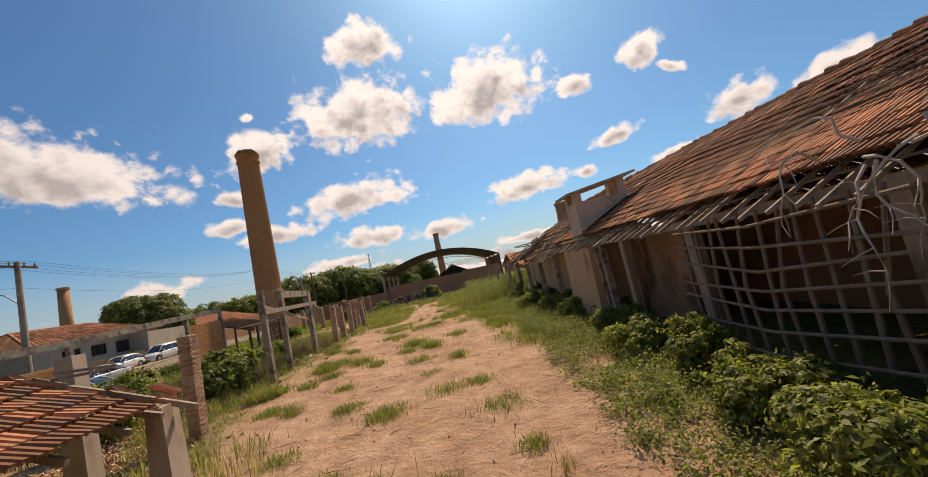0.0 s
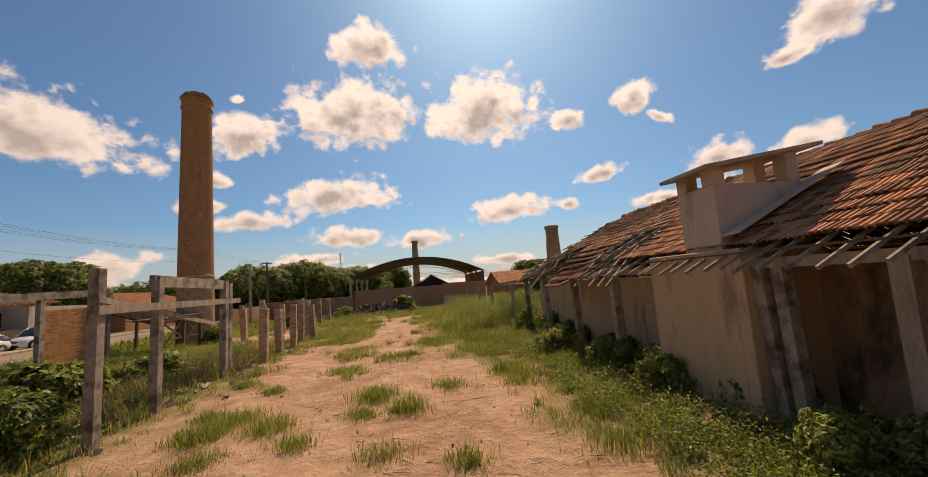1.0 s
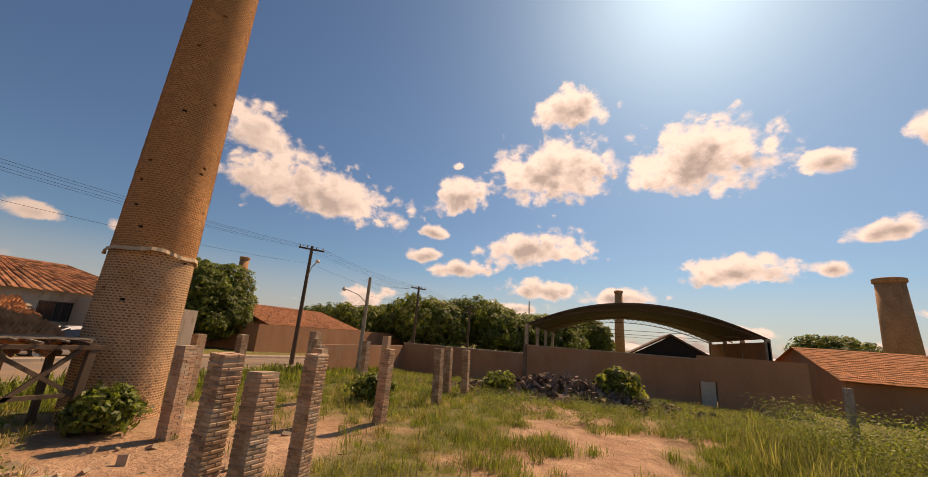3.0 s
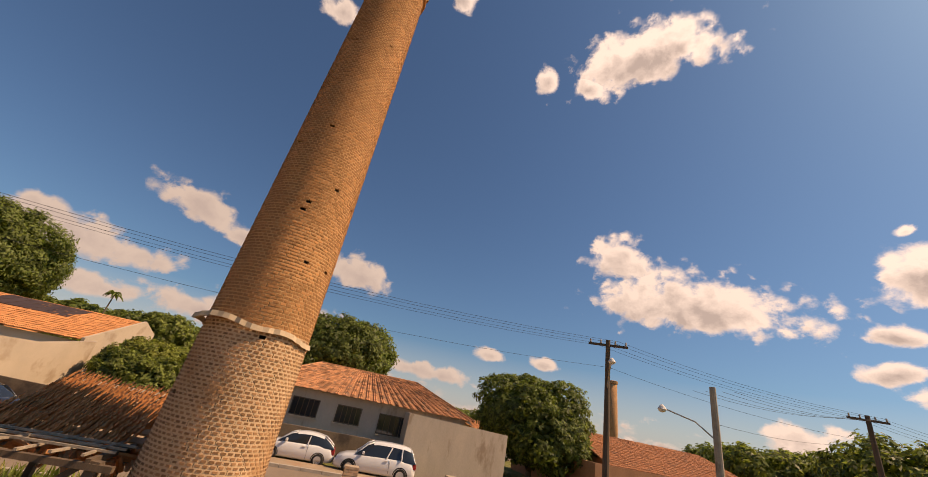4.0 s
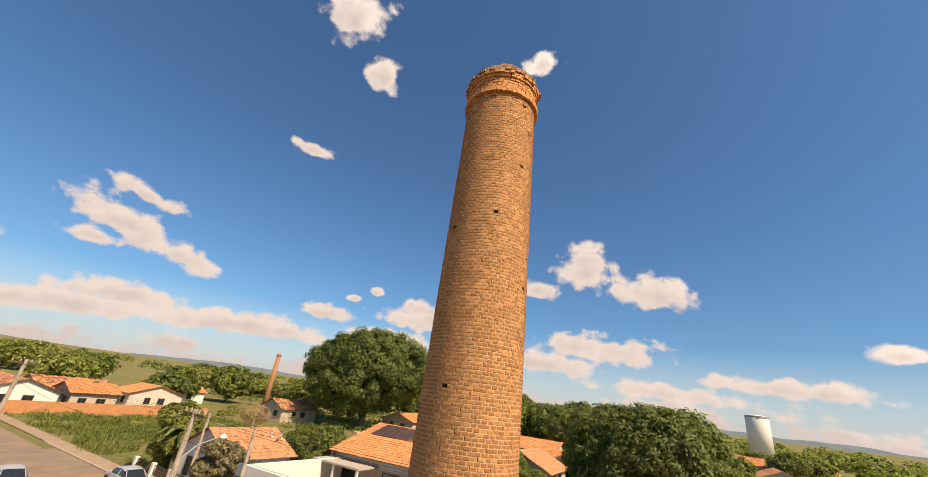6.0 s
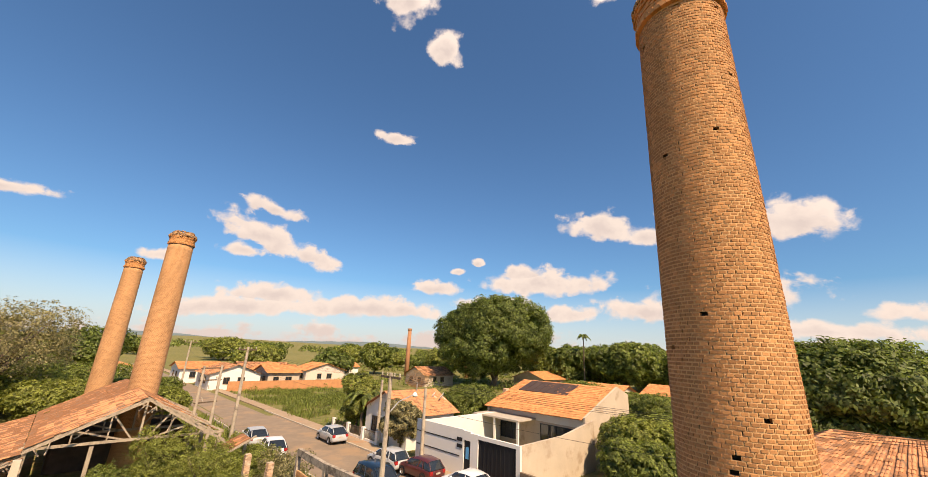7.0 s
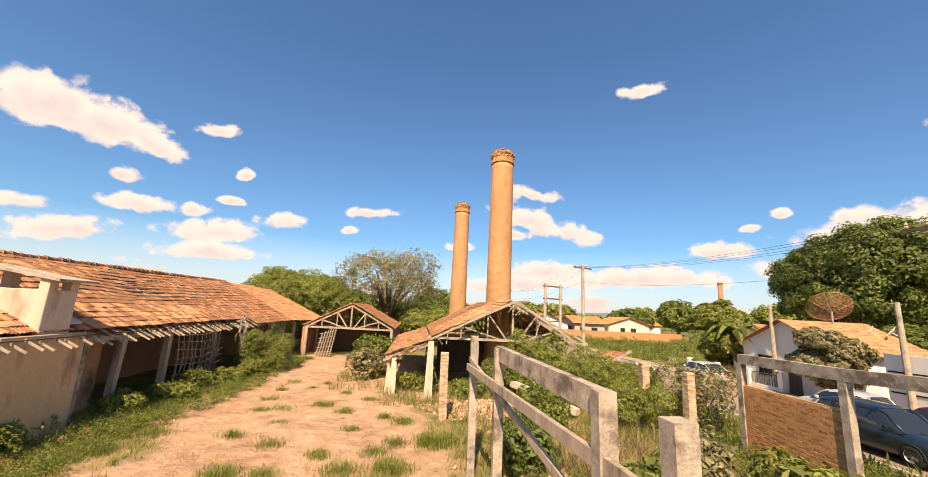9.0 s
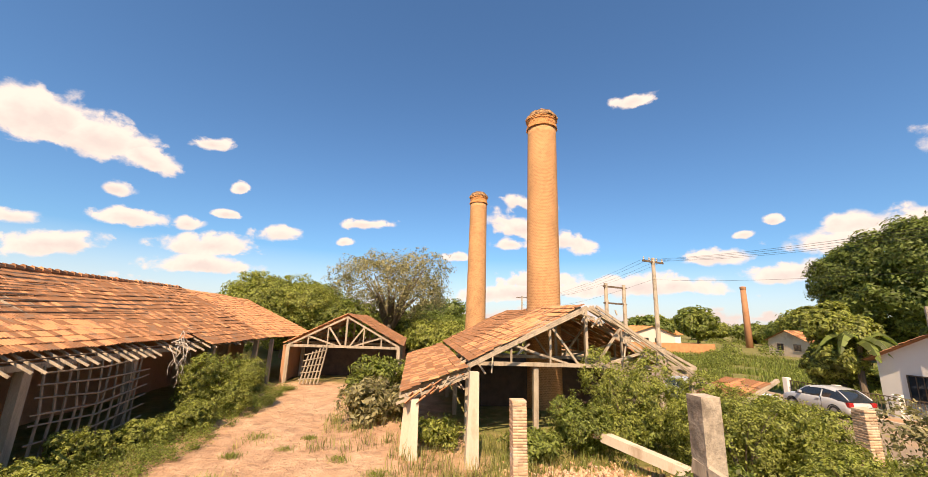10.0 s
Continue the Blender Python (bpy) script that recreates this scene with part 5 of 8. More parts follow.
def scatter_grass():
    rng = random.Random(77)
    green, dry, tall = [], [], []
    # yard tufts and strips where the soil is covered
    for _ in range(16000):
        x, y = rng.uniform(-22, 5.6), rng.uniform(-8, 60)
        bare = soil_bare(x, y)
        if bare > 0.75 and rng.random() > 0.02:
            continue
        if rng.random() < bare * 0.9:
            continue
        if math.hypot(x + 16.55, y - 37.58) < 1.4 or (-16.5 < x < -4.5 and -9 < y < 4.5):
            continue
        near = y > 20 and x > 0.5
        if x < -8.2 and 17 < y < 31 and rng.random() < 0.55:
            continue
        sc = rng.uniform(0.5, 1.3) * (1.5 if near and y > 28 else 1.0) * (1.25 if x < -8.5 else 1.0)
        n = rng.randint(14, 30)
        (dry if rng.random() < 0.26 else green).append((x, y, n, rng.uniform(0.06, 0.17), sc))
    # lush patches up the middle of the yard
    for _ in range(6500):
        x, y = rng.uniform(-7.4, 4.2), rng.uniform(19, 53)
        g = fbm(x, y, 0.3, 9.0) + 0.25 * fbm(x, y, 1.1, 4.0) - (0.25 if y < 23 else 0.0) + (0.3 if x > 1.5 else 0.0)
        if g < 0.16 or rng.random() > 0.3 + g:
            continue
        (dry if rng.random() < 0.12 else green).append((x, y, rng.randint(20, 44), rng.uniform(0.1, 0.22), rng.uniform(0.7, 1.5)))
    for _ in range(520):
        x, y = rng.uniform(3.6, 5.5), rng.uniform(-6, 29)
        (dry if rng.random() < 0.45 else green).append((x, y, rng.randint(14, 26), 0.16, rng.uniform(0.6, 1.5)))
    for _ in range(430):
        x, y = rng.uniform(-16, -8.2), rng.uniform(13, 34)
        (dry if rng.random() < 0.7 else green).append((x, y, rng.randint(14, 26), 0.18, rng.uniform(0.8, 2.0)))
    # distinct tufts on the bare soil
    for x, y, n, sp, sc in ((-1.1, 4.5, 70, 0.16, 0.8), (-2.0, 9.5, 160, 0.3, 1.0), (-3.2, 10.6, 110, 0.25, 1.0), (-5.8, 12.0, 160, 0.32, 1.0), (-3.9, 13.1, 70, 0.2, 0.8), (-5.0, 15.5, 110, 0.3, 1.0), (-2.2, 17.2, 120, 0.28, 0.9),
                            (-6.9, 14.6, 180, 0.3, 1.6), (-6.2, 18.4, 110, 0.22, 1.0), (-5.4, 20.6, 120, 0.25, 0.9), (-6.7, 21.7, 130, 0.25, 1.2), (-4.0, 8.2, 100, 0.25, 0.8), (-2.6, 6.8, 80, 0.22, 0.7), (-1.0, 12.5, 80, 0.22, 0.7), (0.4, 10.6, 80, 0.25, 0.8), (-0.6, 5.8, 60, 0.2, 0.8), (0.9, 6.4, 60, 0.2, 0.8), (-3.5, 22.6, 200, 0.45, 1.0), (-1.5, 24.5, 260, 0.6, 1.1), (0.2, 27.0, 260, 0.6, 1.2), (-3.6, 27.5, 260, 0.6, 1.0)):
        green.append((x, y, int(n * 4.5), sp * 0.85, sc * 0.72))
    for x, y, n, sp, sc in TUFTS:
        green.append((x, y, n, sp, sc))
        dry.append((x, y, n // 6, sp * 1.2, sc))
    for _ in range(800):
        tall.append((rng.uniform(1.4, 8.5), rng.uniform(30, 47), rng.randint(16, 34), 0.22, rng.uniform(0.6, 1.4)))
    for _ in range(150):
        tall.append((rng.uniform(-15, -9), rng.uniform(14, 33), rng.randint(10, 24), 0.2, rng.uniform(0.4, 0.9)))
    for _ in range(140):
        tall.append((rng.uniform(-4.4, -1.4), rng.uniform(-6, 6.0), rng.randint(10, 22), 0.18, rng.uniform(0.3, 0.7)))
    for _ in range(130):
        tall.append((rng.uniform(-10.5, -4.2), rng.uniform(6.0, 9.4), rng.randint(10, 22), 0.2, rng.uniform(0.3, 0.8)))
    brush = []
    for _ in range(190):
        brush.append((rng.gauss(-12.6, 1.6), rng.gauss(18.5, 3.2), rng.randint(16, 34), 0.16, rng.uniform(0.5, 1.3)))
    for _ in range(70):
        brush.append((rng.gauss(-9.6, 0.6), rng.gauss(21.5, 2.5), rng.randint(14, 30), 0.14, rng.uniform(0.4, 1.0)))
    for _ in range(150):
        brush.append((rng.gauss(-10.2, 1.0), rng.gauss(26.0, 2.4), rng.randint(14, 30), 0.16, rng.uniform(0.4, 0.9)))
    grass("dead_brush", "dead brown stalks and brush behind the fence frame", brush, mat("dead_stalks", (0.25, 0.165, 0.09), 0.9, 0.4, 1.5, 12, 0.0, island=0.9), 9, 0.8, 0.006, 0.9)
    grass("yard_grass", "green grass tufts over the dry yard", green, M_GRASS, 5, 0.25, 0.0055, 1.0)
    grass("dry_grass", "straw-coloured dry grass between the tufts", dry, M_DRYGRASS, 6, 0.25, 0.0055, 1.0)
    grass("tall_grass", "tall seeding grass along the edges", tall, M_TALLGRASS, 7, 0.85, 0.008, 0.7)
    field = []
    for _ in range(6500):
        x, y = rng.uniform(-62, -17), rng.uniform(-44, 3)
        if -30.6 < x < -21.5 or (-40.5 < x and y > -1) or fbm(x, y, 0.12, 2.0) < -0.15:
            continue
        field.append((x, y, 8, 0.35, rng.uniform(0.8, 1.6)))
    for _ in range(1200):
        field.append((rng.uniform(-21.8, -19), rng.uniform(4, 60), 9, 0.3, rng.uniform(0.5, 1.2)))
    grass("verge_grass", "rough grass on the verge and vacant lot", field, M_GRASS, 8, 0.45, 0.03, 0.5)


scatter_grass()


def scatter_weeds():
    """Low broad-leaved weeds along the walls, as one growth."""
    rng, rs = random.Random(12), np.random.RandomState(12)
    spots = []
    for _ in range(460):
        y = rng.uniform(-6, 29)
        spots.append((rng.uniform(3.0, 5.7) - (0.6 if y < 12 else 0), y, rng.uniform(0.15, 0.6)))
    for _ in range(420):
        spots.append((rng.uniform(2.6, 8.5), rng.uniform(30, 48), rng.uniform(0.6, 2.1)))
    for _ in range(340):
        spots.append((rng.uniform(-16, -9), rng.uniform(13, 34), rng.uniform(0.15, 0.75)))
    for _ in range(300):
        spots.append((rng.uniform(-21, -16), rng.uniform(14, 32), rng.uniform(0.2, 0.9)))
    for _ in range(160):
        spots.append((rng.uniform(-9, 3), rng.uniform(46, 58), rng.uniform(0.2, 0.8)))
    pos, size = [], []
    for x, y, h in spots:
        if math.hypot(x + 16.55, y - 37.58) < 1.4:
            continue
        k = int(130 + 190 * h)
        f = rs.rand(k)
        spread = (0.12 + 0.13 * h) * (0.5 + f)
        pos.append(np.stack([x + rs.normal(0, 1, k) * spread, y + rs.normal(0, 1, k) * spread, ground_z(x, y) + 0.02 + h * f * (1 - 0.25 * rs.rand(k))], 1))
        size.append(rs.uniform(0.02, 0.05, k))
    pos, size = np.concatenate(pos), np.concatenate(size)
    me = leaf_mesh("weeds", pos, np.tile((0.0, 0.0, 1.0), (len(pos), 1)), size, M_LEAF, rs, 0.7)
    tagged(new("weeds", me), "low leafy weeds along walls and posts", "weeds", kind="stuff")


scatter_weeds()

# leafy shrubs by the long shed
for i, (x, y, h, w, m, n) in enumerate(((4.3, 0.6, 2.9, 3.2, M_LEAF_LIGHT, 5200), (4.6, -2.6, 2.6, 2.6, M_LEAF_LIGHT, 3000), (3.9, 3.4, 1.1, 2.0, M_LEAF_LIGHT, 2400), (4.3, 5.6, 0.9, 1.6, M_LEAF_LIGHT, 2000), (4.7, 7.6, 1.2, 1.4, M_LEAF_LIGHT, 1700), (5.2, 12.0, 0.9, 1.6, M_LEAF_LIGHT, 1500), (5.3, 16.2, 1.0, 1.5, M_LEAF_LIGHT, 1500), (5.1, 19.0, 0.9, 1.6, M_LEAF_LIGHT, 1400), (4.7, 22.0, 1.0, 1.7, M_LEAF_LIGHT, 1400), (4.6, 9.6, 0.9, 1.5, M_LEAF_LIGHT, 1300))):
    shrub(x, y, h, w, "leafy green shrub against the derelict shed", m, 100 + i, int(n * 4.6), 0.055, group="shrubs by the shed")
# shrubs added at the wall foot; dark leaf colour stands for deep shadow there
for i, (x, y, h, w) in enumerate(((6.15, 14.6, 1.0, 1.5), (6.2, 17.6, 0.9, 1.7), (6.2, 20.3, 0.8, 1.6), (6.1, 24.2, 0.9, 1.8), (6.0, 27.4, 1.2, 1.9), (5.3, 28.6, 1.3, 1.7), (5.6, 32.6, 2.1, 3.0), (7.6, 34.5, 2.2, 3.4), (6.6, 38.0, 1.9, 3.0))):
    shrub(x, y, h, w, "leafy weeds added along the shed, leaves darkened for wall shade", M_LEAF_DARK if y < 30 else M_LEAF, 160 + i, 5200, 0.06, group="shrubs by the shed")
# hedge growth between the kiln shed and the street
for i, (x, y, h, w, m, n) in enumerate(((-13.2, 5.9, 3.7, 3.8, M_LEAF_LIGHT, 6200), (-10.9, 6.6, 2.2, 2.2, M_LEAF, 3000), (-15.2, 9.3, 2.9, 3.6, M_LEAF_LIGHT, 5200), (-16.6, 7.2, 2.9, 3.8, M_LEAF_LIGHT, 4600), (-15.6, 12.6, 1.9, 3.2, M_LEAF_LIGHT, 3600), (-18.0, 4.2, 2.6, 3.4, M_LEAF_LIGHT, 3200), (-17.8, 9.4, 2.4, 3.0, M_LEAF_LIGHT, 3600), (-19.4, 7.0, 2.2, 3.0, M_LEAF_LIGHT, 3000))):
    shrub(x, y, h, w, "dense feathery green bush beside the kiln shed", m, 130 + i, int(n * 4.2), 0.055, name="bush", group="bushes by the kiln shed")
shrub(-18.9, 12.6, 2.9, 3.4, "dry brownish bush by the street", M_LEAF_GREY, 140, 6000, 0.08, name="bush")
shrub(-9.2, 6.9, 0.9, 2.2, "low tangled growth before the kiln shed", M_LEAF, 151, 3600, 0.09)
shrub(-6.0, 5.2, 1.0, 2.4, "low tangled growth before the kiln shed", M_LEAF_LIGHT, 152, 2600, 0.09)
shrub(-13.6, 5.6, 1.8, 3.0, "low tangled growth before the kiln shed", M_LEAF, 153, 3600, 0.1)
shrub(-14.3, 18.4, 1.7, 1.5, "upright grey-green shrub in the rough grass", M_LEAF_GREY, 141, 1800, 0.14)
shrub(-16.2, 19.6, 1.3, 2.4, "leafy creeper over the fence foot", M_LEAF_LIGHT, 142, 2400, 0.14)
shrub(-11.6, 20.6, 1.4, 2.4, "broad-leaved bush behind the fence frame", M_LEAF, 143, 3000, 0.17)
shrub(-11.0, 24.0, 1.0, 2.0, "broad-leaved bush behind the fence frame", M_LEAF, 144, 1800, 0.16)
shrub(-14.6, 36.4, 1.1, 1.5, "small dark bush at the chimney foot", M_LEAF_DARK, 145, 1600, 0.13)
shrub(-12.6, 45.2, 1.1, 1.9, "low bush among the brick posts", M_LEAF, 146, 1600, 0.15)
shrub(-9.0, 54.0, 1.2, 2.2, "low bush among rubble", M_LEAF, 147, 1500, 0.16)
shrub(-2.2, 55.0, 1.9, 2.4, "bright leafy bush beside rubble heap", M_LEAF_LIGHT, 148, 1800, 0.2)
shrub(-3.2, 1.6, 1.8, 3.2, "grey-green bush between two sheds", M_LEAF_GREY, 149, 3400, 0.15)
shrub(-2.8, -4.6, 2.2, 3.4, "grey-green bush between two sheds", M_LEAF, 150, 3000, 0.17)

shrub(-9.6, 16.6, 1.5, 2.3, "dark broad-leaved bush behind the fence frame", M_LEAF_DARK, 154, 5200, 0.1)
shrub(-11.3, 13.4, 2.0, 2.6, "leafy bush before the street fence", M_LEAF, 155, 5200, 0.09)

# trees
tree(9.4, -25.0, 9.4, 12.0, "rounded bright green tree behind the sheds", M_LEAF_LIGHT, 201, 46000, 0.13, 0.12, 14)
tree(-2.0, -25.6, 13.0, 13.8, "airy grey-leaved tree with visible limbs", M_LEAF_GREY, 202, 26000, 0.14, 0.3, 16, fill=0.8)
for i, (x, y, h, w, m) in enumerate(((-7.5, -22.5, 4.6, 6.5, M_LEAF_LIGHT), (3.4, -24.5, 7.0, 8.5, M_LEAF), (-13.5, -27.0, 4.2, 7.0, M_LEAF), (-4.0, -31.0, 5.5, 9.0, M_LEAF_LIGHT), (-17.5, -22.0, 3.4, 5.0, M_LEAF_LIGHT), (5.0, -36.0, 6.5, 12.0, M_LEAF), (-12.0, -42.0, 5.0, 10.0, M_LEAF), (-3.0, -52.0, 6.0, 12.0, M_LEAF), (16.0, -48.0, 7.0, 14.0, M_LEAF), (-18.5, -36.0, 3.6, 6.0, M_LEAF))):
    tree(x, y, h, w, "dense green growth behind the sheds", m, 260 + i, 9000, 0.16, 0.08, 10, group="growth behind the sheds")
tree(13.0, -34.0, 8.6, 16.0, "green tree behind the sheds", M_LEAF, 203, 12000, 0.26, 0.12, 12)
tree(-92.0, -32.0, 23.5, 29.0, "huge dense dark green tree behind houses", M_LEAF_DARK, 204, 84000, 0.36, 0.1, 30)
tree(-52.5, 37.6, 11.0, 12.5, "round dense mango tree behind a house", M_LEAF_DARK, 205, 46000, 0.21, 0.12, 26)
tree(-98.0, 24.0, 9.5, 15.0, "round dense mango tree behind a house", M_LEAF, 206, 16000, 0.36, 0.1, 18)
tree(-42.4, 57.4, 8.9, 9.5, "round dense street tree with dark glossy leaves", M_LEAF_DARK, 207, 30000, 0.19, 0.1, 20)
for i, (x, y, h, w) in enumerate(((-33, 92, 10, 15), (-24, 100, 10.5, 16), (-14, 108, 9, 14), (-44, 90, 7.6, 13), (-8, 128, 10, 12), (-62, 104, 7.5, 16), (-22, 140, 11, 18), (18, 60, 4.8, 3.6), (36, 120, 9, 14), (-78, 70, 7.0, 14))):
    tree(x, y, h, w, "dense green tree along the far street", M_LEAF_DARK if i % 3 else M_LEAF, 220 + i, 13000, 0.33, 0.07, 13, group="trees along the far street")
for i, (x, y, h, w, m) in enumerate(((-44, 4.5, 5.2, 6.0, M_LEAF), (-32.0, -1.2, 6.6, 3.6, M_LEAF_LIGHT), (-41.5, 26.5, 4.6, 7.0, M_LEAF_LIGHT), (-36.5, 28.0, 3.6, 5.0, M_LEAF), (-47.0, 27.5, 4.4, 7.0, M_LEAF), (-62, 10, 5.5, 8, M_LEAF), (-60, 20, 5.0, 7, M_LEAF), (-31.6, 7.6, 4.4, 3.4, M_LEAF_GREY), (-75, 30, 7, 10, M_LEAF_DARK))):
    tree(x, y, h, w, "leafy garden tree among the houses", m, 240 + i, 24000, 0.13, 0.14, 12, group="garden trees")
for i in range(34):
    rng = random.Random(900 + i)
    a = radians(rng.uniform(88, 178))
    d = rng.uniform(115, 300)
    x, y = -8 - d * math.sin(a), 30 + d * math.cos(a)
    if abs(x + 25) < 9 or (-92 < x < -84 and -70 < y < -60):
        continue
    tree(x, y, rng.uniform(6, 11), rng.uniform(9, 17), "distant green tree in the plain", (M_LEAF, M_LEAF_DARK, M_LEAF_LIGHT)[i % 3], 300 + i, 3600, 0.55, 0.1, 9, group="distant trees")
for i in range(15):
    rng = random.Random(700 + i)
    a, d = radians(98 + i * 1.75), rng.uniform(112, 150)
    tree(-6.3 - d * math.sin(a), 38 + d * math.cos(a), rng.uniform(10.5, 14.0), rng.uniform(11, 17), "dense dark mango tree behind the houses", (M_LEAF_DARK, M_LEAF, M_LEAF_DARK)[i % 3], 700 + i, 7000, 0.5, 0.1, 11, group="mango trees behind the houses")
palm(-110, -14.7, 14.6, 1)
palm(-31.8, 0.2, 3.8, 2)


def far_woods():
    """Low belts of wood on the plain."""
    rng, rs = random.Random(55), np.random.RandomState(55)
    pos, nrm, size = [], [], []
    for _ in range(700):
        a = radians(rng.uniform(60, 235))
        d = rng.choice((320, 420, 560, 800, 1200)) * rng.uniform(0.92, 1.1)
        if noise.noise(Vector((a * 6, d * 0.01, 0))) < 0.02:
            continue
        x, y = -8 - d * math.sin(a), 30 + d * math.cos(a)
        r = rng.uniform(4, 9) * (1 + d / 900)
        h = rng.uniform(3.5, 7.5) * (1 + d / 1500)
        k = 70
        u = unit(rs, k)
        u[:, 2] = abs(u[:, 2])
        pos.append(np.array((x, y, ground_z(x, y))) + u * np.array((r, r, h)) * rs.uniform(0.75, 1.0, k)[:, None])
        nrm.append(u)
        size.append(np.full(k, 0.2 * r))
    me = leaf_mesh("far_woods", np.concatenate(pos), np.concatenate(nrm), np.concatenate(size), M_LEAF, rs)
    tagged(new("far_woods", me), "belts of distant woodland on the plain", "woods", kind="stuff")


far_woods()


def field_scrub():
    """Scattered scrub over the lots and fields beyond the street."""
    rng, rs = random.Random(66), np.random.RandomState(66)
    spots = []
    for _ in range(760):
        x, y = rng.uniform(-170, -32), rng.uniform(-130, 130)
        if fbm(x, y, 0.03, 6.0) < 0.0 or (x > -60 and y > -46) or (x > -75 and -2 < y < 70):
            continue
        spots.append((x, y, rng.uniform(0.8, 2.4), rng.uniform(0.8, 2.6), 150, 0.26))
    for _ in range(40):
        spots.append((rng.uniform(-58, -31.5), rng.uniform(-42, -8), rng.uniform(0.7, 1.6), rng.uniform(0.7, 1.8), 500, 0.1))
    pos, nrm, size = [], [], []
    for x, y, r, h, k, sz in spots:
        u = unit(rs, k)
        lump = 1 + 0.3 * np.sin(u[:, 0] * 7 + x) * np.sin(u[:, 1] * 6 + y)
        pos.append(np.array((x, y, ground_z(x, y) + h * 0.42)) + u * np.array((r, r, h * 0.55)) * (lump * rs.uniform(0.7, 1.0, k))[:, None])
        nrm.append(u + np.array((0, 0, 0.3)))
        size.append(sz * rs.uniform(0.6, 1.3, k))
    me = leaf_mesh("field_scrub", np.concatenate(pos), np.concatenate(nrm), np.concatenate(size), M_LEAF, rs)
    tagged(new("field_scrub", me), "low green scrub scattered over vacant lots", "scrub", kind="stuff")


field_scrub()

# ---- buildings ----
M_PINK = mat("paint_pale_pink", (0.62, 0.5, 0.42), 0.8, 0.12, 0.6, 16, 0.15, stain=(0.4, 0.28, 0.2), stain_scale=0.5, stain_at=0.6)
M_RENDER = mat("cement_render", (0.5, 0.4, 0.3), 0.92, 0.15, 0.5, 20, 0.25, stain=(0.34, 0.24, 0.16), stain_scale=0.6)
M_DIRTYWALL = mat("blackened_wall", (0.2, 0.14, 0.09), 0.93, 0.35, 0.8, 16, 0.3, stain=(0.06, 0.045, 0.035), stain_scale=0.6, stain_at=0.48)
M_SOLAR = mat("solar_heater", (0.075, 0.045, 0.03), 0.5, 0.35, 1, 20, 0.0, spec=0.4)
M_BLUE = mat("blue_sticker", (0.1, 0.35, 0.6), 0.5, 0.2, 2, 20, 0)


def window(parent, x, y, z, w, h, face, bars=3, material=None, deep=0.06):
    """A framed window with dark glass and bars on a wall that faces along x or y (face: +-1 x, +-2 y)."""
    def put(u0, v0, u1, v1, d0, d1):
        s = 1 if face > 0 else -1
        lo, hi = sorted((s * d0, s * d1))
        if abs(face) == 1:
            return (x + lo, y + u0, z + v0, x + hi, y + u1, z + v1)
        return (x + u0, y + lo, z + v0, x + u1, y + hi, z + v1)
    win = part("window", Build().box(*put(-w / 2, 0, w / 2, h, -0.05, 0.012)), M_GLASS, parent)
    f = Build()
    t = 0.06
    for u0, v0, u1, v1 in ((-w / 2 - t, -t, w / 2 + t, 0), (-w / 2 - t, h, w / 2 + t, h + t), (-w / 2 - t, 0, -w / 2, h), (w / 2, 0, w / 2 + t, h)):
        f.box(*put(u0, v0, u1, v1, -0.02, deep))
    part("frame", f, material or M_WOOD_DARK, win)
    part("sill", Build().box(*put(-w / 2 - 0.12, -0.13, w / 2 + 0.12, -t, 0, deep + 0.06)), M_KERB, win)
    for k in range(1, bars + 1):
        u = -w / 2 + w * k / (bars + 1)
        part("bar", Build().box(*put(u - 0.02, 0, u + 0.02, h, 0.014, 0.04)), material or M_WOOD_DARK, win)
    return win


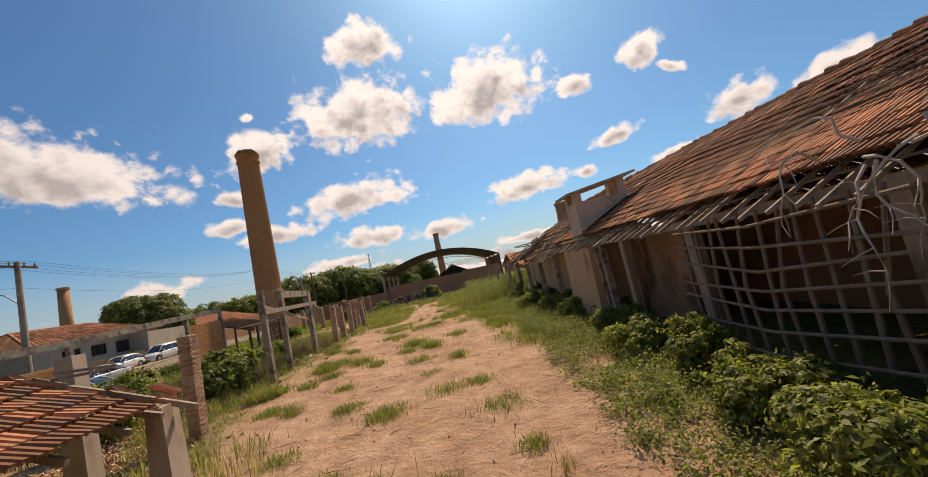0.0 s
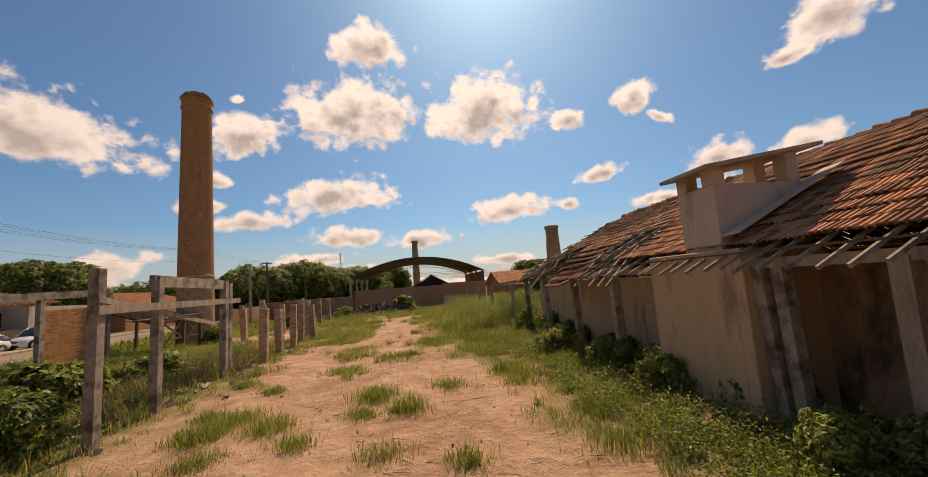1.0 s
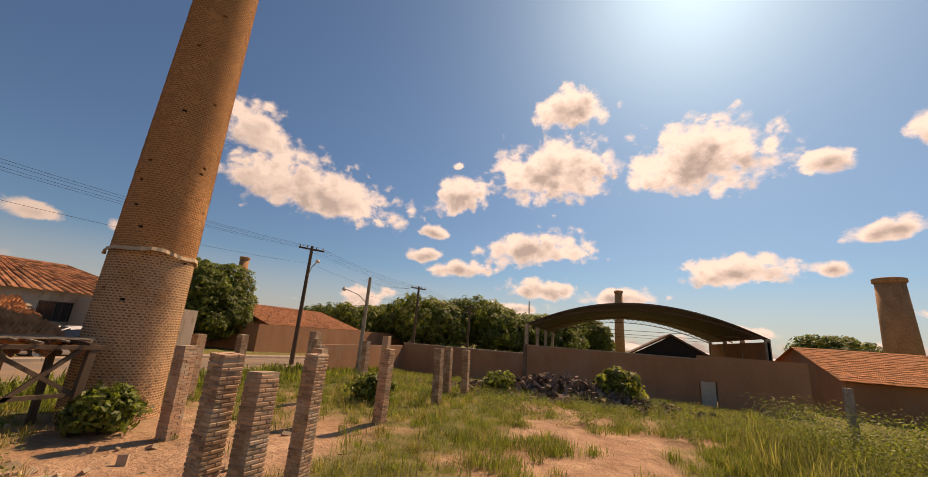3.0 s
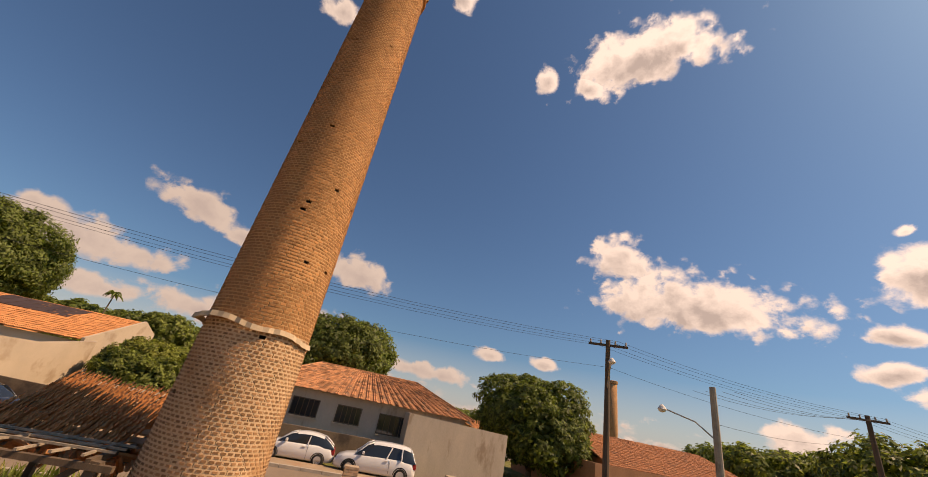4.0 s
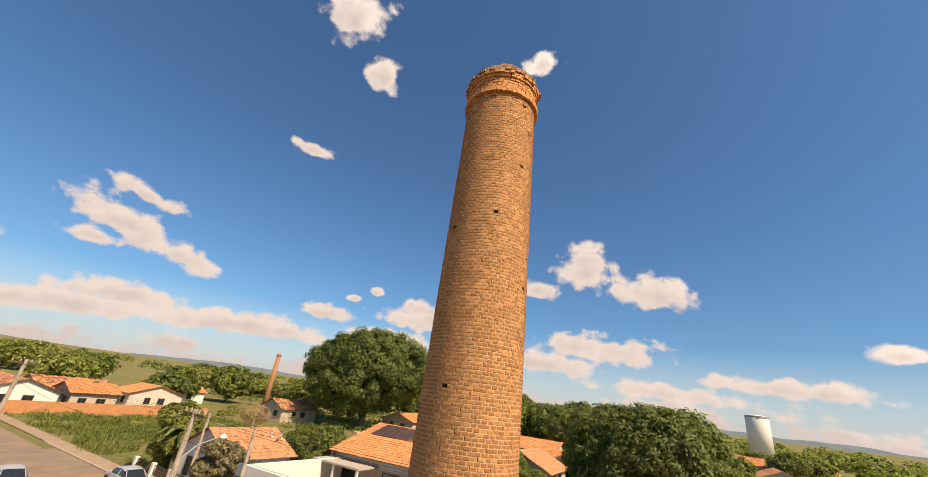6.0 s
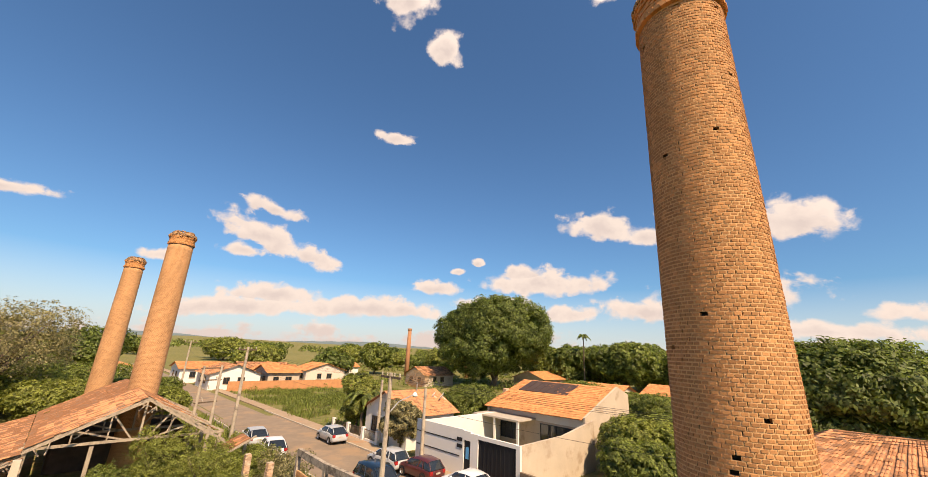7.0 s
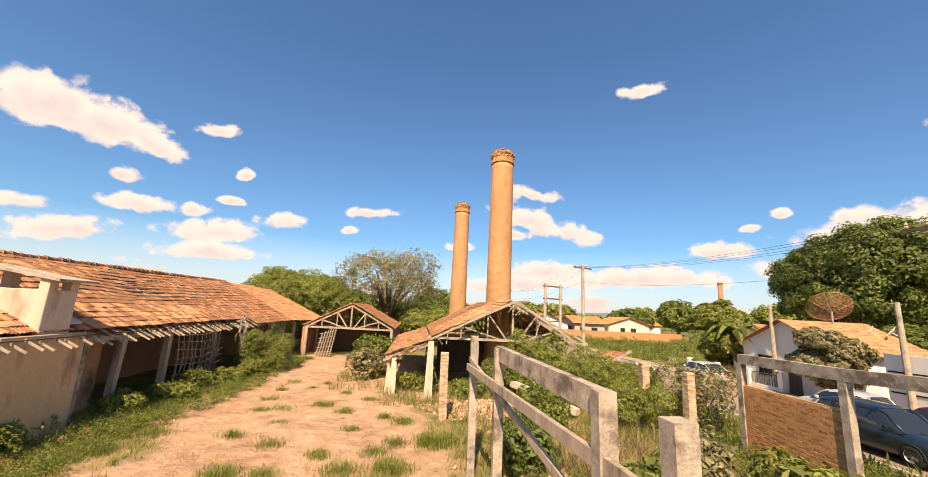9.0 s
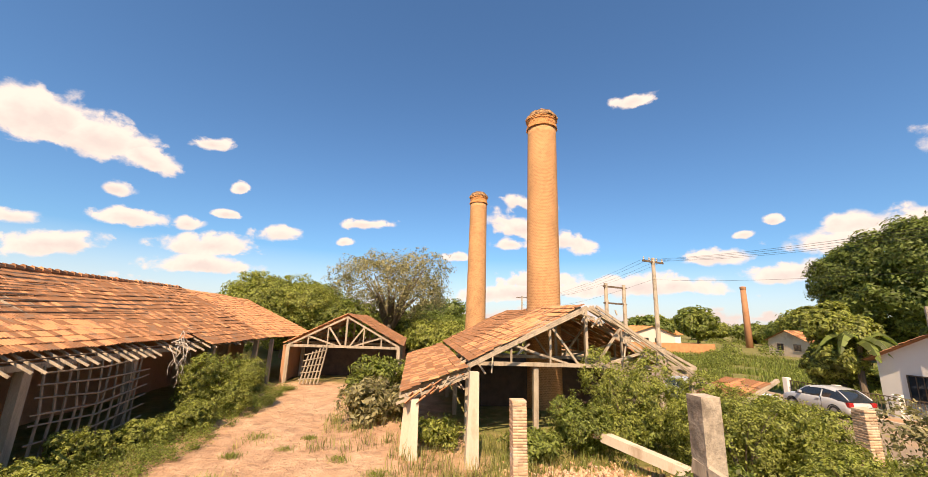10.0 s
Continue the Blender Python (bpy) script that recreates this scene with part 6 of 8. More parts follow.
def gable_house(name, label, x0, y0, x1, y1, wall_h, rise, axis, wall, roof, over=0.45, base=None, windows=(), single=False, tile=(0.26, 0.42), hip=0.0, seed=1, doors=()):
    """A house with walls, a tiled gable roof along the given axis, windows and doors."""
    cx, cy = (x0 + x1) / 2, (y0 + y1) / 2
    z = ground_z(cx, cy) if base is None else base
    th = thing(name, label, "house")
    zt = z + wall_h
    t = 0.2
    for a, b, c, d in ((x0, y0, x1, y0 + t), (x0, y1 - t, x1, y1), (x0, y0 + t, x0 + t, y1 - t), (x1 - t, y0 + t, x1, y1 - t)):
        part("wall", Build().box(a, b, z - 0.4, c, d, zt), wall, th)
    if axis == "y":
        m = cx
        ra, rb = (m, y0 - over + hip, zt + rise), (m, y1 + over - hip, zt + rise)
        dz = rise * over / (x1 - m)
        e = [((x1 + over, y0 - over, zt - dz), (x1 + over, y1 + over, zt - dz)), ((x0 - over, y0 - over, zt - dz), (x0 - over, y1 + over, zt - dz))]
        if not hip:
            for yy in (y0, y1 - t):
                part("gable", Build().prism([(x0, zt), (x1, zt), (m, zt + rise)], "y", yy, yy + t), wall, th)
    else:
        m = cy
        ra, rb = (x0 - over + hip, m, zt + rise), (x1 + over - hip, m, zt + rise)
        dz = rise * over / (y1 - m)
        e = [((x0 - over, y1 + over, zt - dz), (x1 + over, y1 + over, zt - dz)), ((x0 - over, y0 - over, zt - dz), (x1 + over, y0 - over, zt - dz))]
        if not hip:
            for xx in (x0, x1 - t):
                part("gable", Build().prism([(y0, zt), (y1, zt), (m, zt + rise)], "x", xx, xx + t), wall, th)
    rf = part("roof", Build().add([ra, rb, *e[0], *e[1]], [(0, 1, 3, 2), (1, 0, 4, 5)] + ([(0, 2, 4), (1, 5, 3)] if hip else [])), roof, th)
    for k, (ea, eb) in enumerate(e):
        tiled_slope(rf, Vector(ra) + Vector((0, 0, 0.02)), Vector(rb) + Vector((0, 0, 0.02)), Vector(ea) + Vector((0, 0, 0.02)), Vector(eb) + Vector((0, 0, 0.02)), roof, seed + k, 0.0, tile_w=tile[0], tile_l=tile[1])
    if hip:
        lift = Vector((0, 0, 0.02))
        tiled_hip(rf, Vector(ra) + lift, Vector(e[0][0]) + lift, Vector(e[1][0]) + lift, roof, seed + 5)
        tiled_hip(rf, Vector(rb) + lift, Vector(e[1][1]) + lift, Vector(e[0][1]) + lift, roof, seed + 6)
        for a, c in ((ra, e[0][0]), (ra, e[1][0]), (rb, e[0][1]), (rb, e[1][1]), (ra, rb)):
            part("ridge_cap", Build().tube([Vector(a) + lift, Vector(c) + lift], 0.1, 8), roof, rf)
    for w in windows:
        window(th, *w)
    for dx, dy, dw, dh, face in doors:
        s = 0.03
        if abs(face) == 1:
            part("door", Build().box(dx - s, dy - dw / 2, z, dx + s, dy + dw / 2, z + dh), M_WOOD_DARK, th)
        else:
            part("door", Build().box(dx - dw / 2, dy - s, z, dx + dw / 2, dy + s, z + dh), M_WOOD_DARK, th)
    return th


def gate_house():
    """White street wall with a black gate, courtyard and a tiled house behind."""
    th = thing("courtyard_house", "modern house with white street wall, black gate and orange tile roof", "house")
    zb = 0.25
    for y0, y1, zt in ((11.3, 17.0, 3.45), (17.7, 18.45, 3.3), (21.95, 22.3, 3.25)):
        part("street_wall", Build().box(-30.6, y0, zb - 0.3, -30.4, y1, zt), M_WHITE, th)
    part("street_wall", Build().box(-30.6, 17.0, 2.75, -30.4, 17.7, 3.4), M_WHITE, th)
    part("street_wall", Build().box(-30.6, 18.45, 3.02, -30.4, 21.95, 3.28), M_WHITE, th)
    gate = part("gate", Build().box(-30.56, 18.47, zb + 0.1, -30.5, 21.93, 3.0), M_BLACK, th, "black sheet metal sliding gate")
    for k in range(9):
        part("slat", Build().box(-30.49, 18.6 + k * 0.38, zb + 0.2, -30.46, 18.66 + k * 0.38, 2.9), M_BLACK, gate)
    door = part("door", Build().box(-30.54, 17.02, zb + 0.05, -30.47, 17.68, 2.72), M_BLACK, th)
    part("sign", Build().box(-30.46, 17.2, 1.5, -30.44, 17.5, 2.3), M_BLUE, door, "small blue sign")
    for y0, y1, z in ((11.4, 16.2, 2.55), (11.4, 16.6, 1.55)):
        part("trim", Build().box(-30.395, y0, z, -30.37, y1, z + 0.07), M_BLACK, th)
    for z in (2.62, 2.15):
        part("letter_slot", Build().box(-30.395, 16.3, z, -30.36, 16.85, z + 0.25), M_BLACK, th)
    part("side_wall", Build().prism([(-41.0, 0.0), (-30.62, 0.0), (-30.62, 3.25), (-36.0, 3.3), (-41.0, 3.95)], "y", 22.1, 22.3), M_RENDER, th)
    part("side_wall", Build().prism([(-50.5, 0.0), (-41.0, 0.0), (-41.0, 4.05), (-48.0, 6.42), (-50.5, 5.6)], "y", 21.3, 21.5), M_RENDER, th)
    part("side_wall", Build().box(-41.5, 11.3, zb - 0.3, -30.62, 11.5, 3.3), M_WHITE, th)
    part("house_wall", Build().box(-41.9, 10.3, 0, -41.6, 21.3, 3.05), M_RENDER, th)
    part("house_wall", Build().prism([(-50.5, 0.0), (-41.0, 0.0), (-41.0, 3.8), (-48.0, 6.1), (-50.5, 5.4)], "y", 10.1, 10.3), M_RENDER, th)
    part("chimney", Build().box(-44.9, 9.5, 2.0, -44.3, 10.05, 5.3, 0.02), M_OLDBRICK, th, "small brick barbecue chimney")
    part("lintel", Build().box(-41.9, 10.3, 3.05, -41.55, 21.3, 3.75), M_WHITE, th)
    window(th, -41.6, 12.6, 1.0, 2.0, 1.4, 1, 3, M_BLACK)
    window(th, -41.6, 18.2, 0.7, 3.4, 2.1, 1, 3, M_BLACK)
    part("canopy", Build().box(-41.5, 10.3, 3.1, -38.6, 16.0, 3.25), M_KERB, th)
    for y in (10.2, 13.0, 15.8):
        part("column", Build().box(-38.9, y - 0.1, 0, -38.7, y + 0.1, 3.15), M_WHITE, th)
    rf = part("roof", Build().add([(-48.0, 9.9, 6.2), (-48.0, 21.25, 6.25), (-40.7, 9.9, 3.72), (-40.7, 21.25, 3.85), (-50.8, 9.9, 5.3), (-50.8, 21.25, 5.35)], [(0, 1, 3, 2), (1, 0, 4, 5)]), M_TILE_NEW, th)
    tiled_slope(rf, (-48.0, 9.9, 6.23), (-48.0, 21.25, 6.28), (-40.7, 9.9, 3.75), (-40.7, 21.25, 3.88), M_TILE_NEW, 61, 0.0, tile_w=0.25, tile_l=0.42)
    pan = part("panel_rack", Build().beam((-47.2, 11.9, 6.06), (-45.0, 11.9, 5.32), 0.02, 0.02), M_BLACK, th)
    for k in range(7):
        y = 11.3 + k * 0.88
        part("panel", Build().add([(-47.7, y, 6.24), (-47.7, y + 0.83, 6.24), (-45.0, y + 0.83, 5.34), (-45.0, y, 5.34), (-47.7, y, 6.17), (-47.7, y + 0.83, 6.17), (-45.0, y + 0.83, 5.27), (-45.0, y, 5.27)], [(0, 1, 2, 3), (7, 6, 5, 4), (0, 4, 5, 1), (1, 5, 6, 2), (2, 6, 7, 3), (3, 7, 4, 0)]), M_SOLAR, pan)
    return th


gate_house()

# stained low wall that continues along the pavement
b = Build()
b.add([(-30.5, 22.35, 0), (-30.3, 22.35, 0), (-30.3, 36.5, 0), (-30.5, 36.5, 0), (-30.5, 22.35, 1.75), (-30.3, 22.35, 1.75), (-30.3, 36.5, 1.4), (-30.5, 36.5, 1.4)], [(0, 1, 2, 3), (4, 7, 6, 5), (0, 4, 5, 1), (1, 5, 6, 2), (2, 6, 7, 3), (3, 7, 4, 0)])
solid("wall_street", b, M_DIRTYWALL, "blackened plaster boundary wall along the pavement", "wall", kind="structure")


def dish_house():
    th = gable_house("bungalow", "small white bungalow with tile roof and satellite dish", -37.6, 1.2, -31.6, 8.4, 3.1, 1.75, "x", M_WHITE, M_TILE, 0.45, 0.15, windows=((-31.6, 7.2, 1.1, 1.1, 1.3, 1), (-31.6, 3.2, 1.1, 1.3, 1.3, 1)), doors=((-31.6, 5.2, 0.9, 2.2, 1),), seed=71)
    return th


dish_house()


def satellite_dish():
    th = thing("satellite_dish", "large orange mesh satellite dish on a roof", "dish", at=pose(-35.0, 5.2, 4.6, 0, 0, 0))
    prof = [(0.12, 0.0), (0.4, 0.045), (0.7, 0.14), (0.95, 0.26), (1.15, 0.38), (1.3, 0.5)]
    tilt = Matrix.Translation((0, 0, 1.2)) @ Matrix.Rotation(radians(42), 4, "X") @ Matrix.Rotation(radians(-25), 4, "Y")
    dishm = mat("dish_mesh", (0.4, 0.24, 0.11), 0.6, 0.15, 3, 40, 0.1)
    n = 32
    for r, z in prof:
        part("ring", Build().tube([tilt @ Vector((r * math.cos(2 * math.pi * k / n), r * math.sin(2 * math.pi * k / n), z)) for k in range(n + 1)], 0.022 if r > 1.2 else 0.012, 5), dishm, th)
    for k in range(24):
        a = 2 * math.pi * k / 24
        part("rib", Build().tube([tilt @ Vector((r * math.cos(a), r * math.sin(a), z)) for r, z in prof], 0.02 if k % 3 == 0 else 0.009, 5), dishm, th)
    mesh_b = Build()
    for k in range(96):
        a = 2 * math.pi * k / 96
        mesh_b.tube([tilt @ Vector((r * math.cos(a), r * math.sin(a), z + 0.01)) for r, z in prof[1:]], 0.006, 3)
    for q in range(18):
        r = 0.4 + q * 0.05
        z = 0.3 * r * r
        mesh_b.tube([tilt @ Vector((r * math.cos(2 * math.pi * k / n), r * math.sin(2 * math.pi * k / n), z)) for k in range(n + 1)], 0.006, 3)
    part("wire_mesh", mesh_b, dishm, th, kind="stuff")
    part("feed", Build().tube([tilt @ Vector((0, 0, 0)), tilt @ Vector((0, 0, 0.8))], 0.03, 6), M_METAL, th)
    part("mast", Build().tube([(0, 0, -0.6), (0, 0, 1.2)], 0.06, 8), M_METAL, th)


satellite_dish()
for x, y in ((-36.6, 6.2), (-36.9, 7.2)):
    t = thing("small_dish", "small white satellite dish on a roof", "dish", "small dishes", pose(x, y, 4.5, 55, 0, 40))
    part("bowl", Build().lathe([(0.02, 0.0), (0.25, 0.03), (0.42, 0.1), (0.42, 0.12), (0.24, 0.06), (0.02, 0.03)], 20), M_WHITE, t)
    part("arm", Build().tube([(0, 0, -0.5), (0, 0, 0)], 0.025, 6), M_METAL, t)


def north_house():
    th = gable_house("street_house", "long cream street house with hipped clay tile roof", -45.0, 34.6, -35.0, 48.6, 3.8, 1.8, "y", M_PLASTER_W, M_TILE, 0.5, 0.1,
                     windows=((-35.0, 37.85, 2.15, 1.6, 0.95, 1, 4), (-35.0, 40.65, 2.15, 1.5, 0.95, 1, 4), (-35.0, 43.6, 1.95, 1.8, 1.1, 1, 4)), seed=81, hip=3.6)
    part("front_wall", Build().box(-33.3, 30.0, -0.2, -33.1, 44.2, 1.65), M_DIRTYWALL, th, "stained low garden wall")
    part("garage_wall", Build().box(-34.98, 44.3, -0.2, -33.3, 44.5, 3.5), M_PLASTER_W, th)
    part("garage_wall", Build().add([(-33.3, 44.3, -0.3), (-33.0, 44.3, -0.3), (-33.0, 51.1, -0.3), (-33.3, 51.1, -0.3), (-33.3, 44.3, 3.5), (-33.0, 44.3, 3.5), (-33.0, 51.1, 3.3), (-33.3, 51.1, 3.3)], [(0, 3, 2, 1), (4, 5, 6, 7), (0, 1, 5, 4), (1, 2, 6, 5), (2, 3, 7, 6), (3, 0, 4, 7)]), M_PLASTER_W, th)
    return th


north_house()
gable_house("brown_house", "brown walled house with clay tile roof", -52, 62, -37.0, 78, 3.2, 2.2, "y", M_PINKWALL, M_TILE, 0.4, -0.5, seed=85)
solid("wall_corner", Build().box(-36.5, 60.0, -1.2, -36.2, 92.0, 2.6).box(-52, 60.0, -1.2, -36.5, 60.3, 2.6), M_PINKWALL, "tall brown plastered boundary wall at the street corner", "wall", kind="structure")

# yard wall and arched hangar to the north
NW = -1.2
wall_n = thing("wall_north", "tall brown plastered yard wall with stains", "wall", kind="structure")
part("panel", Build().box(-9.0, 62, NW, 3.2, 62.25, 2.6), M_PINKWALL, wall_n)
part("panel", Build().box(4.3, 62, NW, 9.5, 62.25, 2.9), M_PINKWALL, wall_n)
part("panel", Build().box(3.2, 62, 1.2, 4.3, 62.25, 2.9), M_PINKWALL, wall_n)
part("panel", Build().box(-20.5, 62.3, NW, -9.2, 62.55, 1.9), M_PINKWALL, wall_n)
part("pilaster", Build().box(-9.25, 61.9, NW, -8.95, 62.5, 2.7), M_DIRTYWALL, wall_n)
part("capping", Build().box(-9.1, 61.94, 2.6, 3.2, 62.31, 2.68), M_CONCRETE, wall_n)
part("capping", Build().box(-20.5, 62.26, 1.9, -9.3, 62.6, 1.98), M_CONCRETE, wall_n)
wall_b = solid("wall_east_side", Build().box(-20.7, 50.5, NW, -20.45, 62.3, 1.7), M_PINKWALL, "brown brick yard wall beside the street", "wall", kind="structure")
for x, y in ((-20.6, 50.4), (-19.2, 57.0)):
    solid("gate_pier", Build().box(x - 0.25, y - 0.25, NW, x + 0.25, y + 0.25, 2.5, 0.02), M_OLDBRICK, "square brick gate pier by the street", "pier", "gate piers")

hut = thing("hut", "small brown hut with dark gabled roof", "hut")
part("wall", Build().box(-1.0, 63.0, NW, 4.4, 67, 2.5), M_PINKWALL, hut)
part("gable", Build().prism([(-1.2, 2.5), (4.6, 2.5), (1.7, 4.1)], "y", 63.0, 63.2), M_DARK, hut)
part("roof", Build().prism([(-1.5, 2.4), (1.7, 4.15), (4.9, 2.4), (4.9, 2.52), (1.7, 4.3), (-1.5, 2.52)], "y", 62.7, 67.3), M_IRON, hut)
part("door", Build().box(3.3, 62.05, NW, 4.2, 62.12, 1.15), M_METAL, hut, "grey metal door")


def hangar():
    """Barrel-vaulted steel hangar, open at the front, with a lattice arch."""
    th = thing("hangar", "arched steel hangar roof open at the front", "hangar")
    x0, x1, zs, rise, y0, y1 = -11.6, 11.6, 4.9, 2.75, 75, 98
    n = 32
    def arc(u, off=0.0):
        x = x0 + (x1 - x0) * u
        return x, zs + (rise + off) * (1 - (2 * u - 1) ** 2) + off * 0.3
    b = Build()
    vs = []
    for y in (y0, y1):
        for off in (0.0, 0.16):
            vs += [(arc(i / n, off)[0], y, arc(i / n, off)[1]) for i in range(n + 1)]
    m = n + 1
    fs = []
    for i in range(n):
        fs += [(i, i + 1, 2 * m + i + 1, 2 * m + i), (m + i, 3 * m + i, 3 * m + i + 1, m + i + 1), (i, m + i, m + i + 1, i + 1), (2 * m + i, 2 * m + i + 1, 3 * m + i + 1, 3 * m + i)]
    b.add(vs, fs)
    part("vault", b, mat("rusty_sheet", (0.1, 0.075, 0.055), 0.7, 0.3, 1, 20, 0.2), th)
    for y in (y0 + 0.1, y0 + 11.5, y1 - 0.1):
        low = Build()
        for i in range(n):
            a, c = arc(i / n, -0.35), arc((i + 1) / n, -0.35)
            low.beam((a[0], y, a[1] - 0.1), (c[0], y, c[1] - 0.1), 0.09)
            d = arc((i + 0.5) / n, 0.0)
            low.beam((a[0], y, a[1] - 0.1), (d[0], y, d[1]), 0.05)
            low.beam((d[0], y, d[1]), (c[0], y, c[1] - 0.1), 0.05)
        part("lattice_arch", low, M_IRON, th)
        part("tie_rod", Build().tube([(x0, y, zs), (x1, y, zs)], 0.025, 5), M_IRON, th)
    for x in (x0, x1):
        for y in (y0 + 0.2, y0 + 7.7, y0 + 15, y1 - 0.2):
            part("column", Build().box(x - 0.2, y - 0.2, NW, x + 0.2, y + 0.2, zs), M_CONCRETE, th)
    part("side_wall", Build().box(x1 - 0.1, y0, NW, x1 + 0.1, y1, zs - 0.3), M_PINKWALL, th)
    return th


hangar()
gable_house("tile_hall", "low hall with orange tile roof beyond the shed", 13.0, 66, 34, 80, 3.0, 2.2, "x", M_PINKWALL, M_TILE_NEW, 0.4, -1.0, seed=91)
for x, y, r, h in ((0.3, 150, 1.25, 20.5), (36.0, 103, 1.9, 16.9), (-100, 108, 1.4, 21.4), (-92.5, -72.0, 0.75, 17.2), (-112.0, -62.0, 0.7, 15.5)):
    far = thing("factory_chimney", "distant slender brick chimney", "chimney", "distant chimneys", pose(x, y, -1.0))
    part("shaft", Build().lathe([(r * 1.15, -1), (r, h * 0.5), (r * 0.85, h - 0.8)], 24), M_FARCHIM if y < 0 else M_CHIM, far, smooth=True)
    part("head", Build().lathe([(r * 0.9, h - 0.8), (r * 0.98, h - 0.6), (r * 0.98, h - 0.1), (r * 0.8, h)], 24), M_FARCHIM if y < 0 else M_CHIM, far)

# houses beyond the vacant lot
rng_h = random.Random(17)
for i, (x0, y0, x1, y1, ax) in enumerate(((-37, -58, -28, -48, "y"), (-45, -56, -38.5, -48, "x"), (-60, -64, -50, -56, "y"), (-34, -74, -26, -64, "x"), (-52, -80, -40, -70, "x"), (-20, -68, -12, -58, "y"), (-76, -84, -66, -76, "x"), (-78, 4, -68, 12, "y"), (-70, 18, -62, 26, "x"), (-82, 20, -73, 28, "y"), (-66, 48, -57, 56, "x"), (-95, 10, -85, 20, "y"), (-92, 34, -80, 44, "x"), (-110, -30, -98, -20, "x"), (-75, 60, -64, 70, "y"), (-49, -68, -41, -60, "y"), (-84, -48, -74, -40, "x"), (-100, 55, -88, 64, "y"), (-58, 4, -52, 9, "x"))):
    h = rng_h.uniform(2.6, 3.2)
    wins = [(x1, (y0 + y1) / 2 - 1.5, ground_z(x0, y0) + 1.1, 1.2, 1.1, 1, 1), (x1, (y0 + y1) / 2 + 1.8, ground_z(x0, y0) + 1.1, 1.2, 1.1, 1, 1), ((x0 + x1) / 2 - 1, y1, ground_z(x0, y0) + 1.1, 1.2, 1.1, 2, 1), ((x0 + x1) / 2 + 1.6, y1, ground_z(x0, y0) + 1.1, 1.0, 1.1, 2, 1)]
    gable_house("small_house", "small plastered house with orange tile roof", x0, y0, x1, y1, h, rng_h.uniform(1.1, 1.8), ax, (M_WHITE, M_RENDER, M_PINK)[i % 3], M_TILE_NEW if i % 4 else M_TILE, 0.5, windows=wins, seed=400 + 9 * i, tile=(0.45, 0.6))
solid("wall_lot", Build().box(-60, -45.2, -0.5, -30.5, -45.0, 1.9), mat("orange_block", (0.48, 0.22, 0.1), 0.9, 0.25, 1.2, 20, 0.3), "low orange block wall across the vacant lot", "wall", kind="structure")

rng_q = random.Random(23)
for i in range(11):
    a, d = radians(64 + i * 2.9), (118, 150, 178)[i % 3] + rng_q.uniform(-8, 8)
    x, y = -8 - d * math.sin(a), 40 + d * math.cos(a)
    h = rng_q.uniform(2.7, 3.3)
    gable_house("small_house", "small plastered house with orange tile roof", x - 5, y - 4, x + 5, y + 4, h, rng_q.uniform(1.2, 1.8), "xy"[i % 2], (M_PINK, M_RENDER, M_WHITE)[i % 3], M_TILE_NEW if i % 3 else M_TILE, 0.5, windows=((x + 5, y - 1.5, ground_z(x, y) + 1.1, 1.2, 1.1, 1, 1), (x + 5, y + 1.7, ground_z(x, y) + 1.1, 1.2, 1.1, 1, 1)), seed=600 + 9 * i, tile=(0.45, 0.6))
for i in range(16):
    a, d = radians(60 + i * 2.3), rng_q.uniform(88, 190)
    tree(-8 - d * math.sin(a), 40 + d * math.cos(a), rng_q.uniform(4.5, 8.0), rng_q.uniform(6, 10), "leafy tree between distant houses", (M_LEAF, M_LEAF_DARK, M_LEAF_LIGHT)[i % 3], 740 + i, 4500, 0.36, 0.12, 9, group="trees of the far quarter")


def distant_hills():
    """A long low ridge that closes the plain, distance haze put into its colour."""
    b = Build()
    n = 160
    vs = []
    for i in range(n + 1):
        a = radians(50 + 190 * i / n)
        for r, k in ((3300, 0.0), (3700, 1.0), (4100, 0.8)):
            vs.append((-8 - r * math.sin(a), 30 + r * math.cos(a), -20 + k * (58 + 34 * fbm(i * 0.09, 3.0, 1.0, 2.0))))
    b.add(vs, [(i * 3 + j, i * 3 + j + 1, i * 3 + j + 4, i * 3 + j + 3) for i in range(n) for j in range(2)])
    # blue-grey base colour paints the haze of distance onto the ridge
    solid("backdrop_hills", b, mat("hazed_hills", (0.15, 0.19, 0.2), 1.0, 0.2, 0.01, 0.05, 0.0, spec=0.0), "low hills closing the plain, distance haze in their blue-green colour", "hills", kind="structure", smooth=True)


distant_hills()

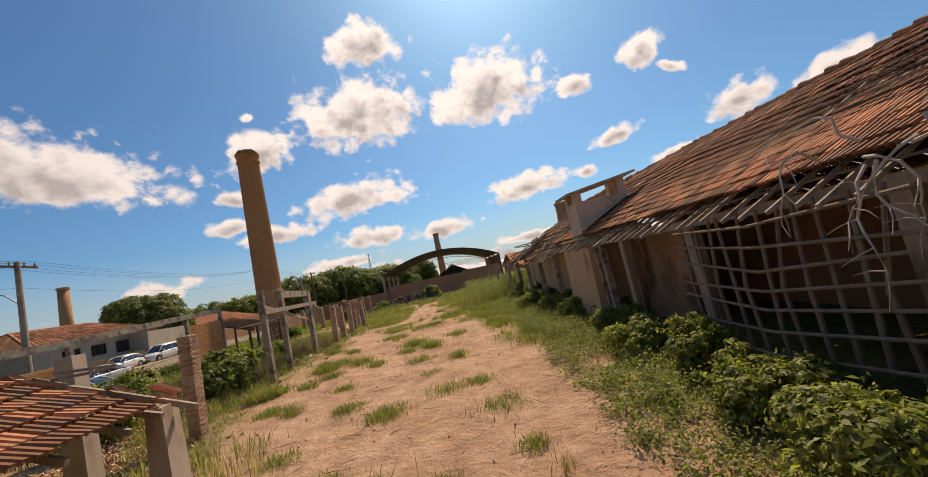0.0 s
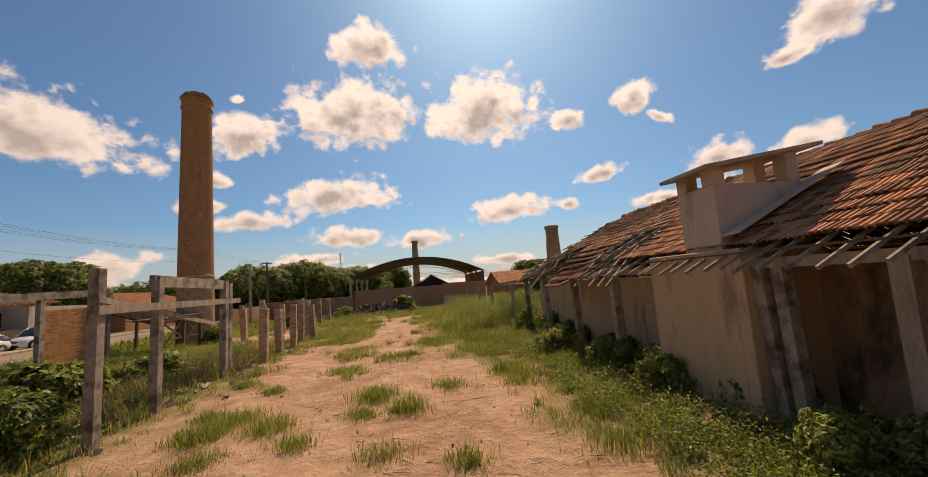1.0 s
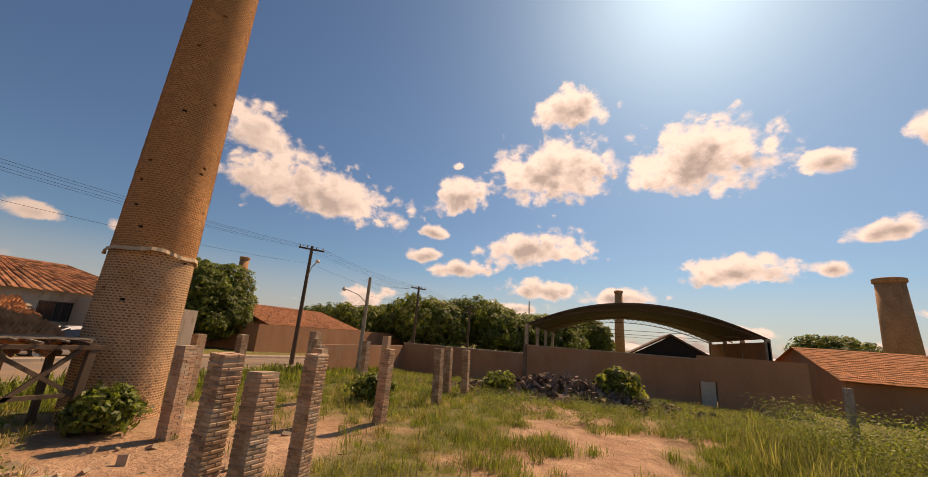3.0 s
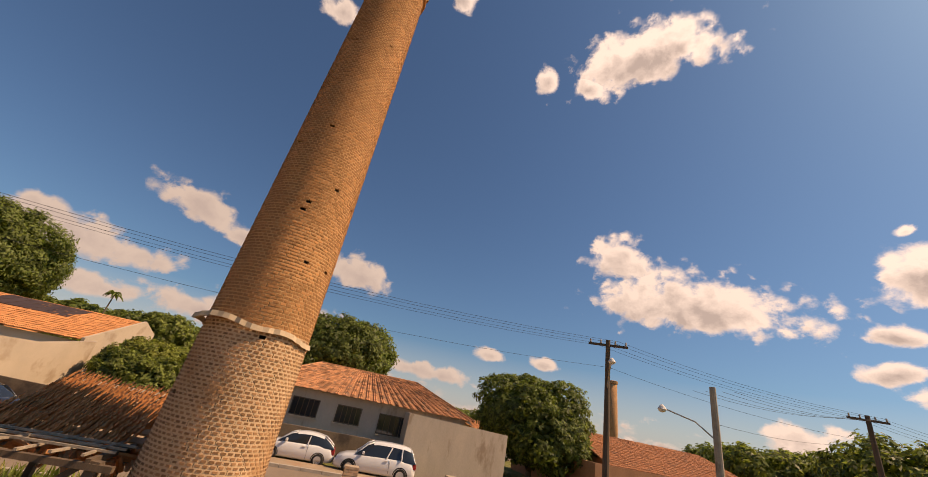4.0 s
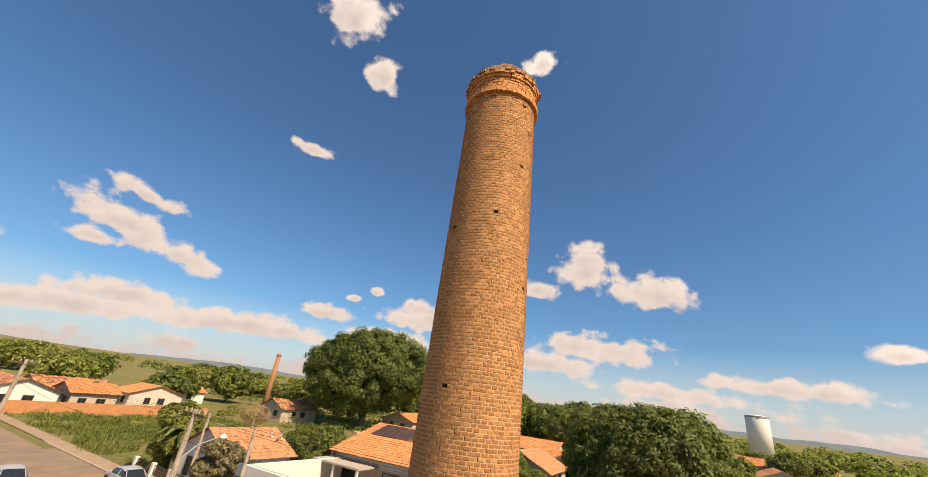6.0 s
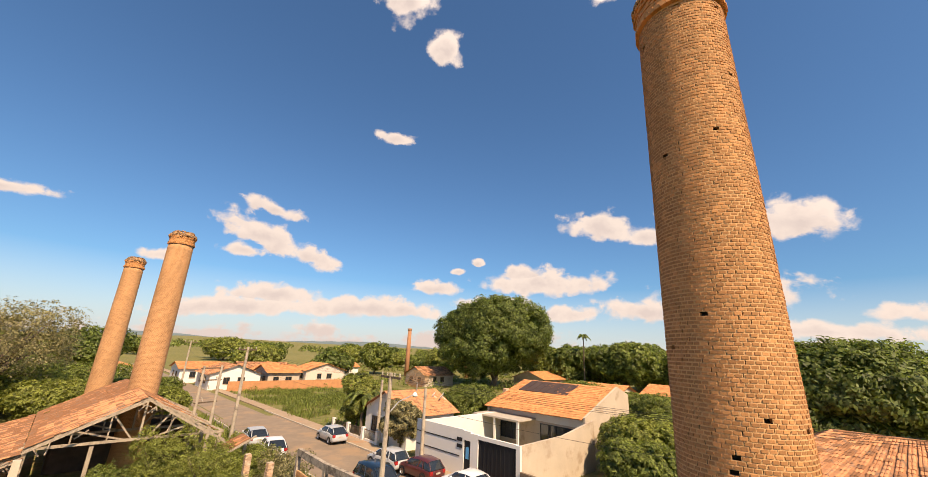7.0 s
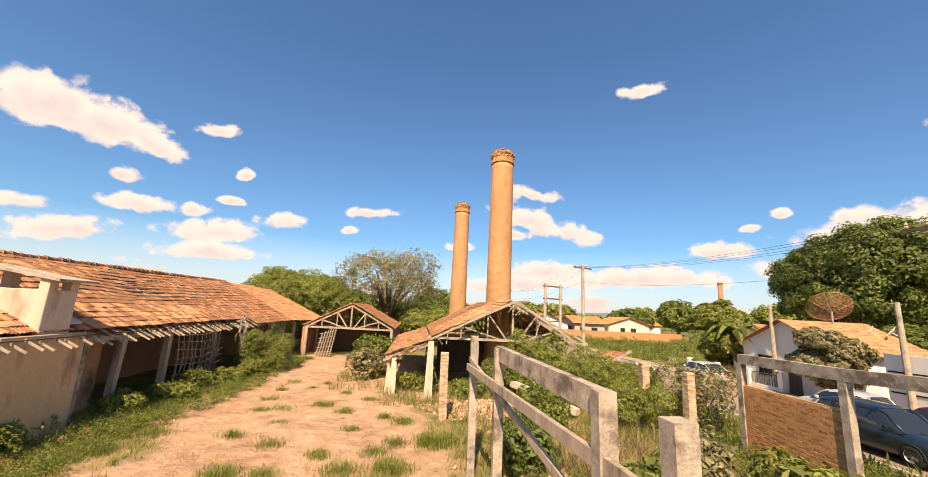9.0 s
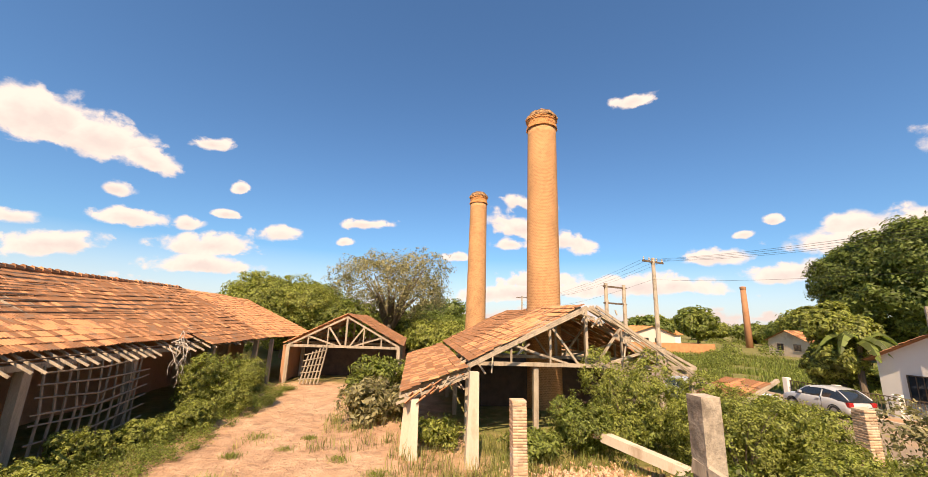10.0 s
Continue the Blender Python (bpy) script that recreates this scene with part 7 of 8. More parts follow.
# water tower far off
tank = thing("water_tank", "tall white cylindrical water tank", "tank", at=pose(-300, 76, 0))
part("drum", Build().lathe([(5.7, 0), (5.7, 21.0), (5.2, 21.5), (2, 22)], 32), M_WHITE, tank, smooth=True)
part("rail", Build().lathe([(5.9, 20.6), (5.9, 21.4), (5.8, 21.4), (5.8, 20.6)], 32), M_METAL, tank)
mast = thing("radio_mast", "slender lattice radio mast on the skyline", "mast", at=pose(-45, 250, -1))
for dx, dy in ((-0.6, -0.4), (0.6, -0.4), (0, 0.6)):
    part("leg", Build().tube([(dx, dy, 0), (dx * 0.5, dy * 0.5, 27)], 0.12, 6), M_METAL, mast)
for k in range(12):
    part("brace", Build().beam((-0.5, -0.3, k * 2.2), (0.5, -0.3, k * 2.2 + 1.6), 0.08), M_METAL, mast)

# ---- poles and wires ----
def utility_pole(x, y, h, label, arms=1, lamp=0, group="utility poles", turn=0.0, wood=True):
    z = ground_z(x, y)
    th = thing("utility_pole", label, "pole", group, pose(x, y, z, 0, 0, turn))
    part("pole", Build().tube([(0, 0, -0.4), (0, 0, h * 0.5), (0, 0, h)], [0.17, 0.14, 0.11], 10), M_CONCRETE if not wood else M_WOOD_DARK, th)
    for k in range(arms):
        zz = h - 0.25 - k * 0.8
        arm = part("crossarm", Build().beam((-0.95, 0, zz), (0.95, 0, zz), 0.1, 0.11), M_WOOD_DARK, th)
        for u in (-0.85, -0.35, 0.35, 0.85):
            part("insulator", Build().lathe([(0.03, 0), (0.055, 0.04), (0.03, 0.09), (0.05, 0.13), (0.02, 0.2)], 8, (u, 0, zz + 0.06)), M_KERB, arm)
    if lamp:
        s = lamp
        part("lamp_arm", Build().tube([(0, 0, h * 0.72), (0, s * 0.7, h * 0.8), (0, s * 1.7, h * 0.84)], 0.03, 6), M_METAL, th)
        part("lamp_head", Build().lathe([(0.03, 0.16), (0.1, 0.1), (0.17, -0.02), (0.12, -0.1), (0.02, -0.14)], 12, (0, s * 1.85, h * 0.84)), M_WHITE, th)
    return th


POLES = {}
for key, x, y, h, arms, lamp, turn, wood in (("a", -23.64, 51.98, 8.6, 1, -1, 60, True), ("b", -19.2, 53.6, 6.9, 0, -1, -30, False), ("c", -22.5, 67.9, 8.4, 1, 0, 60, True), ("d", -19.5, 77.0, 7.8, 2, 0, 60, True), ("e", -20.8, 20.3, 7.9, 1, 1, 90, False), ("f", -19.4, -0.8, 8.9, 1, 0, 20, False), ("g", -31.2, 4.2, 5.9, 0, 0, 0, False), ("h", -30.2, 12.35, 5.9, 0, 0, 0, False), ("i", -22.6, -42.0, 8.8, 1, 0, 0, False), ("j", -25.0, 98.0, 8.5, 1, 0, 60, True)):
    utility_pole(x, y, h, "concrete utility pole beside the street" if not wood else "dark wooden utility pole with crossarm", arms, lamp, turn=turn, wood=wood)
    POLES[key] = Vector((x, y, ground_z(x, y) + h - 0.05))
tp = thing("transformer_frame", "pair of poles carrying a transformer rack", "pole", at=pose(-17.0, -1.2, -0.15))
for dx in (-0.75, 0.75):
    part("pole", Build().tube([(dx, dx * 0.4, -0.3), (dx, dx * 0.4, 7.2)], [0.15, 0.11], 8), M_CONCRETE, tp)
for zz in (7.0, 6.0, 4.2):
    part("crossbar", Build().beam((-0.95, -0.4, zz), (0.95, 0.4, zz), 0.1), M_WOOD_DARK, tp)
for k, (u, zz) in enumerate(((-0.5, 6.3), (0.0, 5.6), (0.5, 6.3), (0.3, 4.6))):
    part("fuse", Build().tube([(u, 0.1, zz - 0.3), (u + 0.1, 0.1, zz)], 0.05, 6), M_KERB, tp)


def wires():
    """Sagging cables from pole to pole."""
    th = thing("street_wires", "thin dark overhead cables along the street", "cable")
    for a, b2 in (("i", "f"), ("f", "e"), ("e", "a"), ("a", "c"), ("c", "d"), ("d", "j"), ("b", "c")):
        p, q = POLES[a], POLES[b2]
        side = Vector((q.y - p.y, p.x - q.x, 0)).normalized()
        for off, dz in ((-0.8, -0.1), (-0.3, -0.1), (0.35, -0.1), (0.8, -0.1), (0.1, -1.3)):
            pts = []
            for k in range(13):
                t = k / 12
                c = p.lerp(q, t) + side * off + Vector((0, 0, dz - 0.9 * 4 * t * (1 - t) * (p - q).length / 40))
                pts.append(c)
            part("cable", Build().tube(pts, 0.007, 4), M_WIRE, th)


wires()

# ---- cars ----
M_TAIL = mat("tail_lens", (0.35, 0.02, 0.02), 0.25, 0.1, 4, 20, 0, spec=0.6)
M_HEAD = mat("head_lens", (0.6, 0.6, 0.6), 0.15, 0.05, 4, 20, 0, spec=0.8)
M_CHROME = mat("rim_metal", (0.5, 0.5, 0.5), 0.3, 0.1, 4, 20, 0, metal=0.8)


def paint(name, c):
    ma = mat(name, c, 0.3, 0.06, 0.6, 20, 0.0, spec=0.6)
    ma.node_tree.nodes["Principled BSDF"].inputs["Coat Weight"].default_value = 0.6
    return ma


PAINTS = {k: paint("car_paint_" + k, c) for k, c in (("white", (0.75, 0.73, 0.7)), ("silver", (0.42, 0.42, 0.42)), ("red", (0.09, 0.02, 0.018)), ("black", (0.018, 0.018, 0.02)), ("blue", (0.008, 0.018, 0.03)))}


def car(x, y, heading, colour, kind, label, group="parked cars"):
    """A car lofted along its length; heading in degrees to the left of +y for its front."""
    L, W, H = {"sedan": (4.4, 1.73, 1.46), "hatch": (3.95, 1.7, 1.48), "wagon": (3.9, 1.6, 1.45), "suv": (4.3, 1.78, 1.68), "old": (4.2, 1.68, 1.4)}[kind]
    z = ground_z(x, y) + (0.03 if -29 < x < -22 else 0.0) - (0.02 if x > -22 else 0.0)
    th = thing("car", label, "car", group, pose(x, y, z, 0, 0, heading))
    hw = W / 2
    hood, belt = {"sedan": (0.98, 0.97), "hatch": (0.98, 0.98), "wagon": (0.92, 0.93), "suv": (1.02, 1.05), "old": (0.9, 0.92)}[kind]
    yf, yr = L / 2, -L / 2
    # stations along y from rear to front: (y, top, half width, bottom)
    st = [(yr, 0.62, hw * 0.8, 0.36), (yr + 0.06, 0.78, hw * 0.92, 0.28), (yr + 0.25, belt - (0.02 if kind != "sedan" else 0.0), hw * 0.97, 0.24), (yr + 0.9, belt + 0.02, hw, 0.22), (0.0, belt, hw, 0.22), (yf - 1.25, hood, hw, 0.22), (yf - 0.5, hood - 0.12, hw * 0.96, 0.22), (yf - 0.12, hood - 0.26, hw * 0.86, 0.24), (yf, 0.55, hw * 0.7, 0.32)]
    vs, n = [], 12
    for (yy, top, w, bot) in st:
        mid = (top + bot) / 2
        ring = [(-w * 0.9, bot), (-w, bot + 0.12), (-w, mid), (-w * 0.98, top - 0.14), (-w * 0.9, top - 0.03), (-w * 0.5, top + 0.02), (w * 0.5, top + 0.02), (w * 0.9, top - 0.03), (w * 0.98, top - 0.14), (w, mid), (w, bot + 0.12), (w * 0.9, bot)]
        vs += [(a, yy, c) for a, c in ring]
    fs = [(i * n + k, i * n + (k + 1) % n, (i + 1) * n + (k + 1) % n, (i + 1) * n + k) for i in range(len(st) - 1) for k in range(n)]
    fs += [tuple(range(n)), tuple(range((len(st) - 1) * n + n - 1, (len(st) - 1) * n - 1, -1))]
    body = part("body", Build().add(vs, fs), PAINTS[colour], th, smooth=True)
    # cabin: (y at belt, y at roof) for front and rear glass
    ws, wr = yf - 1.15, yf - 1.85
    bs, br = {"sedan": (yr + 0.65, yr + 1.35), "hatch": (yr + 0.12, yr + 0.7), "wagon": (yr + 0.12, yr + 0.45), "suv": (yr + 0.1, yr + 0.4), "old": (yr + 0.6, yr + 1.15)}[kind]
    rw, bw = hw * 0.74, hw * 0.93
    zb, zr = belt - 0.04, H
    ym = (br + wr) / 2
    # roofline from the foot of the windscreen to the foot of the rear window
    line = [(ws + 0.14, zb - 0.03), (ws - 0.16, zb + 0.2), ((ws + wr) / 2 - 0.04, zb + (zr - zb) * 0.68), (wr, zr - 0.07), (wr - 0.3, zr - 0.015), (ym, zr), (br + 0.3, zr - 0.03), (br, zr - 0.1), ((bs + br) / 2 + 0.02, zb + (zr - zb) * 0.52), (bs + 0.04, zb + 0.08), (bs - 0.05, zb - 0.03)]

    def cabin_ring(yy, zt, grow=0.0):
        f = max(0.0, (zt - zb) / (zr - zb))
        wt = bw + (rw - bw) * f + grow
        wb = bw + grow * 0.5
        return [(-wb, yy, zb - 0.05), (-wt - 0.02, yy, zb + (zt - zb) * 0.82), (-wt * 0.88, yy, zt + grow), (-wt * 0.4, yy, zt + 0.02 * f + grow), (wt * 0.4, yy, zt + 0.02 * f + grow), (wt * 0.88, yy, zt + grow), (wt + 0.02, yy, zb + (zt - zb) * 0.82), (wb, yy, zb - 0.05)]

    g = Build()
    g.add([v for yy, zt in line for v in cabin_ring(yy, zt)], [(a * 8 + c, a * 8 + c + 1, (a + 1) * 8 + c + 1, (a + 1) * 8 + c) for a in range(len(line) - 1) for c in range(7)])
    part("glasshouse", g, M_GLASS, th, smooth=True)
    roof = Build()
    top = line[3:8]
    roof.add([v for yy, zt in top for v in cabin_ring(yy, zt, 0.012)[1:7]], [(a * 6 + c, a * 6 + c + 1, (a + 1) * 6 + c + 1, (a + 1) * 6 + c) for a in range(len(top) - 1) for c in range(5)])
    part("roof", roof, PAINTS[colour], th, smooth=True)
    for s in (-1, 1):
        for piece in (line[0:4], line[7:11]):
            pts = [cabin_ring(yy, zt, 0.006)[2 if s < 0 else 5] for yy, zt in piece]
            part("pillar", Build().tube(pts, 0.035 if kind != "suv" else 0.045, 6), PAINTS[colour], th, smooth=True)
        rods = [((s * (bw + 0.005), (ws + bs) / 2, zb), (s * (rw + 0.025), (wr + br) / 2, zr - 0.14), 0.04, 0.06)]
        if kind in ("suv", "wagon"):
            rods.append(((s * (bw + 0.005), bs + 0.75, zb), (s * (rw + 0.025), br + 0.5, zr - 0.14), 0.04, 0.2))
        for p, q, a, c in rods:
            part("pillar", Build().beam(p, q, a, c), PAINTS[colour], th)
        part("mirror", Build().box(min(s * (bw + 0.02), s * (bw + 0.2)), ws - 0.32, zb + 0.02, max(s * (bw + 0.02), s * (bw + 0.2)), ws - 0.2, zb + 0.16, 0.02), PAINTS[colour], th)
        part("headlight", Build().add([(s * hw * 0.45, yf - 0.16, hood - 0.28), (s * hw * 0.9, yf - 0.34, hood - 0.24), (s * hw * 0.9, yf - 0.3, hood - 0.36), (s * hw * 0.45, yf - 0.06, hood - 0.38), (s * hw * 0.45, yf - 0.3, hood - 0.3), (s * hw * 0.85, yf - 0.5, hood - 0.3)], [(0, 1, 2, 3), (0, 4, 5, 1), (3, 2, 5, 4)]), M_HEAD, th)
        part("taillight", Build().box(min(s * hw * 0.62, s * hw * 0.93), yr - 0.0, belt - 0.34, max(s * hw * 0.62, s * hw * 0.93), yr + 0.2, belt - 0.1, 0.02), M_TAIL, th)
        for yy in (yr + 0.78, yf - 0.82):
            r = 0.31 if kind != "suv" else 0.34
            ww = Vector((s * (hw - 0.1), yy, r))
            tyre = Build()
            prof = [(r * 0.62, 0.11), (r * 0.93, 0.11), (r, 0.07), (r, -0.07), (r * 0.93, -0.11), (r * 0.62, -0.11)]
            m = 20
            tv = [(ww.x + o * s, ww.y + rr * math.cos(2 * math.pi * k / m), ww.z + rr * math.sin(2 * math.pi * k / m)) for rr, o in prof for k in range(m)]
            tyre.add(tv, [(i * m + k, i * m + (k + 1) % m, (i + 1) * m + (k + 1) % m, (i + 1) * m + k) for i in range(5) for k in range(m)])
            wheel = part("wheel", tyre, M_RUBBER, th, smooth=True)
            rim = Build()
            rv2 = [(ww.x + o * s, ww.y + rr * math.cos(2 * math.pi * k / m), ww.z + rr * math.sin(2 * math.pi * k / m)) for rr, o in ((r * 0.64, 0.1), (r * 0.58, 0.07), (r * 0.2, 0.06), (0.02, 0.09)) for k in range(m)]
            rim.add(rv2, [(i * m + k, i * m + (k + 1) % m, (i + 1) * m + (k + 1) % m, (i + 1) * m + k) for i in range(3) for k in range(m) if not (i == 1 and k % 4 == 0)])
            part("rim", rim, M_CHROME, wheel)
            arch = Build()
            av = [(ww.x + 0.095 * s + o * s, ww.y + rr * math.cos(math.pi * k / 12), ww.z + rr * math.sin(math.pi * k / 12)) for rr, o in ((r * 1.02, 0.01), (r * 1.16, 0.012), (r * 1.16, -0.06)) for k in range(13)]
            arch.add(av, [(i * 13 + k, i * 13 + k + 1, (i + 1) * 13 + k + 1, (i + 1) * 13 + k) for i in range(2) for k in range(12)])
            part("wheel_arch", arch, M_RUBBER, th)
        part("door_seam", Build().box(min(s * (hw + 0.001), s * (hw - 0.01)), ym + 0.0, 0.3, max(s * (hw + 0.003), s * (hw - 0.01)), ym + 0.012, zb), M_BLACK, th)
        part("door_handle", Build().box(min(s * (hw - 0.01), s * (hw + 0.02)), ym + 0.1, belt - 0.16, max(s * (hw - 0.01), s * (hw + 0.02)), ym + 0.28, belt - 0.13), PAINTS[colour], th)
    part("grille", Build().box(-hw * 0.5, yf - 0.12, hood - 0.42, hw * 0.5, yf - 0.02, hood - 0.31, 0.01), M_BLACK, th)
    part("bumper", Build().box(-hw * 0.66, yf - 0.1, 0.3, hw * 0.66, yf + 0.012, 0.42, 0.02), M_BLACK, th)
    part("number_plate", Build().box(-0.2, yf + 0.014, 0.43, 0.2, yf + 0.03, 0.55), M_KERB, th)
    part("number_plate", Build().box(-0.2, yr - 0.02, 0.6, 0.2, yr - 0.005, 0.72), M_KERB, th)
    return th


car(-19.8, 21.9, -82, "white", "sedan", "white sedan standing on the dirt verge")
car(-23.7, 16.0, -3, "blue", "suv", "dark blue van parked by the verge")
car(-28.0, 14.9, 182, "red", "wagon", "old dark red hatchback with roof rack")
car(-27.5, 11.4, 183, "silver", "wagon", "silver estate car parked at the kerb")
car(-28.2, 19.5, 180, "white", "hatch", "white hatchback parked before the black gate")
car(-28.4, 25.2, 180, "black", "old", "black saloon car parked at the kerb")
car(-23.6, 26.8, 180, "silver", "sedan", "silver saloon car parked by the fence")
car(-21.8, 2.6, 170, "white", "hatch", "white hatchback further down the street")
car(-21.9, -2.4, 175, "silver", "hatch", "silver hatchback further down the street")
car(-31.3, 38.4, 180, "white", "hatch", "white hatchback beside the cream house")
car(-30.6, 42.6, 175, "white", "suv", "white compact car beside the cream house")
car(-28.0, 1.0, 178, "silver", "hatch", "silver hatchback parked by a garden fence")

# ---- yard clutter ----
def low_brick_wall():
    """Low brick infill between the street fence posts, laid in courses."""
    th = thing("low_brick_wall", "low orange brick wall between concrete posts", "wall")
    rng = random.Random(31)
    bm_ = Build().box(0, 0, 0, 0.225, 0.11, 0.06, 0.006).mesh("brick", M_BRICK)
    bulk = Build()
    count = 0
    for (xa, ya), (xb, yb), top in (((-18.2, 15.7), (-18.0, 19.4), 2.4), ((-17.8, 27.4), (-17.6, 31.0), 3.0)):
        p, q = Vector((xa, ya, 0)), Vector((xb, yb, 0))
        d = (q - p).normalized()
        ln = (q - p).length
        zb = ground_z(xa, ya) - 0.1
        ang = math.atan2(d.y, d.x)
        part("mortar", Build().beam((xa, ya, (zb + top) / 2), (xb, yb, (zb + top) / 2), 0.09, top - zb - 0.02), M_MORTAR, th)
        for i in range(int((top - zb) / 0.07)):
            for k in range(int(ln / 0.235)):
                u = 0.02 + k * 0.235 + (0.11 if i % 2 else 0)
                if u > ln - 0.24:
                    continue
                m = Matrix.Translation(p + d * u + Vector((0, 0, zb + i * 0.07))) @ Matrix.Rotation(ang, 4, "Z") @ Matrix.Translation((0, -0.055 + rng.uniform(-0.004, 0.004), 0))
                if count < 290 and ya < 20:
                    o = new("brick", bm_)
                    o.parent = th
                    o.matrix_basis = m
                    count += 1
                else:
                    bulk.add([m @ Vector(c) for c in [(a, b3, c3) for c3 in (0, 0.06) for b3 in (0, 0.11) for a in (0, 0.225)]], [(0, 2, 3, 1), (4, 5, 7, 6), (0, 1, 5, 4), (2, 6, 7, 3), (0, 4, 6, 2), (1, 3, 7, 5)])
    part("brickwork", bulk, M_BRICK, th, kind="stuff")


low_brick_wall()


def tile_rack():
    """Loose roof tiles piled in rows on a sloping timber stage, with an open frame before it."""
    th = thing("tile_rack", "rough timber stage piled with loose clay roof tiles", "rack")
    rng = random.Random(41)
    ya, yb = 33.3, 36.2
    slope = lambda x: 1.75 + (-16.7 - x) * 0.34
    for y in (33.4, 36.0):
        for x in (-16.8, -19.4):
            part("post", Build().beam((x, y, ground_z(x, y) - 0.3), (x + rng.uniform(-0.1, 0.1), y, slope(x) - 0.1), 0.14), M_WOOD_DARK, th)
        part("bearer", Build().beam((-16.5, y, slope(-16.5) - 0.06), (-19.8, y, slope(-19.8) - 0.06), 0.1, 0.12), M_WOOD_DARK, th)
    for k in range(9):
        x = -16.7 - k * 0.38
        part("plank", Build().beam((x, ya - 0.1, slope(x) + 0.02), (x, yb + rng.uniform(-0.1, 0.25), slope(x) + 0.02), 0.2, 0.04, up=(0.4, 0, 1)), M_WOOD, th)
    # open frame with braces and a ladder of slats
    for y in (32.0, 34.2, 36.1):
        part("post", Build().beam((-15.5, y, -0.4), (-15.5, y + 0.1, 1.95), 0.17), M_WOOD_DARK, th)
        part("slat", Build().beam((-15.4, y, 1.93), (-17.0, y, 2.0), 0.08, 0.1), M_WOOD_DARK, th)
    part("rail", Build().beam((-15.5, 31.3, 1.9), (-15.45, 36.5, 1.86), 0.12, 0.1), M_WOOD_DARK, th)
    part("rail", Build().beam((-15.5, 31.5, 0.75), (-15.5, 36.1, 0.7), 0.08, 0.1), M_WOOD_DARK, th)
    for a, c in ((32.1, 34.1), (34.3, 36.0)):
        part("brace", Build().beam((-15.5, a, 0.2), (-15.5, c, 1.85), 0.08, 0.1), M_WOOD_DARK, th)
        part("brace", Build().beam((-15.52, a, 1.8), (-15.52, c, 0.75), 0.07, 0.09), M_WOOD_DARK, th)
    for k in range(10):
        y = 31.8 + k * 0.47
        part("slat", Build().beam((-15.3, y, 2.0 + rng.uniform(-0.03, 0.05)), (-17.0 + rng.uniform(-0.2, 0.2), y + rng.uniform(-0.2, 0.2), 2.05), 0.05, 0.04), M_WOOD, th)
    for k in range(3):
        part("slat", Build().beam((-15.75 - k * 0.4, 31.6, 2.06), (-15.75 - k * 0.4, 36.3, 2.06), 0.05, 0.04), M_WOOD, th)
    b = Build()
    for row in range(8):
        for k in range(34):
            y = ya + k * 0.088
            if y > yb - 0.25 * rng.random() or (row == 0 and rng.random() < 0.3):
                continue
            x = -16.75 - row * 0.36 + rng.uniform(-0.05, 0.05)
            p = Vector((x, y, slope(x) + 0.36 + rng.uniform(-0.03, 0.05) + 0.05 * math.sin(y * 2.1 + row)))
            tile_strip(b, p, Vector((-0.9, 0, 0.42)), Vector((0.25, -0.5 + rng.uniform(-0.15, 0.1), -0.85)).normalized(), Vector((0.1, 0.9, -0.4)).normalized(), 0.3, 0.34, rng, 0.01)
    for _ in range(40):
        p = Vector((-16.4 + rng.uniform(-0.4, 0.25), rng.uniform(33.5, 36.5), slope(-16.4) + 0.15 + rng.uniform(0, 0.15)))
        d2 = Vector((rng.uniform(-1, 1), rng.uniform(-1, 1), rng.uniform(-0.4, 0.2))).normalized()
        tile_strip(b, p, d2.orthogonal().normalized(), d2, d2.orthogonal().cross(d2).normalized(), 0.22, 0.36, rng, 0.01)
    part("tiles", b, M_TILE_NEW, th, "loose orange clay tiles stacked on edge", kind="stuff")


tile_rack()


M_DARKHEAP = mat("rubble_dark", (0.2, 0.14, 0.1), 0.95, 0.4, 2, 30, 0.3, island=0.9)
M_RUBBLE = mat("brick_rubble", (0.5, 0.29, 0.17), 0.95, 0.3, 2, 30, 0.3, island=0.9, stain=(0.55, 0.42, 0.3), stain_scale=2.5, stain_at=0.5)


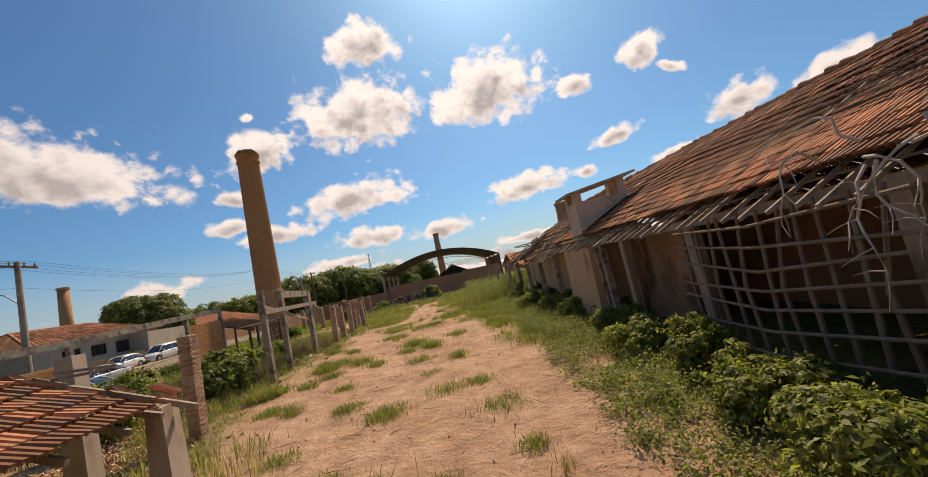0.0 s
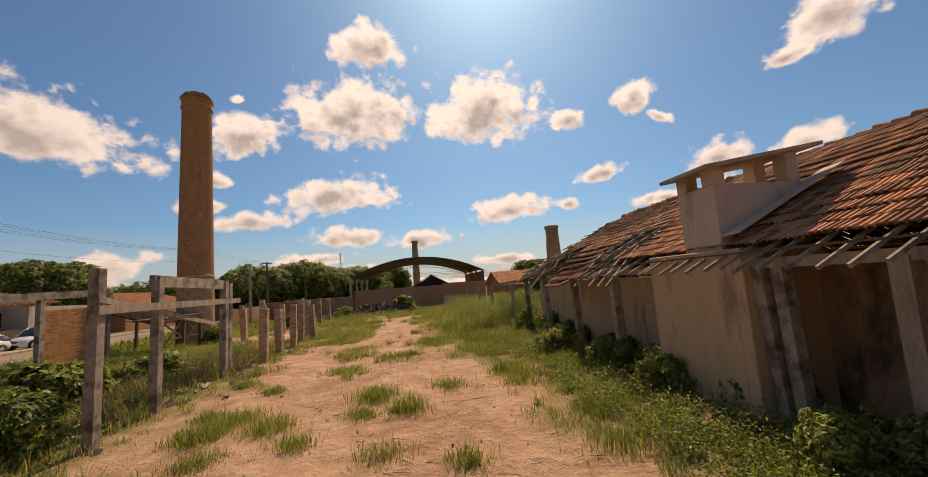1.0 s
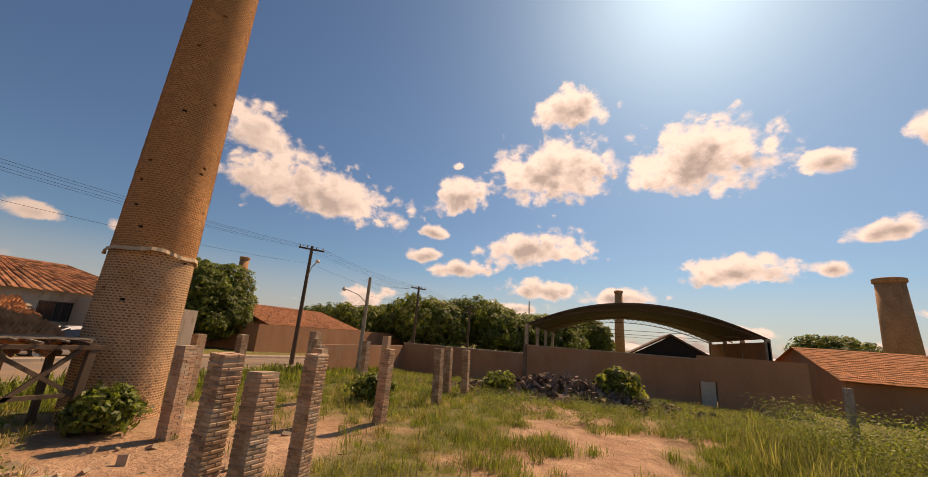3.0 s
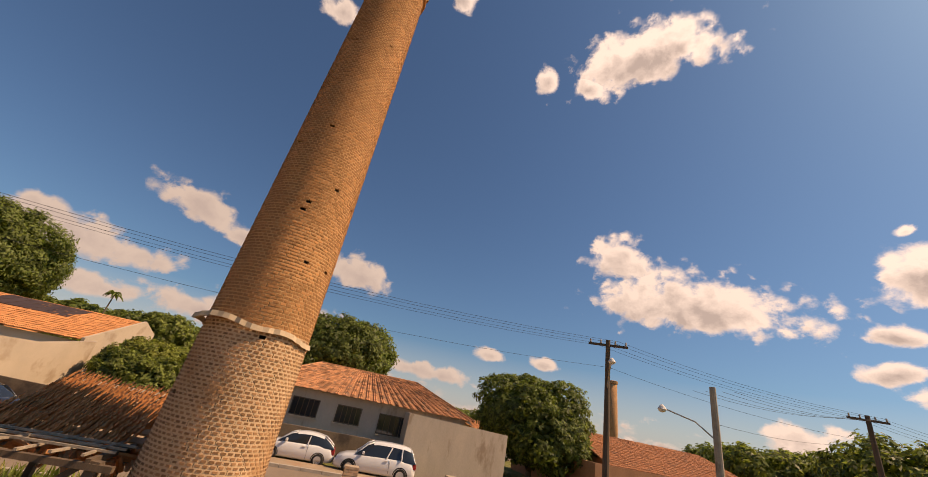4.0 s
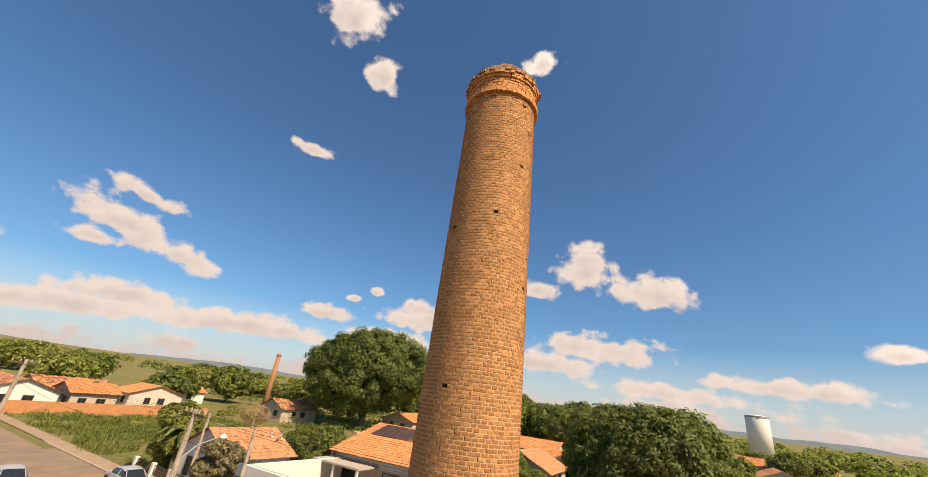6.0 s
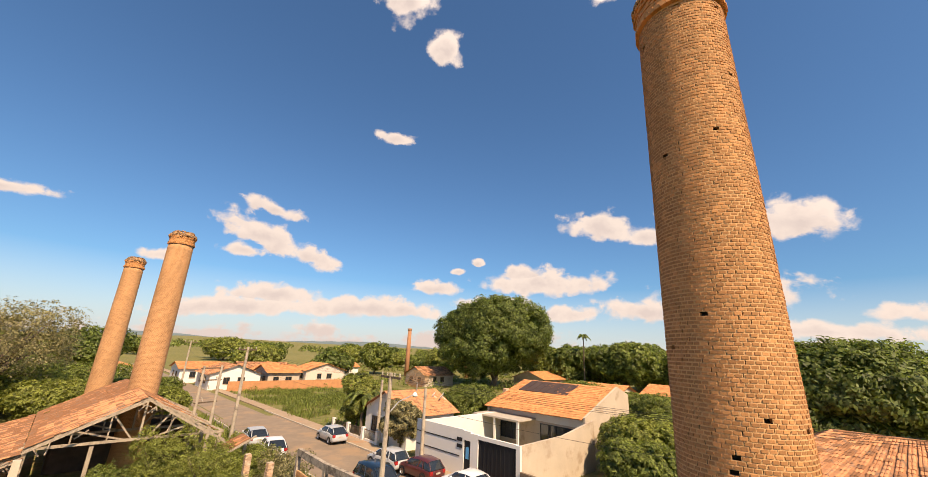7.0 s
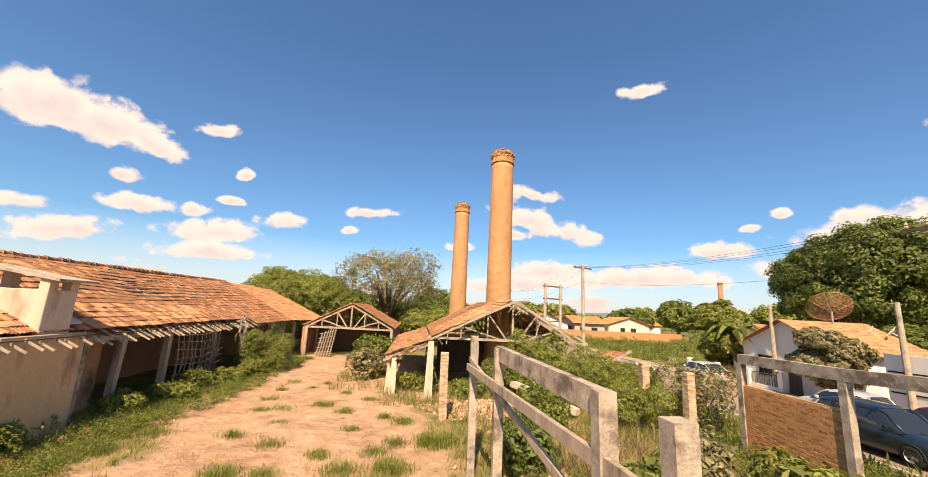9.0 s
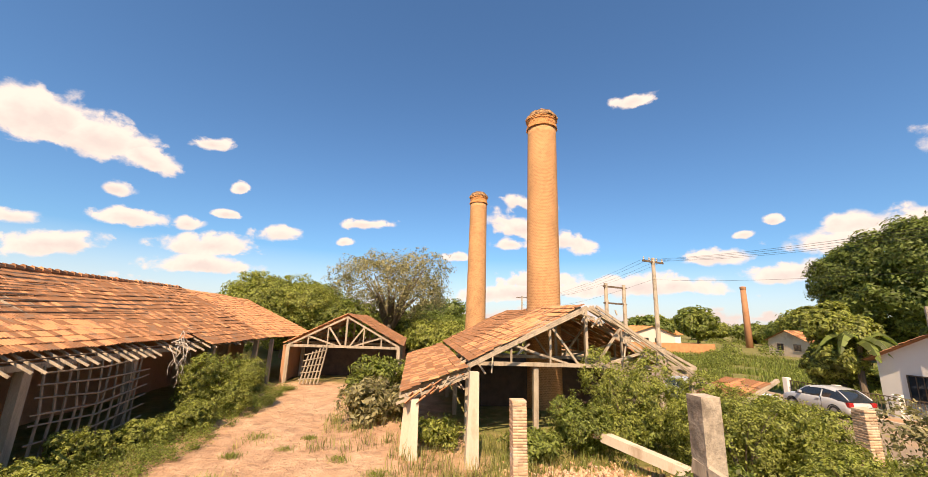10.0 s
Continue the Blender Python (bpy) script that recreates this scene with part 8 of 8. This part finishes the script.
def rubble(name, label, x, y, w, d, h, n, material, seed, size=0.12, kind="stuff"):
    rng = random.Random(seed)
    b = Build()
    for _ in range(n):
        px, py = rng.gauss(0, w / 2.5), rng.gauss(0, d / 2.5)
        zz = h * math.exp(-(px / w * 2) ** 2 - (py / d * 2) ** 2) * rng.random() ** 0.5
        s = size * rng.uniform(0.5, 1.6)
        m = Matrix.Translation((x + px, y + py, ground_z(x, y) + zz)) @ Euler((rng.uniform(0, 3), rng.uniform(0, 3), rng.uniform(0, 3))).to_matrix().to_4x4()
        b.add([m @ Vector(c) for c in [(a * s * 1.3, bb * s * 0.7, c * s * 0.4) for c in (-1, 1) for bb in (-1, 1) for a in (-1, 1)]], [(0, 2, 3, 1), (4, 5, 7, 6), (0, 1, 5, 4), (2, 6, 7, 3), (0, 4, 6, 2), (1, 3, 7, 5)])
    solid(name, b, material, label, "rubble", kind=kind)


rubble("rubble_heap", "heap of broken bricks and tiles by the kiln shed", -10.0, 9.6, 4.0, 2.6, 0.35, 1700, M_RUBBLE, 51, 0.045)
rubble("rubble_heap", "spread of brick fragments in the yard", -10.4, 14.4, 2.0, 6.0, 0.2, 1300, M_RUBBLE, 52, 0.04)
rubble("rubble_heap", "long heap of dark rubble before the north wall", -5.5, 54.5, 9.0, 3.0, 1.3, 1600, M_DARKHEAP, 53, 0.14)
rubble("rubble_heap", "scattered stones along the post row", -11.5, 25.0, 5.0, 12.0, 0.15, 500, M_OLDMORTAR, 54, 0.09)
rubble("pebbles", "small stones and chips over the bare yard", -2.5, 14.0, 8.0, 26.0, 0.01, 420, M_RUBBLE, 55, 0.018)
rubble("rubble_heap", "fallen tiles at the shed foot", 5.0, 19.0, 1.4, 10.0, 0.12, 300, M_TILE, 56, 0.1)


def twigs():
    """Leafless climbing branches over the lattice and the eaves."""
    rng = random.Random(61)
    th = thing("dead_branches", "tangle of pale leafless branches over the eaves", "branches")
    for i in range(8):
        p = Vector((4.75 + rng.uniform(-0.15, 0.15), 3.2 + i * 0.13 + rng.uniform(-0.1, 0.1), 3.15 + rng.uniform(-0.1, 0.35)))
        pts = [p]
        d = Vector((-0.25, rng.uniform(-0.5, 0.5), rng.uniform(-0.2, 0.5)))
        for _ in range(8):
            d = (d * 0.6 + Vector((rng.uniform(-0.3, 0.25), rng.uniform(-0.5, 0.5), rng.uniform(-0.75, 0.15)))).normalized()
            pts.append(pts[-1] + d * rng.uniform(0.14, 0.26))
        part("branch", Build().tube(pts, [0.02, 0.019, 0.017, 0.015, 0.013, 0.01, 0.008, 0.006, 0.004], 5), M_DEADWOOD, th)
        for q in (3, 5, 6):
            e = Vector((rng.uniform(-0.4, 0.1), rng.uniform(-0.7, 0.7), rng.uniform(-0.7, 0.2))).normalized()
            part("twig", Build().tube([pts[q], pts[q] + e * 0.16, pts[q] + e * 0.3 + Vector((0, 0.04, -0.05))], [0.009, 0.007, 0.003], 4), M_DEADWOOD, th)


twigs()


def porch_north():
    """Bare posts and a beam running on beyond the shed."""
    th = thing("porch_frame", "bare grey posts with a single beam beyond the shed", "frame")
    for x, y, h in ((5.4, 31.2, 2.6), (5.2, 36.8, 2.45), (4.9, 41.0, 2.3), (4.6, 46.5, 2.2)):
        part("post", Build().beam((x, y, ground_z(x, y) - 0.3), (x, y, h), 0.2), M_CONCRETE, th)
    part("beam", Build().beam((5.75, 29.0, 2.72), (5.15, 37.0, 2.42), 0.16, 0.2), M_WOOD, th)


porch_north()


def broken_end():
    """Loose rafters and battens hanging from the shed's broken end."""
    rng = random.Random(71)
    th = thing("fallen_timbers", "splintered rafters hanging off the broken roof end", "timbers")
    for _ in range(14):
        y = rng.uniform(23.5, 28.4)
        x = rng.uniform(5.0, 7.5)
        z = 2.95 + (x - 4.95) * 0.5
        d = Vector((rng.uniform(-1, -0.2), rng.uniform(-0.6, 0.9), rng.uniform(-0.9, 0.15)))
        part("timber", Build().beam((x, y, z), Vector((x, y, z)) + d * rng.uniform(0.6, 1.3), 0.05, 0.06), M_WOOD, th)
    # an open frame of pale battens in the hole of the roof
    at = lambda u, y: Vector((4.95 + 6.05 * u, y, 3.0 + 3.0 * u))
    for y in (18.6, 19.4, 20.1):
        part("rail", Build().beam(at(0.08, y - 0.2), at(0.46, y), 0.06, 0.06), M_WOOD, th)
    for u in (0.16, 0.23, 0.3, 0.37):
        part("batten", Build().beam(at(u, 18.4) + Vector((0, 0, 0.06)), at(u, 20.3) + Vector((0, 0, 0.06)), 0.06, 0.035), M_WOOD, th)
    for y in (18.2, 18.7, 19.3, 20.4):
        part("timber", Build().beam(at(0.2, y), at(0.0, y - 0.5) - Vector((0.25, 0, 0.55)), 0.06, 0.07), M_WOOD, th)
    for k in range(9):
        y = 27.8 + rng.uniform(0, 1.2)
        part("timber", Build().beam((5.4 + k * 0.5, y, 2.9 + k * 0.2), (6.6 + k * 0.5, y + rng.uniform(-0.8, 0.4), 3.3 + k * 0.28), 0.06, 0.08), M_WOOD, th)


broken_end()


def fallen_slab():
    """A long plastered beam lying across the rubble."""
    th = thing("fallen_beam", "long flaking white plastered beam lying on rubble", "beam")
    part("beam", Build().beam((-11.6, 7.4, 0.72), (-13.9, 10.9, 0.12), 0.34, 0.3, jitter=0.02), M_PLASTER_W, th)
    part("stump", Build().beam((-11.5, 7.3, 0.7), (-11.2, 6.9, 0.66), 0.16, 0.14), M_OLDBRICK, th)


fallen_slab()


def garden_fence():
    """Low railing with white piers before the bungalow."""
    th = thing("garden_fence", "low dark railing between white piers", "fence")
    for y in (-3.6, -0.4, 2.6, 5.2):
        part("pier", Build().box(-30.75, y - 0.18, 0.0, -30.4, y + 0.18, 1.45, 0.02), M_WHITE, th)
    part("plinth", Build().box(-30.66, -3.4, 0.0, -30.48, 5.0, 0.5), M_WHITE, th)
    for k in range(44):
        y = -3.35 + k * 0.19
        part("bar", Build().box(-30.59, y, 0.5, -30.56, y + 0.03, 1.3), M_WOOD_DARK, th)
    part("rail", Build().box(-30.6, -3.4, 1.26, -30.55, 5.0, 1.31), M_WOOD_DARK, th)


garden_fence()


def loose_roof():
    """A fallen piece of tile roof propped beside the bushes."""
    th = thing("fallen_roof", "fallen patch of orange clay tiles on a timber", "roof")
    tiled_slope(th, (-18.4, 5.2, 2.5), (-18.2, 7.6, 2.6), (-16.9, 5.0, 1.75), (-16.7, 7.4, 1.8), M_TILE, 97, 0.1)
    part("timber", Build().beam((-18.6, 7.5, 2.7), (-16.3, 7.7, 1.6), 0.12), M_WOOD, th)
    part("prop", Build().beam((-18.3, 6.4, -0.3), (-18.3, 6.4, 2.4), 0.2), M_PLASTER_W, th)
    part("prop", Build().beam((-16.9, 6.4, -0.3), (-16.9, 6.4, 1.7), 0.2), M_PLASTER_W, th)


loose_roof()


def yard_litter():
    """Dead twigs, leaf scraps and clods strewn over the bare soil."""
    rng = random.Random(88)
    b = Build()
    for _ in range(420):
        x, y = rng.gauss(-2.6, 3.0), rng.uniform(-6, 40)
        z = ground_z(x, y) + 0.02
        a, ln = rng.uniform(0, 6.28), rng.uniform(0.08, 0.5)
        dx, dy = math.cos(a) * ln, math.sin(a) * ln
        b.tube([(x, y, z), (x + dx * 0.5 + rng.uniform(-0.04, 0.04), y + dy * 0.5, z + 0.02), (x + dx, y + dy, z + rng.uniform(0, 0.05))], [0.008, 0.007, 0.004], 4)
    solid("yard_litter", b, mat("litter", (0.34, 0.21, 0.12), 0.95, 0.4, 3, 30, 0.2, island=0.9), "dead twigs strewn over the yard", "litter", kind="stuff")


yard_litter()


def kiln_breakage():
    """Slipped tiles and snapped rafters at the kiln roof's ragged front."""
    rng = random.Random(93)
    th = thing("broken_eaves", "snapped rafters and slipped tiles at the kiln roof front", "timbers")
    for _ in range(22):
        x = rng.uniform(-16.6, -7.2)
        top = 5.4 - abs(x + 12.1) * (0.49 if x > -12.1 else 0.57)
        z = top - rng.uniform(0.05, 0.5)
        d2 = Vector((rng.uniform(-0.8, 0.8), rng.uniform(0.1, 0.5), rng.uniform(-0.9, 0.1)))
        part("timber", Build().beam((x, 5.5, z), Vector((x, 5.5, z)) + d2 * rng.uniform(0.5, 1.2), 0.05, 0.06), M_WOOD, th)
    for _ in range(9):
        y = rng.uniform(5.8, 6.9)
        x = rng.uniform(-7.0, -4.6)
        z = 2.75 - (x + 7.1) * -0.0 - (x + 7.1) * 0.38
        part("timber", Build().beam((x, y, z), (x + rng.uniform(-0.5, 0.5), y + rng.uniform(0.1, 0.7), z - rng.uniform(0.0, 0.5)), 0.045, 0.05), M_WOOD, th)
    b = Build()
    for _ in range(16):
        x = rng.uniform(-7.3, -4.8)
        y = rng.uniform(6.1, 6.9)
        p = Vector((x, y, 2.78 - (x + 7.1) * 0.36 - rng.uniform(0.0, 0.25)))
        d3 = Vector((0.9, rng.uniform(-0.2, 0.6), -0.4 + rng.uniform(-0.3, 0.1))).normalized()
        side = Vector((0, 1, 0))
        tile_strip(b, p, side, d3, d3.cross(side).normalized() * -1.0, 0.23, 0.36, rng)
    part("slipped_tiles", b, M_TILE, th, kind="stuff")


kiln_breakage()
